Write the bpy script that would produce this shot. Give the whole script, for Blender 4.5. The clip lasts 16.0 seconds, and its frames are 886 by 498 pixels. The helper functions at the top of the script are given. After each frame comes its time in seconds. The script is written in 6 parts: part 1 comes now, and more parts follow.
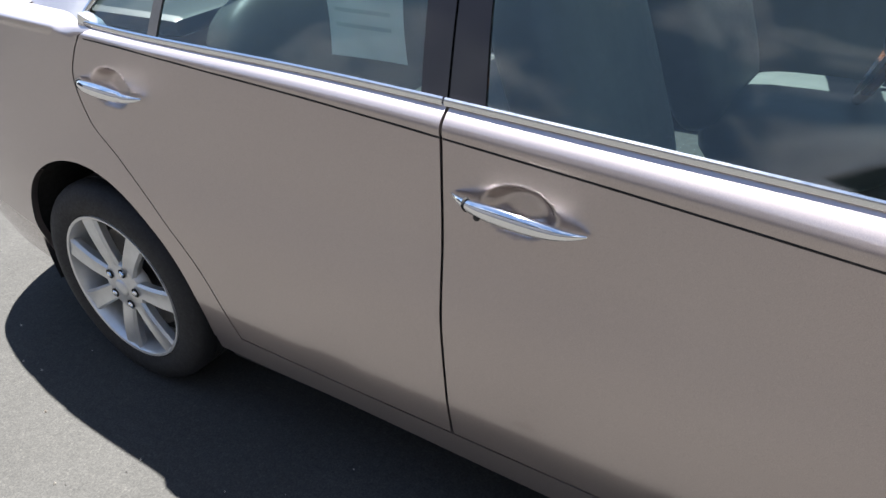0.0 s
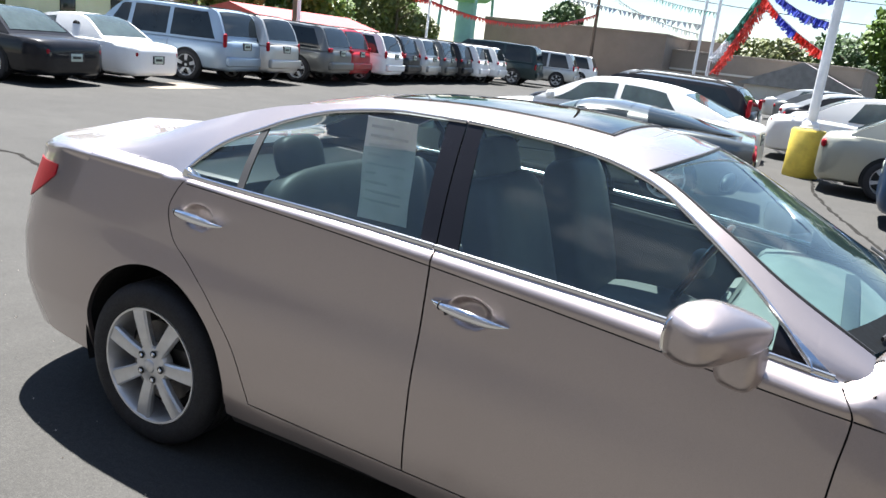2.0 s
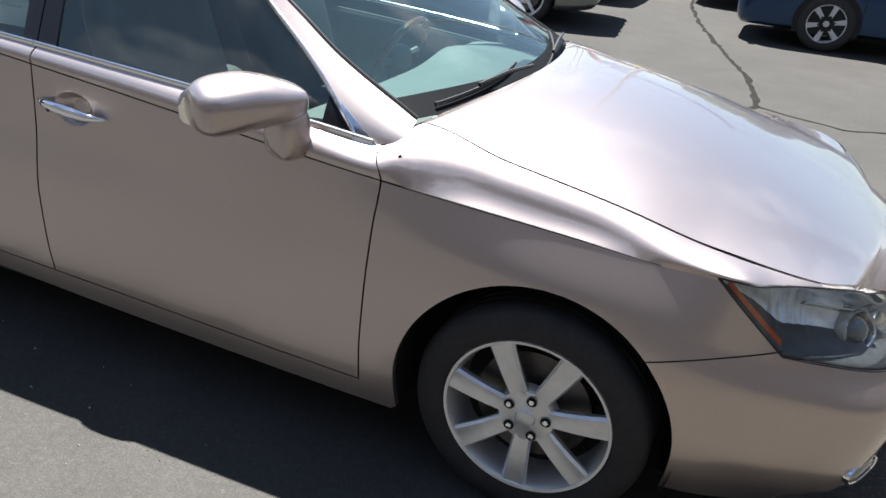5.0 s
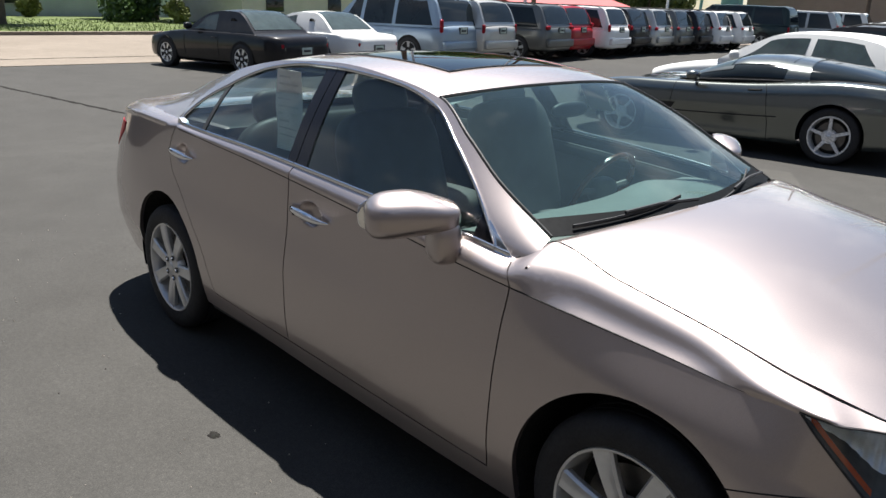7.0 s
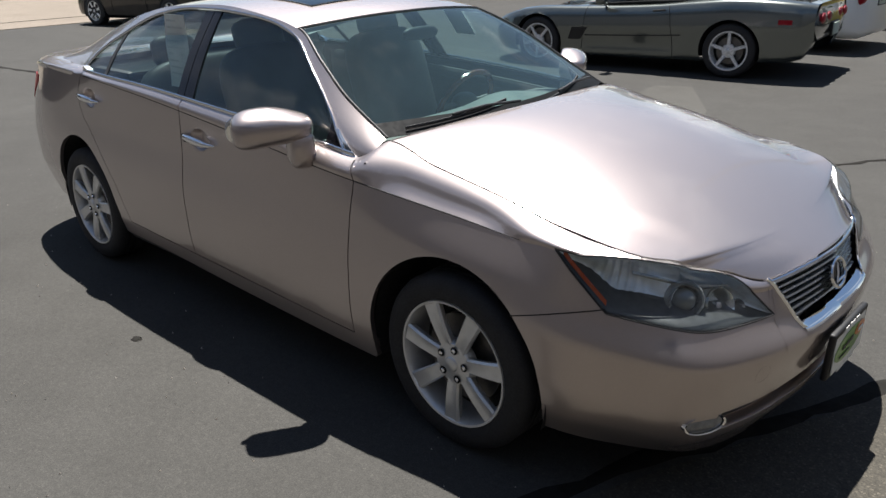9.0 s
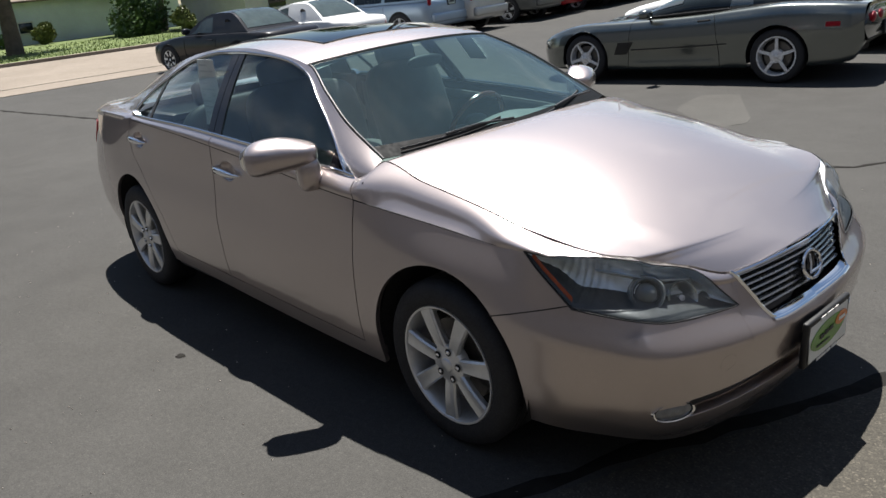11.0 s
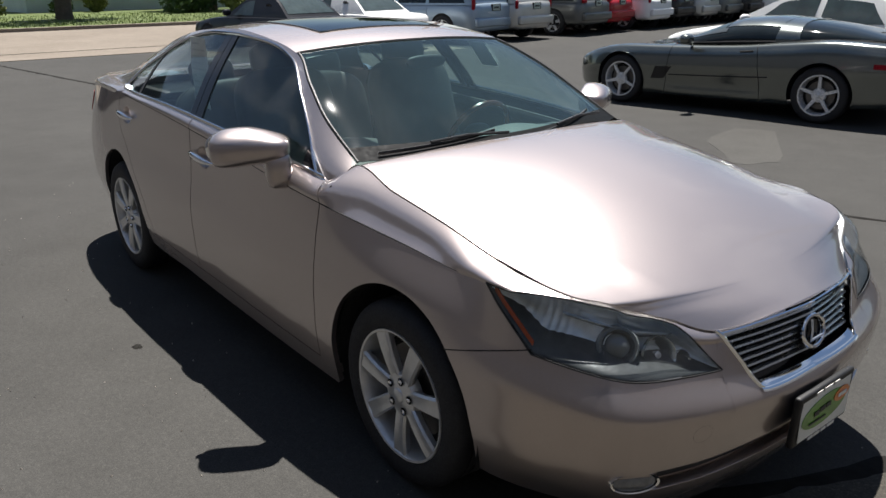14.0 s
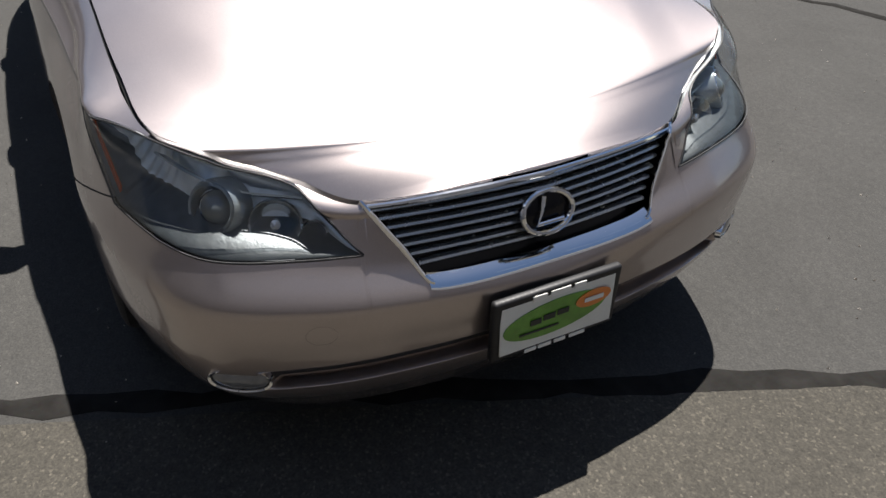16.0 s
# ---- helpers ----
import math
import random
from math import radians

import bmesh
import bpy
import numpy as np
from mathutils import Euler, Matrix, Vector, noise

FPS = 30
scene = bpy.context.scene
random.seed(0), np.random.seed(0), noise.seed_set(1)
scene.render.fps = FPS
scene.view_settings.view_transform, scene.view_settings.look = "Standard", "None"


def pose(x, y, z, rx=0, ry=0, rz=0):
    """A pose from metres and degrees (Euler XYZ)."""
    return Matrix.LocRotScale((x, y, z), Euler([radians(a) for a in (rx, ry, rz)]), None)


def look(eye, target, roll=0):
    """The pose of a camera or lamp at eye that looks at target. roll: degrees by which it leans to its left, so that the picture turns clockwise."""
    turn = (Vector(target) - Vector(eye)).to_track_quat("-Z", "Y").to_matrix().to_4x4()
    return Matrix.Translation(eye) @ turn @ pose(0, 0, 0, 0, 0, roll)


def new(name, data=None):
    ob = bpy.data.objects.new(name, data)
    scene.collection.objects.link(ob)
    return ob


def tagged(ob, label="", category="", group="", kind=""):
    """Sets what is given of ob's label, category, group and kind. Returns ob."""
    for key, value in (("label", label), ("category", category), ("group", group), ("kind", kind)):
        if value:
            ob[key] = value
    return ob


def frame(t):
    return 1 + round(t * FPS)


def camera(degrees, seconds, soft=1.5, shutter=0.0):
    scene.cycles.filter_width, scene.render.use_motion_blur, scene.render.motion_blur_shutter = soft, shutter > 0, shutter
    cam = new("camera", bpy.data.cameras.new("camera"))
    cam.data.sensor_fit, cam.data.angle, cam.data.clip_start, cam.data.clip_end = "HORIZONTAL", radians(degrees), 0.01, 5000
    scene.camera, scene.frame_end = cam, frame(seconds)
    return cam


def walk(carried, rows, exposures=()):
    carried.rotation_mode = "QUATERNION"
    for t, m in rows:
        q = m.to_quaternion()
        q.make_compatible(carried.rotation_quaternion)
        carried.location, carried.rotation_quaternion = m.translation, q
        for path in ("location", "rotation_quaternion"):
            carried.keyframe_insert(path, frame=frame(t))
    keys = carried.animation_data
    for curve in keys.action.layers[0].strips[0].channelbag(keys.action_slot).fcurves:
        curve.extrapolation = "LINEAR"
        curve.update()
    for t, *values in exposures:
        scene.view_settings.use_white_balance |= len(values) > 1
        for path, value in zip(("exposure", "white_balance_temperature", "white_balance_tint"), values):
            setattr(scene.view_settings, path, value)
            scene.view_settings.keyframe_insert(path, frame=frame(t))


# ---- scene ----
cam = camera(59.3, 16.0)
PATH = [
    (0, (0.475, -1.881, 1.527), (-0.512, -0.48, 0.495), -4.1),
    (0.5, (0.517, -2.168, 1.556), (-0.251, -0.576, 0.619), 3.4),
    (1, (0.571, -2.372, 1.612), (-0.154, -0.72, 0.749), 8.1),
    (1.5, (0.679, -2.618, 1.623), (-0.077, -0.882, 0.979), 7.2),
    (2, (0.792, -2.832, 1.646), (-0.073, -1.103, 1.135), 6.7),
    (2.5, (0.861, -3.032, 1.65), (-0.029, -1.319, 1.126), 6.3),
    (3, (1.075, -3.062, 1.625), (0.16, -1.383, 1.04), 6.3),
    (3.5, (1.469, -2.987, 1.626), (0.501, -1.393, 0.903), 1.9),
    (4, (1.592, -2.791, 1.596), (0.853, -1.096, 0.834), 3.4),
    (4.2, (1.616, -2.65, 1.597), (0.98, -0.945, 0.767), 5.4),
    (6.4, (2.115, -2.449, 1.658), (1.065, -0.958, 0.837), -0.2),
    (6.5, (2.144, -2.456, 1.666), (1.01, -1.006, 0.883), -0.2),
    (7, (2.333, -2.458, 1.674), (0.951, -1.145, 1.07), 1.8),
    (7.5, (2.515, -2.446, 1.664), (0.993, -1.291, 1.074), 0.5),
    (8, (2.69, -2.482, 1.658), (1.288, -1.201, 1.031), -1.6),
    (8.5, (2.852, -2.557, 1.655), (1.551, -1.22, 0.933), -0.8),
    (9, (2.982, -2.557, 1.671), (1.698, -1.211, 0.935), -1.6),
    (9.5, (3.178, -2.485, 1.673), (1.854, -1.168, 0.957), -3.6),
    (10, (3.326, -2.472, 1.666), (1.929, -1.213, 0.984), -5.2),
    (10.2, (3.362, -2.479, 1.673), (1.934, -1.245, 1.01), -5.6),
    (12.3, (3.219, -2.494, 1.67), (1.786, -1.277, 0.99), -7.0),
    (12.5, (3.127, -2.519, 1.648), (1.72, -1.273, 0.964), -6.6),
    (13, (2.994, -2.544, 1.69), (1.606, -1.279, 1.002), -4.4),
    (13.5, (3.056, -2.44, 1.692), (1.635, -1.201, 1.023), -3.3),
    (14, (3.282, -2.161, 1.626), (1.798, -0.988, 0.977), -0.7),
    (14.5, (3.363, -1.889, 1.564), (1.911, -0.761, 0.776), 0.6),
    (15, (3.389, -1.526, 1.574), (1.987, -0.476, 0.609), 1.4),
    (15.5, (3.447, -1.139, 1.57), (2.04, -0.215, 0.489), 1.3),
    (16, (3.442, -0.794, 1.513), (1.979, -0.079, 0.352), -0.3),
]
EXPOSURES = [(0.0, 2.45, 6500, 10), (1.0, 2.39, 6500, 10), (2.0, 2.16, 6500, 10), (3.5, 2.18, 6550, 10), (4.2, 2.07, 6600, 10), (6.5, 1.6, 6700, 11), (7.0, 1.3, 6750, 10), (10.0, 1.2, 6750, 10), (13.5, 1.12, 6750, 10), (14.5, 0.82, 6750, 11), (15.0, 0.86, 6750, 11), (16.0, 1.06, 6750, 11)]
walk(cam, [(t, look(eye, target, roll)) for t, eye, target, roll in PATH], EXPOSURES)

# ---- world, sun ----
world = bpy.data.worlds.new("sky")
scene.world = world
world.use_nodes = True
wn = world.node_tree
wn.nodes.clear()
sky = wn.nodes.new("ShaderNodeTexSky")
sky.sky_type, sky.sun_disc = "NISHITA", False
sky.sun_elevation, sky.sun_rotation = radians(68.4), radians(-47)
sky.air_density, sky.dust_density, sky.ozone_density = 1.0, 0.25, 2.6
wbg = wn.nodes.new("ShaderNodeBackground")
wbg.inputs["Strength"].default_value = 0.042
wout = wn.nodes.new("ShaderNodeOutputWorld")
# thin, broken fair-weather cloud over the whole sky
geo = wn.nodes.new("ShaderNodeTexCoord")
cloud = wn.nodes.new("ShaderNodeTexNoise")
cloud.inputs["Scale"].default_value, cloud.inputs["Detail"].default_value, cloud.inputs["Roughness"].default_value = 2.6, 7.0, 0.62
cloud_amount = wn.nodes.new("ShaderNodeMapRange")
cloud_amount.inputs["From Min"].default_value, cloud_amount.inputs["From Max"].default_value, cloud_amount.inputs["To Max"].default_value = 0.54, 0.72, 0.55
cloud_mix = wn.nodes.new("ShaderNodeMix")
cloud_mix.data_type = "RGBA"
cloud_mix.inputs[7].default_value = (17.0, 17.2, 17.6, 1)
wn.links.new(geo.outputs["Generated"], cloud.inputs["Vector"])
wn.links.new(cloud.outputs["Fac"], cloud_amount.inputs["Value"])
wn.links.new(cloud_amount.outputs[0], cloud_mix.inputs[0])
wn.links.new(sky.outputs[0], cloud_mix.inputs[6])
wn.links.new(cloud_mix.outputs[2], wbg.inputs[0])
wn.links.new(wbg.outputs[0], wout.inputs[0])

sun = new("sun", bpy.data.lights.new("sun", "SUN"))
sun.data.energy, sun.data.angle, sun.data.color = 5.0, radians(0.53), (1.0, 0.985, 0.965)
sun.matrix_world = look((-2.9, 2.7, 10.0), (0, 0, 0))


# ---- materials ----
def nodes_of(m):
    m.use_nodes = True
    nt = m.node_tree
    return nt, nt.nodes["Principled BSDF"]


def noise_node(nt, scale, detail=4.0, rough=0.6, coords="Object"):
    tc = nt.nodes.new("ShaderNodeTexCoord")
    n = nt.nodes.new("ShaderNodeTexNoise")
    n.inputs["Scale"].default_value, n.inputs["Detail"].default_value = scale, detail
    n.inputs["Roughness"].default_value = rough
    nt.links.new(tc.outputs[coords], n.inputs["Vector"])
    return n


def ramp(nt, src, stops):
    r = nt.nodes.new("ShaderNodeValToRGB")
    els = r.color_ramp.elements
    while len(els) < len(stops):
        els.new(0.5)
    for e, (p, c) in zip(els, stops):
        e.position, e.color = p, (*c, 1) if len(c) == 3 else c
    nt.links.new(src, r.inputs["Fac"])
    return r


def mixc(nt, mode, fac, a, b):
    m = nt.nodes.new("ShaderNodeMix")
    m.data_type, m.blend_type = "RGBA", mode
    for sock, val in ((m.inputs[0], fac), (m.inputs[6], a), (m.inputs[7], b)):
        if isinstance(val, (int, float)):
            sock.default_value = val
        elif isinstance(val, tuple):
            sock.default_value = (*val, 1)
        else:
            nt.links.new(val, sock)
    return m.outputs[2]


def bump(nt, bsdf, height, strength, distance):
    b = nt.nodes.new("ShaderNodeBump")
    b.inputs["Strength"].default_value, b.inputs["Distance"].default_value = strength, distance
    nt.links.new(height, b.inputs["Height"])
    nt.links.new(b.outputs[0], bsdf.inputs["Normal"])


def simple(name, color, rough=0.5, metal=0.0, coat=0.0, vary=0.12, scale=6.0, relief=0.0, relief_scale=60.0, spec=0.5, coords="Object"):
    """A surface with patchy tone and roughness at two sizes, and fine relief where asked."""
    m = bpy.data.materials.new(name)
    nt, b = nodes_of(m)
    b.inputs["Metallic"].default_value, b.inputs["Roughness"].default_value = metal, rough
    b.inputs["Coat Weight"].default_value, b.inputs["Coat Roughness"].default_value = coat, 0.04
    b.inputs["Specular IOR Level"].default_value = spec
    big, fine = noise_node(nt, scale, 5, 0.6, coords), noise_node(nt, scale * 9, 3, 0.6, coords)
    lo, hi = tuple(c * (1 - vary) for c in color), tuple(min(1, c * (1 + vary)) for c in color)
    col = ramp(nt, big.outputs["Fac"], [(0.3, lo), (0.7, hi)]).outputs[0]
    col = mixc(nt, "MULTIPLY", vary, col, fine.outputs["Color"])
    nt.links.new(col, b.inputs["Base Color"])
    if rough > 0.1:
        r = ramp(nt, fine.outputs["Fac"], [(0.3, (rough * 0.85,) * 3), (0.75, (min(1, rough * 1.15),) * 3)])
        nt.links.new(r.outputs[0], b.inputs["Roughness"])
    if relief:
        rn = noise_node(nt, relief_scale, 4, 0.65, coords)
        bump(nt, b, rn.outputs["Fac"], 0.6, relief)
    return m


def paint(name, color, metal=0.55, rough=0.34, flake=0.25, dusty=0.10, spec=0.5, coat=1.0, flop=None):
    """Car paint: metallic base with flakes under a clear coat, faint dust. flop: share, roughness and brightness of tilted flakes."""
    m = bpy.data.materials.new(name)
    nt, b = nodes_of(m)
    fl = noise_node(nt, 900, 2, 0.5)
    dust = noise_node(nt, 3.0, 6, 0.65)
    col = ramp(nt, fl.outputs["Fac"], [(0.3, tuple(c * (1 - flake * 0.5) for c in color)), (0.7, tuple(min(1, c * (1 + flake * 0.5)) for c in color))])
    dcol = mixc(nt, "MIX", ramp(nt, dust.outputs["Fac"], [(0.45, (0, 0, 0)), (0.8, (dusty, dusty, dusty))]).outputs[0], col.outputs[0], (0.42, 0.40, 0.38))
    nt.links.new(dcol, b.inputs["Base Color"])
    b.inputs["Metallic"].default_value, b.inputs["Roughness"].default_value = metal, rough
    b.inputs["Coat Weight"].default_value, b.inputs["Coat Roughness"].default_value = coat, 0.025
    b.inputs["Specular IOR Level"].default_value = spec
    b.inputs["Coat IOR"].default_value = 1.5
    if flop:
        f, mix = nt.nodes.new("ShaderNodeBsdfPrincipled"), nt.nodes.new("ShaderNodeMixShader")
        nt.links.new(mixc(nt, "MULTIPLY", 1.0, dcol, (flop[2],) * 3), f.inputs["Base Color"])
        f.inputs["Metallic"].default_value, f.inputs["Roughness"].default_value = 0.95, flop[1]
        f.inputs["Coat Weight"].default_value, f.inputs["Coat Roughness"].default_value = coat, 0.025
        mix.inputs[0].default_value = flop[0]
        nt.links.new(b.outputs[0], mix.inputs[1])
        nt.links.new(f.outputs[0], mix.inputs[2])
        nt.links.new(mix.outputs[0], nt.nodes["Material Output"].inputs[0])
    return m


def thin_glass(name, tint, gloss=1.0, film=0.0, haze_color=(0.3, 0.46, 0.5)):
    """A thin pane: light passes tinted, the sky mirrors at a slant, and a film paints in dust and teal haze."""
    m = bpy.data.materials.new(name)
    m.use_nodes = True
    nt = m.node_tree
    nt.nodes.remove(nt.nodes["Principled BSDF"])
    tr, gl = nt.nodes.new("ShaderNodeBsdfTransparent"), nt.nodes.new("ShaderNodeBsdfGlossy")
    tr.inputs[0].default_value = (*tint, 1)
    gl.inputs["Roughness"].default_value = 0.015
    lw, mix = nt.nodes.new("ShaderNodeLayerWeight"), nt.nodes.new("ShaderNodeMixShader")
    lw.inputs[0].default_value = 0.5
    pw, ma = nt.nodes.new("ShaderNodeMath"), nt.nodes.new("ShaderNodeMath")
    pw.operation, ma.operation = "POWER", "MULTIPLY_ADD"
    pw.inputs[1].default_value = 5.0
    ma.inputs[1].default_value, ma.inputs[2].default_value = 1 - 0.045 * gloss, 0.045 * gloss
    nt.links.new(lw.outputs["Facing"], pw.inputs[0])
    nt.links.new(pw.outputs[0], ma.inputs[0])
    nt.links.new(ma.outputs[0], mix.inputs[0])
    # dust together with the mirrored sky's teal haze, put into a diffuse colour
    if film:
        df, hz = nt.nodes.new("ShaderNodeBsdfDiffuse"), nt.nodes.new("ShaderNodeMixShader")
        df.inputs[0].default_value = (*haze_color, 1)
        dust = ramp(nt, noise_node(nt, 2.2, 5, 0.6).outputs["Fac"], [(0.3, (film * 0.7,) * 3), (0.75, (film * 1.35,) * 3)])
        nt.links.new(dust.outputs[0], hz.inputs[0])
        nt.links.new(tr.outputs[0], hz.inputs[1])
        nt.links.new(df.outputs[0], hz.inputs[2])
        tr = hz
    nt.links.new(tr.outputs[0], mix.inputs[1])
    nt.links.new(gl.outputs[0], mix.inputs[2])
    nt.links.new(mix.outputs[0], nt.nodes["Material Output"].inputs[0])
    return m


PAINT = paint("taupe_metallic_paint", (0.415, 0.361, 0.345), 0.95, 0.24, flop=(0.45, 0.45, 1.3))
CHROME = simple("chrome", (0.86, 0.87, 0.88), 0.05, 1.0, vary=0.02)
BRUSHED = simple("bright_trim", (0.80, 0.81, 0.82), 0.16, 1.0, vary=0.03)
ALLOY = simple("alloy", (0.68, 0.68, 0.67), 0.36, 0.6, 0.3, vary=0.08, scale=20)
RUBBER = simple("rubber", (0.018, 0.018, 0.02), 0.75, vary=0.3, scale=15, relief=0.0006, relief_scale=220)
BLACK = simple("black_plastic", (0.012, 0.012, 0.013), 0.55, vary=0.2, scale=20)
GLOSSY_BLACK = simple("gloss_black_trim", (0.008, 0.008, 0.010), 0.12, spec=0.25, vary=0.1)
FRIT = simple("windshield_frit", (0.008, 0.009, 0.010), 0.6, spec=0.06, vary=0.1)
# near-black: shade in gaps, wells and under the body is put into this colour
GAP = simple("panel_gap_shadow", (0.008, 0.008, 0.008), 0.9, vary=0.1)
GLASS = thin_glass("side_glass", (0.70, 0.82, 0.81), 1.7, 0.012)
WINDSHIELD = thin_glass("windshield_glass", (0.62, 0.78, 0.77), 1.9, 0.042, (0.26, 0.46, 0.50))
REAR_GLASS = thin_glass("rear_glass", (0.22, 0.27, 0.27), 1.7)
SUNGLASS = thin_glass("sunroof_glass", (0.06, 0.07, 0.08), 4.0)
LENS = thin_glass("lamp_lens", (0.93, 0.95, 0.96), 1.3)
LEATHER = simple("grey_leather", (0.075, 0.078, 0.074), 0.5, vary=0.12, scale=12, relief=0.0008, relief_scale=300)
DASH = simple("grey_dash", (0.13, 0.135, 0.125), 0.6, vary=0.1, scale=12, relief=0.0006, relief_scale=400)
WOODTRIM = simple("walnut_wheel_trim", (0.16, 0.05, 0.02), 0.25, coat=0.6, vary=0.35, scale=18)
LAMP_BACK = simple("lamp_chrome_back", (0.70, 0.72, 0.71), 0.14, 0.95, vary=0.15, scale=25, relief=0.002, relief_scale=45)
# one reflector in two tones: lightened where shaded, darkened where sun strikes
LAMP_SHELL = simple("lamp_shell_lightened", (0.74, 0.78, 0.79), 0.32, 0.55, vary=0.2, scale=30, relief=0.002, relief_scale=40)
LAMP_FLOOR = simple("lamp_floor_darkened", (0.06, 0.067, 0.069), 0.4, 0.3, vary=0.25, scale=30, relief=0.002, relief_scale=40)
LAMP_GREY = simple("lamp_grey_bezel", (0.44, 0.47, 0.47), 0.25, 0.6, vary=0.1, scale=20)
AMBER = simple("amber_reflector", (0.48, 0.075, 0.015), 0.2, coat=0.6, vary=0.1, scale=60)
REDLENS = simple("red_lamp_lens", (0.30, 0.003, 0.012), 0.38, coat=0.0, spec=0.2, vary=0.15, scale=40)
PAPER = simple("window_sheet_paper", (0.62, 0.66, 0.62), 0.8, vary=0.12, scale=9)


# ---- mesh helpers ----
class MD:
    """Vertices, normals and faces that become one mesh."""

    def __init__(self):
        self.v, self.n, self.f = [], [], []

    def add(self, other):
        k = len(self.v)
        self.v += other.v
        self.n += other.n
        self.f += [tuple(i + k for i in f) for f in other.f]
        return self

    def mirrored(self):
        m = MD()
        m.v = [(x, -y, z) for x, y, z in self.v]
        m.n = [(x, -y, z) for x, y, z in self.n]
        m.f = [tuple(reversed(f)) for f in self.f]
        return m

    def both(self):
        return MD().add(self).add(self.mirrored())


def link_mesh(name, me, material, parent, label=""):
    ob = new(name, me)
    me.materials.append(material)
    if parent is not None:
        ob.parent = parent
    if label:
        ob["label"] = label
    return ob


def part(name, src, material, parent=None, label="", sharp=38):
    """Links a bmesh or an MD as ONE mesh object under a thing or a part."""
    me = bpy.data.meshes.new(name)
    if isinstance(src, MD):
        me.from_pydata([tuple(p) for p in src.v], [], src.f)
        if src.n and len(src.n) == len(src.v):
            me.polygons.foreach_set("use_smooth", [True] * len(me.polygons))
            me.normals_split_custom_set_from_vertices([tuple(n) for n in src.n])
            me.update()
            return link_mesh(name, me, material, parent, label)
    else:
        bmesh.ops.recalc_face_normals(src, faces=src.faces)
        src.to_mesh(me)
        src.free()
    me.polygons.foreach_set("use_smooth", [True] * len(me.polygons))
    me.set_sharp_from_angle(angle=radians(sharp))
    me.update()
    return link_mesh(name, me, material, parent, label)


def thing(name, label, category, m=None, group=""):
    e = new(name)
    e.empty_display_size = 0.2
    if m is not None:
        e.matrix_world = m
    return tagged(e, label, category, group)


def pchip(pts):
    """A smooth curve through (x, y) pairs that does not overshoot."""
    xs, ys = [p[0] for p in pts], [p[1] for p in pts]
    n = len(xs)
    h = [xs[i + 1] - xs[i] for i in range(n - 1)]
    dl = [(ys[i + 1] - ys[i]) / h[i] for i in range(n - 1)]
    d = [0.0] * n
    for i in range(1, n - 1):
        if dl[i - 1] * dl[i] > 0:
            w1, w2 = 2 * h[i] + h[i - 1], h[i] + 2 * h[i - 1]
            d[i] = (w1 + w2) / (w1 / dl[i - 1] + w2 / dl[i])
    d[0], d[-1] = dl[0], dl[-1]

    def f(x):
        if x <= xs[0]:
            return ys[0] + d[0] * (x - xs[0]) * 0.0
        if x >= xs[-1]:
            return ys[-1]
        i = 0
        while x > xs[i + 1]:
            i += 1
        t = (x - xs[i]) / h[i]
        a, b = ys[i], ys[i + 1]
        return (a * (1 + 2 * t) * (1 - t) ** 2 + h[i] * d[i] * t * (1 - t) ** 2 + b * t * t * (3 - 2 * t) + h[i] * d[i + 1] * t * t * (t - 1))
    return f


def lerp(a, b, t):
    return a + (b - a) * t


def smooth01(t):
    t = min(1.0, max(0.0, t))
    return t * t * (3 - 2 * t)


def spread(n, ends=0.0):
    """n + 1 numbers from 0 to 1; ends > 0 gathers them at both ends."""
    return [lerp(i / n, 0.5 - 0.5 * math.cos(math.pi * i / n), ends) for i in range(n + 1)]


def sheet(fn, us, ws, rim=0.0, flip=False, eps=1e-3):
    """A grid over fn(u, w) -> point, with normals from the surface itself and, where asked, a rim turned inwards."""
    md, nu, nw = MD(), len(us), len(ws)
    pts, nors = {}, {}
    for i, u in enumerate(us):
        for j, w in enumerate(ws):
            p = Vector(fn(u, w))
            u1, u0 = min(1, u + eps), max(0, u - eps)
            w1, w0 = min(1, w + eps), max(0, w - eps)
            du, dw = Vector(fn(u1, w)) - Vector(fn(u0, w)), Vector(fn(u, w1)) - Vector(fn(u, w0))
            n = du.cross(dw)
            if n.length < 1e-14:
                uu, ww = min(0.99, max(0.01, u)), min(0.99, max(0.01, w))
                n = (Vector(fn(uu + eps, ww)) - Vector(fn(uu - eps, ww))).cross(Vector(fn(uu, ww + eps)) - Vector(fn(uu, ww - eps)))
            n.normalize()
            if flip:
                n = -n
            pts[i, j], nors[i, j] = p, n
            md.v.append(tuple(p))
            md.n.append(tuple(n))
    for i in range(nu - 1):
        for j in range(nw - 1):
            q = (i * nw + j, (i + 1) * nw + j, (i + 1) * nw + j + 1, i * nw + j + 1)
            md.f.append(tuple(reversed(q)) if flip else q)
    if rim:
        ring = [(i, 0) for i in range(nu)] + [(nu - 1, j) for j in range(1, nw)] + [(i, nw - 1) for i in range(nu - 2, -1, -1)] + [(0, j) for j in range(nw - 2, 0, -1)]
        for a, b in zip(ring, ring[1:] + ring[:1]):
            pa, pb = pts[a], pts[b]
            if (pa - pb).length < 1e-6:
                continue
            qa, qb = pa - nors[a] * rim, pb - nors[b] * rim
            side = (pb - pa).cross(nors[a]) * (-1 if flip else 1)
            if side.length < 1e-12:
                continue
            side.normalize()
            k = len(md.v)
            md.v += [tuple(pa), tuple(qa), tuple(qb), tuple(pb)]
            md.n += [tuple(side)] * 4
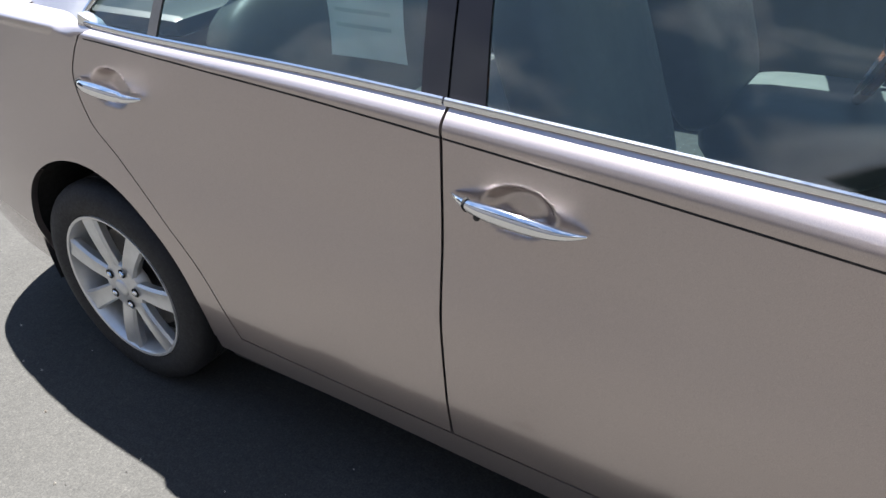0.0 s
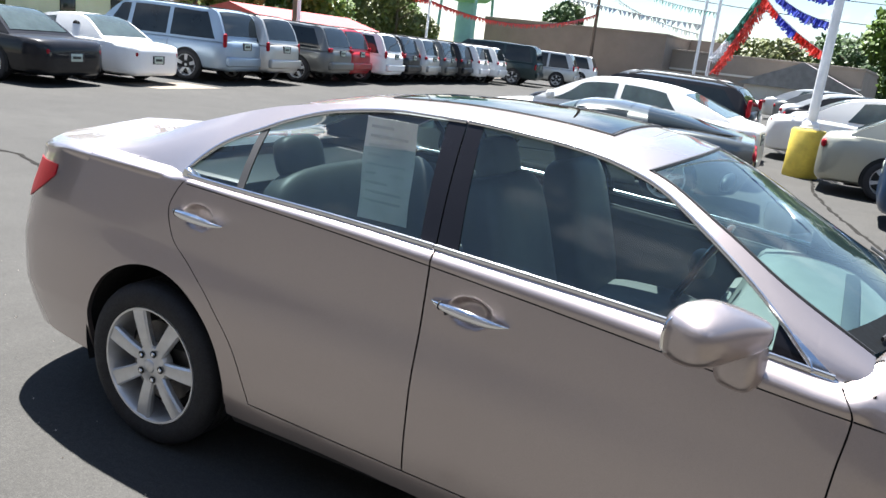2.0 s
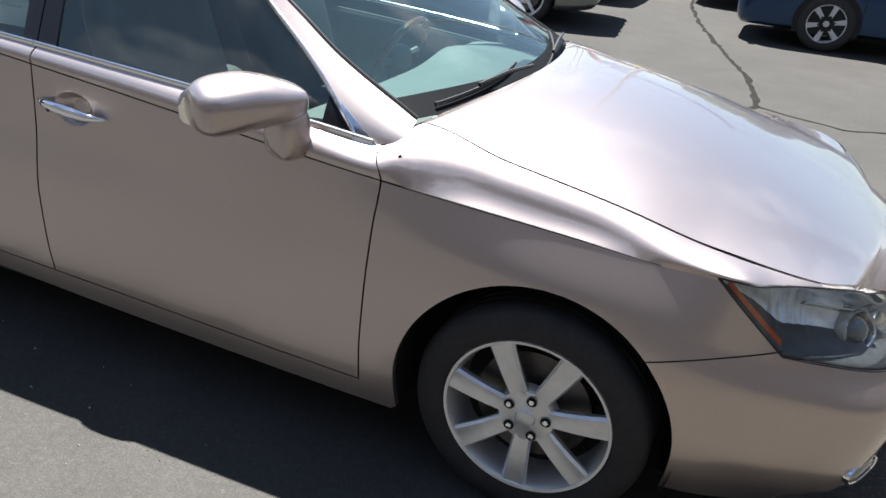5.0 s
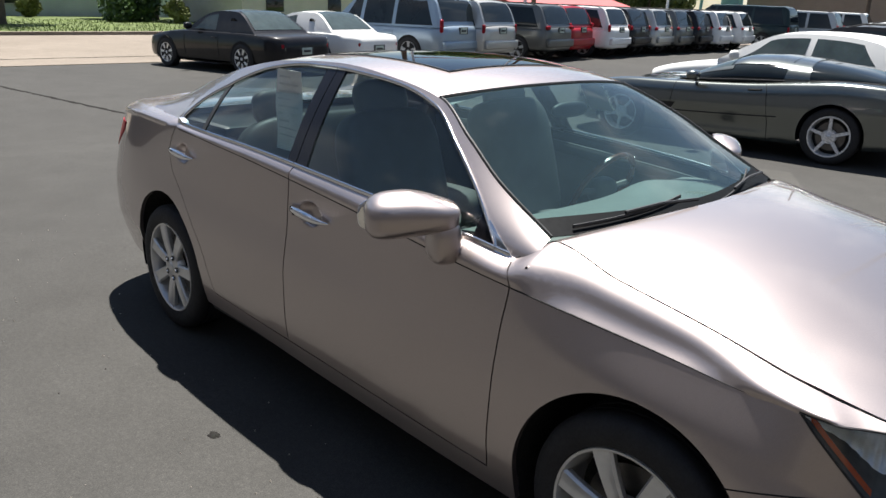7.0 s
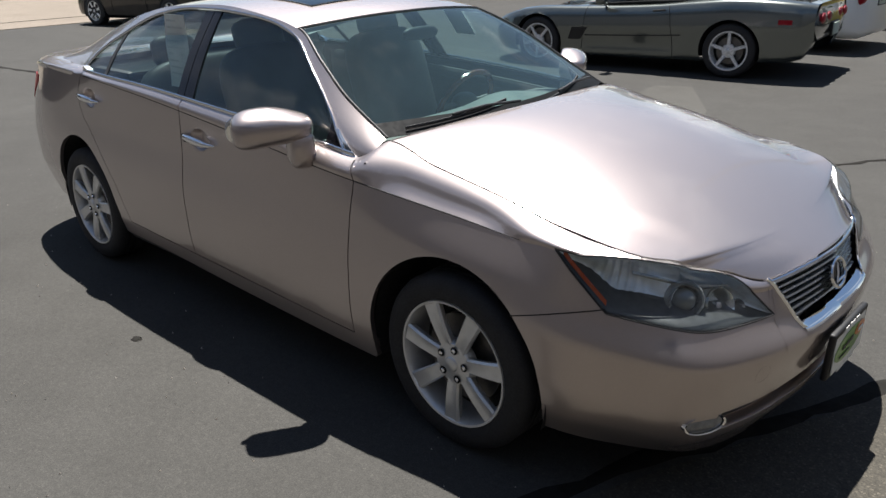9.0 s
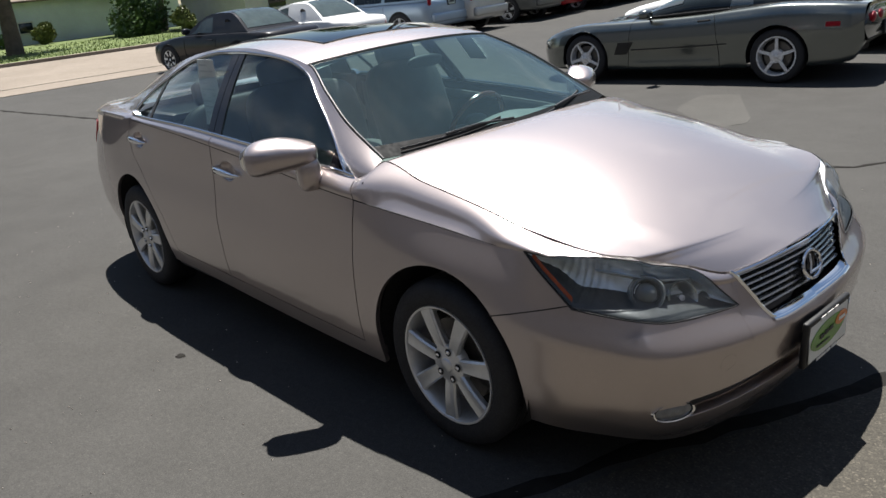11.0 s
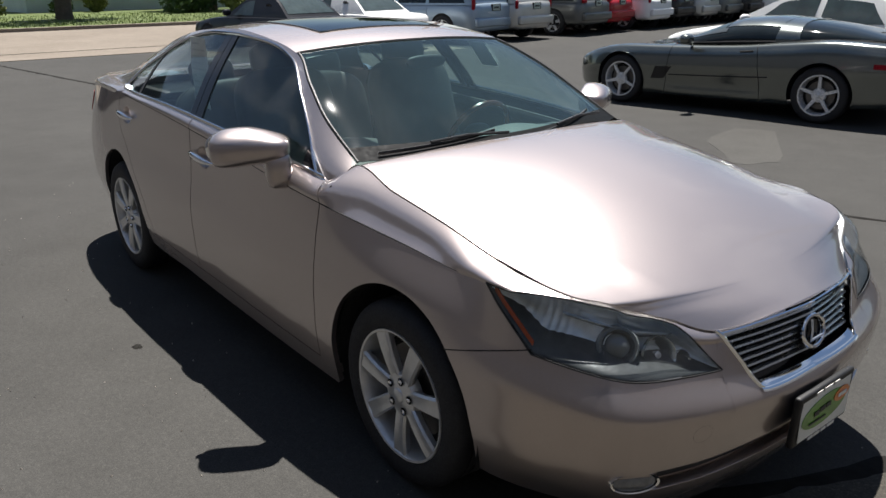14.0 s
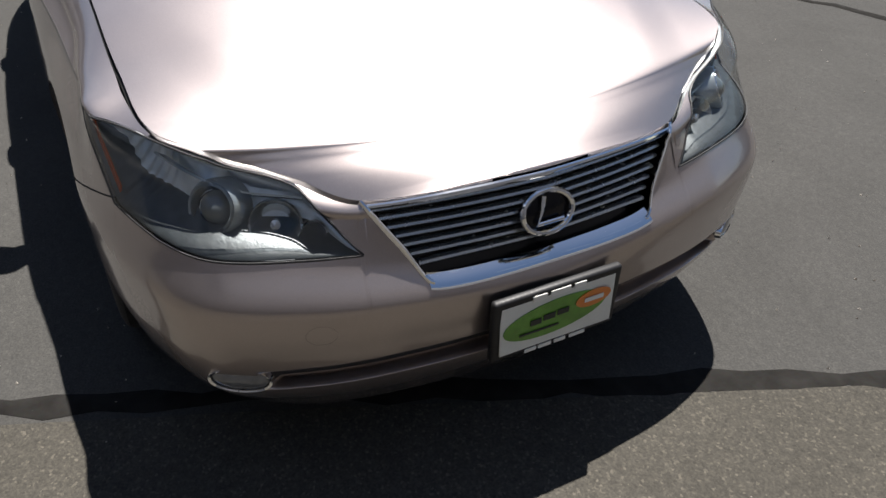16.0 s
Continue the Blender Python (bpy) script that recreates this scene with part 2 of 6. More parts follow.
            md.f.append((k, k + 3, k + 2, k + 1) if flip else (k, k + 1, k + 2, k + 3))
    return md


def bm_join(bm, other):
    me = bpy.data.meshes.new("tmp")
    other.to_mesh(me)
    other.free()
    bm.from_mesh(me)
    bpy.data.meshes.remove(me)
    return bm


def box(cx, cy, cz, sx, sy, sz, bevel=0.0, segs=2, m=None):
    bm = bmesh.new()
    bmesh.ops.create_cube(bm, size=1.0, matrix=Matrix.Diagonal((sx, sy, sz, 1)))
    if bevel:
        bmesh.ops.bevel(bm, geom=list(bm.edges), offset=bevel, segments=segs, profile=0.5, affect="EDGES")
    t = Matrix.Translation((cx, cy, cz))
    bmesh.ops.transform(bm, matrix=t @ m if m is not None else t, verts=bm.verts)
    return bm


def lathe(profile, n=48, m=None):
    """Turns (radius, along) pairs round the y axis; the ends stay open."""
    md = MD()
    k = len(profile)
    for i in range(n):
        a = 2 * math.pi * i / n
        for r, y in profile:
            p = Vector((r * math.cos(a), y, r * math.sin(a)))
            md.v.append(tuple(m @ p if m is not None else p))
    for i in range(n):
        for j in range(k - 1):
            a, b = i * k + j, ((i + 1) % n) * k + j
            md.f.append((a, a + 1, b + 1, b))
    return md


def tube(path, radius, closed=False, n=8, squash=1.0, up=(0, 0, 1)):
    """A round or flattened rod along points."""
    md = MD()
    pts = [Vector(p) for p in path]
    k = len(pts)
    for i, p in enumerate(pts):
        a, b = pts[(i - 1) % k if closed else max(0, i - 1)], pts[(i + 1) % k if closed else min(k - 1, i + 1)]
        t = (b - a).normalized()
        s = t.cross(Vector(up))
        s = s.normalized() if s.length > 1e-6 else Vector((1, 0, 0))
        w = s.cross(t).normalized()
        r = radius(i / max(1, k - 1)) if callable(radius) else radius
        for j in range(n):
            c = 2 * math.pi * j / n
            md.v.append(tuple(p + s * (r * squash * math.cos(c)) + w * (r * math.sin(c))))
    for i in range(k if closed else k - 1):
        for j in range(n):
            a, b = i * n + j, ((i + 1) % k) * n + j
            a2, b2 = i * n + (j + 1) % n, ((i + 1) % k) * n + (j + 1) % n
            md.f.append((a, a2, b2, b))
    if not closed:
        md.f.append(tuple(reversed(range(n))))
        md.f.append(tuple(range((k - 1) * n, k * n)))
    return md


def blob(center, half, power=2.6, n=20, m=None):
    """A rounded, pillow-like solid (superellipsoid)."""
    md = MD()
    e = 2.0 / power

    def sg(v):
        return math.copysign(abs(v) ** e, v)
    for i in range(n // 2 + 1):
        b = -math.pi / 2 + math.pi * i / (n // 2)
        for j in range(n):
            a = 2 * math.pi * j / n
            p = Vector((half[0] * sg(math.cos(b)) * sg(math.cos(a)), half[1] * sg(math.cos(b)) * sg(math.sin(a)), half[2] * sg(math.sin(b))))
            if m is not None:
                p = m @ p
            md.v.append((p.x + center[0], p.y + center[1], p.z + center[2]))
    for i in range(n // 2):
        for j in range(n):
            a, b = i * n + j, i * n + (j + 1) % n
            md.f.append((a, b, b + n, a + n))
    return md


def prism(outline, y0, y1, m=None):
    """An outline in x, z pushed from y0 to y1."""
    bm = bmesh.new()
    va = [bm.verts.new((x, y0, z)) for x, z in outline]
    vb = [bm.verts.new((x, y1, z)) for x, z in outline]
    k = len(outline)
    bm.faces.new(va)
    bm.faces.new(list(reversed(vb)))
    for i in range(k):
        bm.faces.new((va[i], vb[i], vb[(i + 1) % k], va[(i + 1) % k]))
    if m is not None:
        bmesh.ops.transform(bm, matrix=m, verts=bm.verts)
    return bm


# ---- the sedan: outline in plan, from the tail's middle round the side to the nose's middle ----
OUTLINE = [(-2.47, 0), (-2.45, -0.35), (-2.37, -0.62), (-2.22, -0.785), (-1.90, -0.855), (-1.39, -0.89), (-0.70, -0.897), (0, -0.897),
           (0.70, -0.897), (1.39, -0.888), (1.75, -0.872), (2.0, -0.822), (2.195, -0.725), (2.295, -0.515), (2.34, -0.26), (2.352, 0)]


def outline(s):
    s = min(15.0, max(0.0, s))
    i = min(14, int(s))
    t = s - i

    def at(k):
        if k < 0:
            return OUTLINE[1][0], -OUTLINE[1][1]
        if k > 15:
            return OUTLINE[14][0], -OUTLINE[14][1]
        return OUTLINE[k]
    a, b, c, d = at(i - 1), at(i), at(i + 1), at(i + 2)
    out = []
    for k in (0, 1):
        p = 0.5 * (2 * b[k] + (c[k] - a[k]) * t + (2 * a[k] - 5 * b[k] + 4 * c[k] - d[k]) * t * t + (3 * b[k] - a[k] - 3 * c[k] + d[k]) * t ** 3)
        v = 0.5 * ((c[k] - a[k]) + 2 * (2 * a[k] - 5 * b[k] + 4 * c[k] - d[k]) * t + 3 * (3 * b[k] - a[k] - 3 * c[k] + d[k]) * t * t)
        out.append((p, v))
    (x, vx), (y, vy) = out
    q = math.hypot(vx, vy)
    return x, y, vy / q, -vx / q


S_TAB = [3 + 0.02 * i for i in range(450)]
X_TAB = [outline(s)[0] for s in S_TAB]


def s_of(x):
    return float(np.interp(x, X_TAB, S_TAB))


# feature lines of the side, bottom to top: (place along the outline, inset, height)
FEATURES = [
    [(0, .06, .27), (3, .06, .27), (5, .055, .25), (6, .030, .262), (7, .030, .238), (8.4, .030, .215), (9, .05, .21), (10, .045, .225), (11.2, .085, .215), (12.1, .125, .190), (13, .115, .175), (15, .105, .168)],
    [(0, .01, .40), (3, .02, .40), (5, .022, .37), (6, .017, .337), (7, .018, .315), (8, .018, .295), (9, .02, .29), (11, .03, .31), (12, .046, .29), (15, .038, .285)],
    [(0, .0, .50), (5, .004, .47), (7, .004, .44), (9, .004, .42), (10.5, .006, .42), (12, .016, .41), (15, .014, .41)],
    [(0, .0, .64), (5, .0, .62), (7, .0, .60), (9, .003, .56), (11, .004, .545), (13, .0, .522), (15, .0, .485)],
    [(0, .0, .82), (2, .025, .82), (3, .028, .82), (4, .02, .83), (5, .03, .84), (6, .026, .83), (7, .024, .81), (8, .018, .77), (9, .02, .71), (10, .03, .68), (11, .032, .645), (12, .044, .63), (13.35, .052, .605), (15, .03, .55)],
    [(0, .05, .97), (2, .085, .99), (3, .085, 1.02), (4, .065, 1.055), (5, .057, 1.064), (6, .040, 1.036), (7, .036, .981), (8, .033, .914), (8.29, .038, .894), (9, .068, .848),
     (9.8, .075, .822), (10.25, .058, .828), (10.6, .062, .800), (11.1, .075, .775), (12, .105, .745), (12.8, .11, .705), (13.5, .085, .685), (15, .045, .70)],
    [(0, .09, 1.085), (2, .15, 1.085), (3, .15, 1.085), (4, .14, 1.095), (5, .125, 1.092), (5.2, .092, 1.080), (6, .070, 1.071), (7, .070, 1.038), (8, .086, .985), (8.27, .10, .962),
     (8.38, .182, 1.015), (8.72, .157, .967), (9.3, .152, .912), (10, .145, .864), (11.1, .115, .828), (11.5, .142, .816), (12.0, .165, .799), (12.5, .17, .778), (12.95, .15, .750), (13.5, .10, .713), (14.2, .072, .722), (15, .065, .728)],
]
INSET = [pchip([(a, b) for a, b, c in line]) for line in FEATURES]
HEIGHT = [pchip([(a, c) for a, b, c in line]) for line in FEATURES]
HANDLES = [(-0.08, 0.895, -0.09), (-1.17, 0.956, -0.07)]   # middle x, z and slope of the two handles
column_memo = {}


def column(s):
    key = round(s, 4)
    if key not in column_memo:
        zs, ds = [h(key) for h in HEIGHT], [d(key) for d in INSET]
        column_memo[key] = (zs, ds, pchip(list(zip(zs[:6], ds[:6]))), outline(key))
    return column_memo[key]


def side(s, z, off=0.0):
    """The body's side at a place along the outline and a height; off moves it inwards."""
    zs, ds, low, (x, y, nx, ny) = column(s)
    if z <= zs[5]:
        d = low(z)
    else:
        t = min(1.2, (z - zs[5]) / (zs[6] - zs[5]))
        k = smooth01((s - 8.2) / 0.5) * smooth01((9.9 - s) / 0.8)
        d = lerp(ds[5], ds[6], t) + (ds[6] - ds[5]) * (0.07 * k * math.sin(2 * math.pi * min(1, t)) - 0.42 * (1 - 0.8 * k) * math.sin(math.pi * min(1, t)))
    if -1.4 < x < 0.2:
        for hx, hz, _ in HANDLES:
            q = 1 - ((x - hx) / 0.075) ** 2 - ((z - hz) / 0.05) ** 2
            if q > 0:
                d += 0.034 * smooth01(q * 1.15)
    if s > 12.4:
        q = max(0.0, 1 - ((z - 0.340) / 0.034) ** 2)
        d += 0.042 * smooth01(q * 1.9) * smooth01((s - 12.45) / 0.2)
    d += off
    return Vector((x - nx * d, y - ny * d, z))


def top_of(s):
    return column(s)[0][6]


def sill_z(x):
    return 0.322 - 0.029 * (x + 0.24)


def bottom_of(s):
    return column(s)[0][0]


ARCH_R, ARCH_F = (-1.372, 0.358, 0.374), (1.385, 0.336, 0.378)
REAR_EDGE = pchip([(.30, -.868), (.36, -.884), (.52, -.945), (.674, -1.065), (.78, -1.185), (.86, -1.283), (.96, -1.318), (1.03, -1.288), (1.09, -1.235)])
FRONT_EDGE = pchip([(.28, .899), (.43, .904), (.59, .913), (.77, .922), (.89, .932), (.97, .886)])


def mid_edge(z):
    return -0.240 + 0.012 * (z - 0.32)


def arch_x(arch, z, sign):
    cx, cz, r = arch
    return cx + sign * math.sqrt(max(0.0, r * r - (z - cz) ** 2)) if z > cz else cx + sign * r * (1 - 0.06 * ((cz - z) / 0.1) ** 2 * 0.3)


def door_fn(xl, xr, off=0.0, gap=0.003):
    def fn(u, w):
        z = lerp(0.32, 1.04, w)
        for _ in range(4):
            x = lerp(xl(z) + gap, xr(z) - gap, u)
            z = lerp(sill_z(x) + gap, top_of(s_of(x)), w)
        return side(s_of(x), z, off)
    return fn


def span_fn(xl, xr, zb, zt, off=0.0):
    """A piece of side between two edges x(z) and two heights z(x)."""
    def fn(u, w):
        x = lerp(xl(0.5), xr(0.5), u)
        z = lerp(zb(x), zt(x), w)
        for _ in range(4):
            x = lerp(xl(z), xr(z), u)
            z = lerp(zb(x), zt(x), w)
        return side(s_of(x), z, off)
    return fn


car = thing("sedan_car", "taupe metallic four-door sedan parked on the asphalt lot", "car", Matrix.Identity(4))


def flip_side(md):
    if isinstance(md, MD):
        return md.mirrored()
    bmesh.ops.scale(md, vec=(1, -1, 1), verts=md.verts)
    return md


def pair(name, md, material, parent=car, label=""):
    """The same part on both sides of the car."""
    return part(name, md, material, parent, label), part(name, md.mirrored(), material, parent, label)


# ---- doors, fenders, quarters, sills ----
front_doors = pair("front_door", sheet(door_fn(mid_edge, FRONT_EDGE), spread(110), spread(110), 0.012), PAINT)
rear_doors = pair("rear_door", sheet(door_fn(REAR_EDGE, mid_edge), spread(110), spread(110), 0.012), PAINT)
pair("door_inner_shell", sheet(door_fn(lambda z: REAR_EDGE(z) - 0.02, lambda z: FRONT_EDGE(z) + 0.015, 0.014, 0), spread(60), spread(24)), GAP)
sill = sheet(span_fn(lambda z: -0.995, lambda z: 1.005, lambda x: bottom_of(s_of(x)), lambda x: sill_z(x) - 0.002), spread(40), spread(8), 0.03)
pair("sill_panel", sill, PAINT)

ZA, ZF = ARCH_R[1] + ARCH_R[2] + 0.0005, ARCH_F[1] + ARCH_F[2] + 0.0005
q1 = sheet(span_fn(lambda z: arch_x(ARCH_R, z, 1), lambda z: REAR_EDGE(z) - 0.002, lambda x: 0.30, lambda x: ZA), spread(14), spread(44, 0.8), 0.02)
q2 = sheet(span_fn(lambda z: -1.80, lambda z: REAR_EDGE(z) - 0.002, lambda x: ZA, lambda x: top_of(s_of(x))), spread(40), spread(26), 0.0)
q3 = sheet(span_fn(lambda z: -1.80, lambda z: arch_x(ARCH_R, z, -1), lambda x: 0.26, lambda x: ZA), spread(8), spread(44, 0.8), 0.02)
pair("rear_quarter_panel", MD().add(q1).add(q2).add(q3), PAINT)


def split_z(x):
    return 0.60 + 0.085 * (x - 1.65) / 0.30


def lamp_outer(z):
    """Outer edge of the headlamp, x at a height."""
    return 1.772 + (0.829 - z) / (0.829 - 0.672) * 0.178


def fold_z(x):
    """The waist crease along the fender, fading into the headlamp's corner."""
    return lerp(column(s_of(x))[0][5], 0.829, smooth01((x - 1.58) / 0.19))


f1 = sheet(span_fn(lambda z: FRONT_EDGE(z) + 0.002, lambda z: arch_x(ARCH_F, z, -1), lambda x: 0.225, lambda x: ZF), spread(14), spread(44, 0.8), 0.02)
f2a = sheet(span_fn(lambda z: FRONT_EDGE(z) + 0.002, lambda z: lamp_outer(max(0.672, min(z, 0.829))) - 0.003, lambda x: ZF, fold_z), spread(60), spread(16), 0.0)
f2b = sheet(span_fn(lambda z: FRONT_EDGE(z) + 0.002 if z < 0.955 else 0.888, lambda z: 1.772, fold_z, lambda x: top_of(s_of(x)) - 0.001), spread(70), spread(22), 0.0)


def lamp_top_fn(u, w):
    """Paint between the headlamp's upper edge and the hood's gap."""
    s = lerp(s_of(1.772), 11.1, u)
    return side(s, lerp(lerp(0.832, 0.8245, u), top_of(s) - 0.001, w))


f2c = sheet(lamp_top_fn, spread(20), spread(8))
f3 = sheet(span_fn(lambda z: arch_x(ARCH_F, z, 1), lambda z: lamp_outer(max(z, 0.672)) - 0.003, lambda x: split_z(x), lambda x: ZF), spread(16), spread(20, 0.6), 0.015)
pair("front_fender", MD().add(f1).add(f2a).add(f2b).add(f2c).add(f3), PAINT)

# lamp and bumper edges along the nose, by place on the outline
LAMP_LOW = pchip([(s_of(1.95), .672), (11.6, .652), (12.3, .635), (13.43, .618)])
LAMP_HIGH = pchip([(s_of(1.772), .829), (11.1, .823), (11.5, .811), (12.0, .794), (12.5, .773), (12.95, .744), (13.46, .619)])
GRILLE_LOW = pchip([(13.50, .711), (13.75, .62), (13.97, .541), (14.2, .533), (15, .525)])


def bumper_top(s):
    x = outline(s)[0]
    if s < s_of(1.95):
        return split_z(x) - 0.002
    if s < 13.43:
        return LAMP_LOW(s) - 0.003
    if s < 13.5:
        return lerp(0.615, top_of(s) - 0.004, min(1, (s - 13.43) / 0.03))
    return GRILLE_LOW(s)


def bumper_fn(u, w):
    s = lerp(s_of(1.80), 15.0, u)
    if w < 0.25:
        z = lerp(bottom_of(s), 0.304, w / 0.25)
    elif w < 0.5:
        z = lerp(0.304, 0.376, (w - 0.25) / 0.25)
    else:
        z = lerp(0.376, bumper_top(s), (w - 0.5) / 0.5)
    return side(s, z)


def nose_fn(u, w):
    """Paint between headlamp and grille."""
    s = lerp(12.95, 13.52, u)
    low = LAMP_HIGH(s) + 0.003 if s < 13.45 else 0.61
    if s > 13.5:
        low = GRILLE_LOW(s)
    return side(s, lerp(low, top_of(s) - 0.003, w))


def bcol(s0, s1, n):
    return [lerp(s0, s1, i / n) for i in range(n)]


sb = s_of(1.80)
bu = [(s - sb) / (15 - sb) for s in bcol(sb, s_of(1.95), 14) + bcol(s_of(1.95), 13.425, 56) + bcol(13.425, 13.47, 4) + bcol(13.47, 13.5, 3) + bcol(13.5, 13.97, 20) + bcol(13.97, 15, 26) + [15.0]]
corner = sheet(span_fn(lambda z: arch_x(ARCH_F, z, 1), lambda z: 1.80, lambda x: 0.226, lambda x: split_z(x) - 0.002), spread(8), spread(44), 0.02)
bump_md = MD().add(sheet(bumper_fn, bu, spread(100), 0.0)).add(corner).add(sheet(nose_fn, spread(24), spread(24)))
front_bumper = part("front_bumper", bump_md.both(), PAINT, car)
part("bumper_lip", sheet(lambda u, w: side(lerp(sb, 15, u), bottom_of(lerp(sb, 15, u)) - 0.012 * w, 0.015 + 0.10 * w), spread(60), spread(3)).both(), BLACK, car)


def tail_fn(u, w):
    s = lerp(0.0, s_of(-1.80), u)
    return side(s, lerp(bottom_of(s), top_of(s), w))


rear_bumper = part("rear_bumper", sheet(tail_fn, spread(60), spread(50)).both(), PAINT, car)
part("tow_cover", tube([side(13.05 + 0.13 * math.cos(a), 0.475 + 0.028 * math.sin(a), 0.001) for a in [2 * math.pi * i / 20 for i in range(20)]], 0.0012, True, 5), GAP, front_bumper)

part("bumper_slot", sheet(lambda u, w: side(lerp(12.56, 15, u), lerp(0.324, 0.356, w), -0.010), spread(40), spread(4)).both(), BLACK, front_bumper)

# ---- hood, deck, cabin ----
S0 = s_of(0.955)
# how far the hood bows forward between its edges
HOOD_BOW = pchip([(8.3, .14), (8.8, .07), (9.4, .03), (10, .03), (11.1, .06), (12, .09), (12.95, .08), (13.5, .04), (14.2, .012), (15, 0.0)])


def crown(x):
    return 1.052 - 0.2377 * max(0.0, x - 1.09) ** 1.748


def hood_fn(u, w, off=0.0):
    """The hood's crown, falling to both edges, with a valley outside each of the creases that run to the grille's corners."""
    s = S0 + (14.86 - S0) * u
    e = side(s, top_of(s))
    t = 2 * w - 1
    y = -t * e.y * (1 - 0.004 / max(0.02, abs(e.y)))
    x = e.x - 0.003 + HOOD_BOW(s) * (1 - t * t)
    near = max(abs(t) ** 2.6, smooth01((s - 14.0) / 0.8))
    yb = 0.425 + (2.196 - x) * 0.33
    dip = 0.005 * smooth01((x - 1.35) / 0.6) * smooth01((2.18 - x) / 0.20) * smooth01((abs(y) - yb + 0.05) / 0.13) * (1 - abs(t) ** 6)
    return Vector((x, y, crown(x) + (e.z + 0.002 - crown(e.x - 0.003)) * near - dip - off))


hood = part("hood", sheet(hood_fn, spread(120), spread(110)), PAINT, car)
for rim_side in (0.0, 1.0):
    part("hood_edge", sheet(lambda u, w: hood_fn(0.95 * u, rim_side, 0.014 * w), spread(110), spread(3), flip=rim_side > 0.5), PAINT, hood)
# dark sheet below the hood, coloured as the shade seen through its gap
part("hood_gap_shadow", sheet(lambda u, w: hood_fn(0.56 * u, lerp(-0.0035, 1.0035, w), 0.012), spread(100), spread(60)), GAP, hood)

def deck_fn(u, w):
    s = (s_of(-1.60)) * u
    e = side(s, top_of(s))
    t = 2 * w - 1
    lip = 0.012 * smooth01(1 - u * 2.2)
    return Vector((e.x + 0.0, -t * e.y, e.z + 0.010 * (1 - abs(t) ** 2.4) + lip * (1 - abs(t) ** 6)))


trunk = part("trunk_lid", sheet(deck_fn, spread(50), spread(40), 0.0), PAINT, car)

BELT_Y = pchip([(-1.95, .70), (-1.39, .765), (-1.25, .807), (-.7, .83), (0, .83), (.7, .812), (.885, .797), (1.0, .775)])
BELT_Z = pchip([(-1.95, 1.092), (-1.39, 1.092), (-1.25, 1.080), (-.7, 1.071), (0, 1.038), (.7, .985), (.885, .962), (1.0, .95)])
RAIL_Y = pchip([(-1.95, .62), (-1.75, .60), (-1.4, .565), (-1.05, .545), (-.5, .548), (0, .553), (.291, .565), (.529, .645), (.724, .692), (.95, .712), (1.12, .73)])
RAIL_Z = pchip([(-1.95, 1.095), (-1.75, 1.135), (-1.4, 1.258), (-1.05, 1.358), (-.7, 1.410), (-.3, 1.427), (.1, 1.391), (.291, 1.355), (.529, 1.246), (.724, 1.134), (.95, 1.02), (1.12, .935)])
CENTRE_Z = pchip([(-1.95, 1.10), (-1.75, 1.125), (-1.4, 1.255), (-1.05, 1.385), (-.8, 1.43), (-.4, 1.452), (-.1, 1.446), (.2, 1.42), (.36, 1.388), (.7, 1.228), (1.09, 1.018), (1.12, 1.0)])
DLO = pchip([(-1.30, 1.082), (-1.285, 1.115), (-1.215, 1.200), (-1.08, 1.272), (-.99, 1.315), (-.80, 1.373), (-.513, 1.407), (-.298, 1.409), (-.08, 1.398), (.122, 1.376), (.301, 1.33), (.5, 1.226), (.709, 1.082), (.790, 1.010), (.815, .985), (.822, .970)])


def cab_side(x, z, off=0.0):
    yb, zb, yr, zr = BELT_Y(x), BELT_Z(x), RAIL_Y(x), RAIL_Z(x)
    w = (z - zb) / (zr - zb)
    return Vector((x, -(lerp(yb, yr, w) + 0.016 * math.sin(math.pi * min(1, max(0, w))) - off), z))


def cab_top(x, t, off=0.0):
    return Vector((x, t * RAIL_Y(x), RAIL_Z(x) + (CENTRE_Z(x) - RAIL_Z(x)) * (1 - abs(t) ** 2.2) - off))


def frame_fn(u, w):
    x = lerp(-1.78, 0.955, u)
    low = BELT_Z(x) - 0.012 if x < -1.30 or x > 0.822 else DLO(x)
    return cab_side(x, lerp(low, RAIL_Z(x), w))


fu = sorted(set([i / 90 for i in range(91)] + [(x + 1.78) / 2.735 for x in [-1.302, -1.299, -1.295, -1.29, -1.285, -1.275, -1.26, -1.24, -1.22, 0.77, 0.79, 0.805, 0.815, 0.819, 0.822, 0.8225]]))
pair("roof_pillar_frame", sheet(frame_fn, fu, spread(10), 0.0), PAINT)
roof = part("roof", sheet(lambda u, w: cab_top(lerp(-1.0, 0.362 - 0.072 * (2 * w - 1) ** 2, u), 2 * w - 1), spread(50), spread(40), 0.0, flip=False), PAINT, car)
wind = part("windshield", sheet(lambda u, w: cab_top(lerp(0.366 - 0.072 * (2 * w - 1) ** 2, 1.10 - 0.15 * (2 * w - 1) ** 2, u), (2 * w - 1) * 0.985, 0.004), spread(36), spread(36)), WINDSHIELD, car, "tinted windshield glass")
rear_glass = part("rear_window", sheet(lambda u, w: cab_top(lerp(-1.80 + 0.06 * (2 * w - 1) ** 2, -1.004, u), (2 * w - 1) * 0.95, 0.004), spread(24), spread(24)), REAR_GLASS, car, "tinted rear window glass")
for sgn in (-1, 1):
    part("windshield_seal", tube([cab_top(lerp(0.30, 0.95, i / 30), sgn * 0.985, 0.002) for i in range(31)], 0.0055, n=6), BLACK, wind)
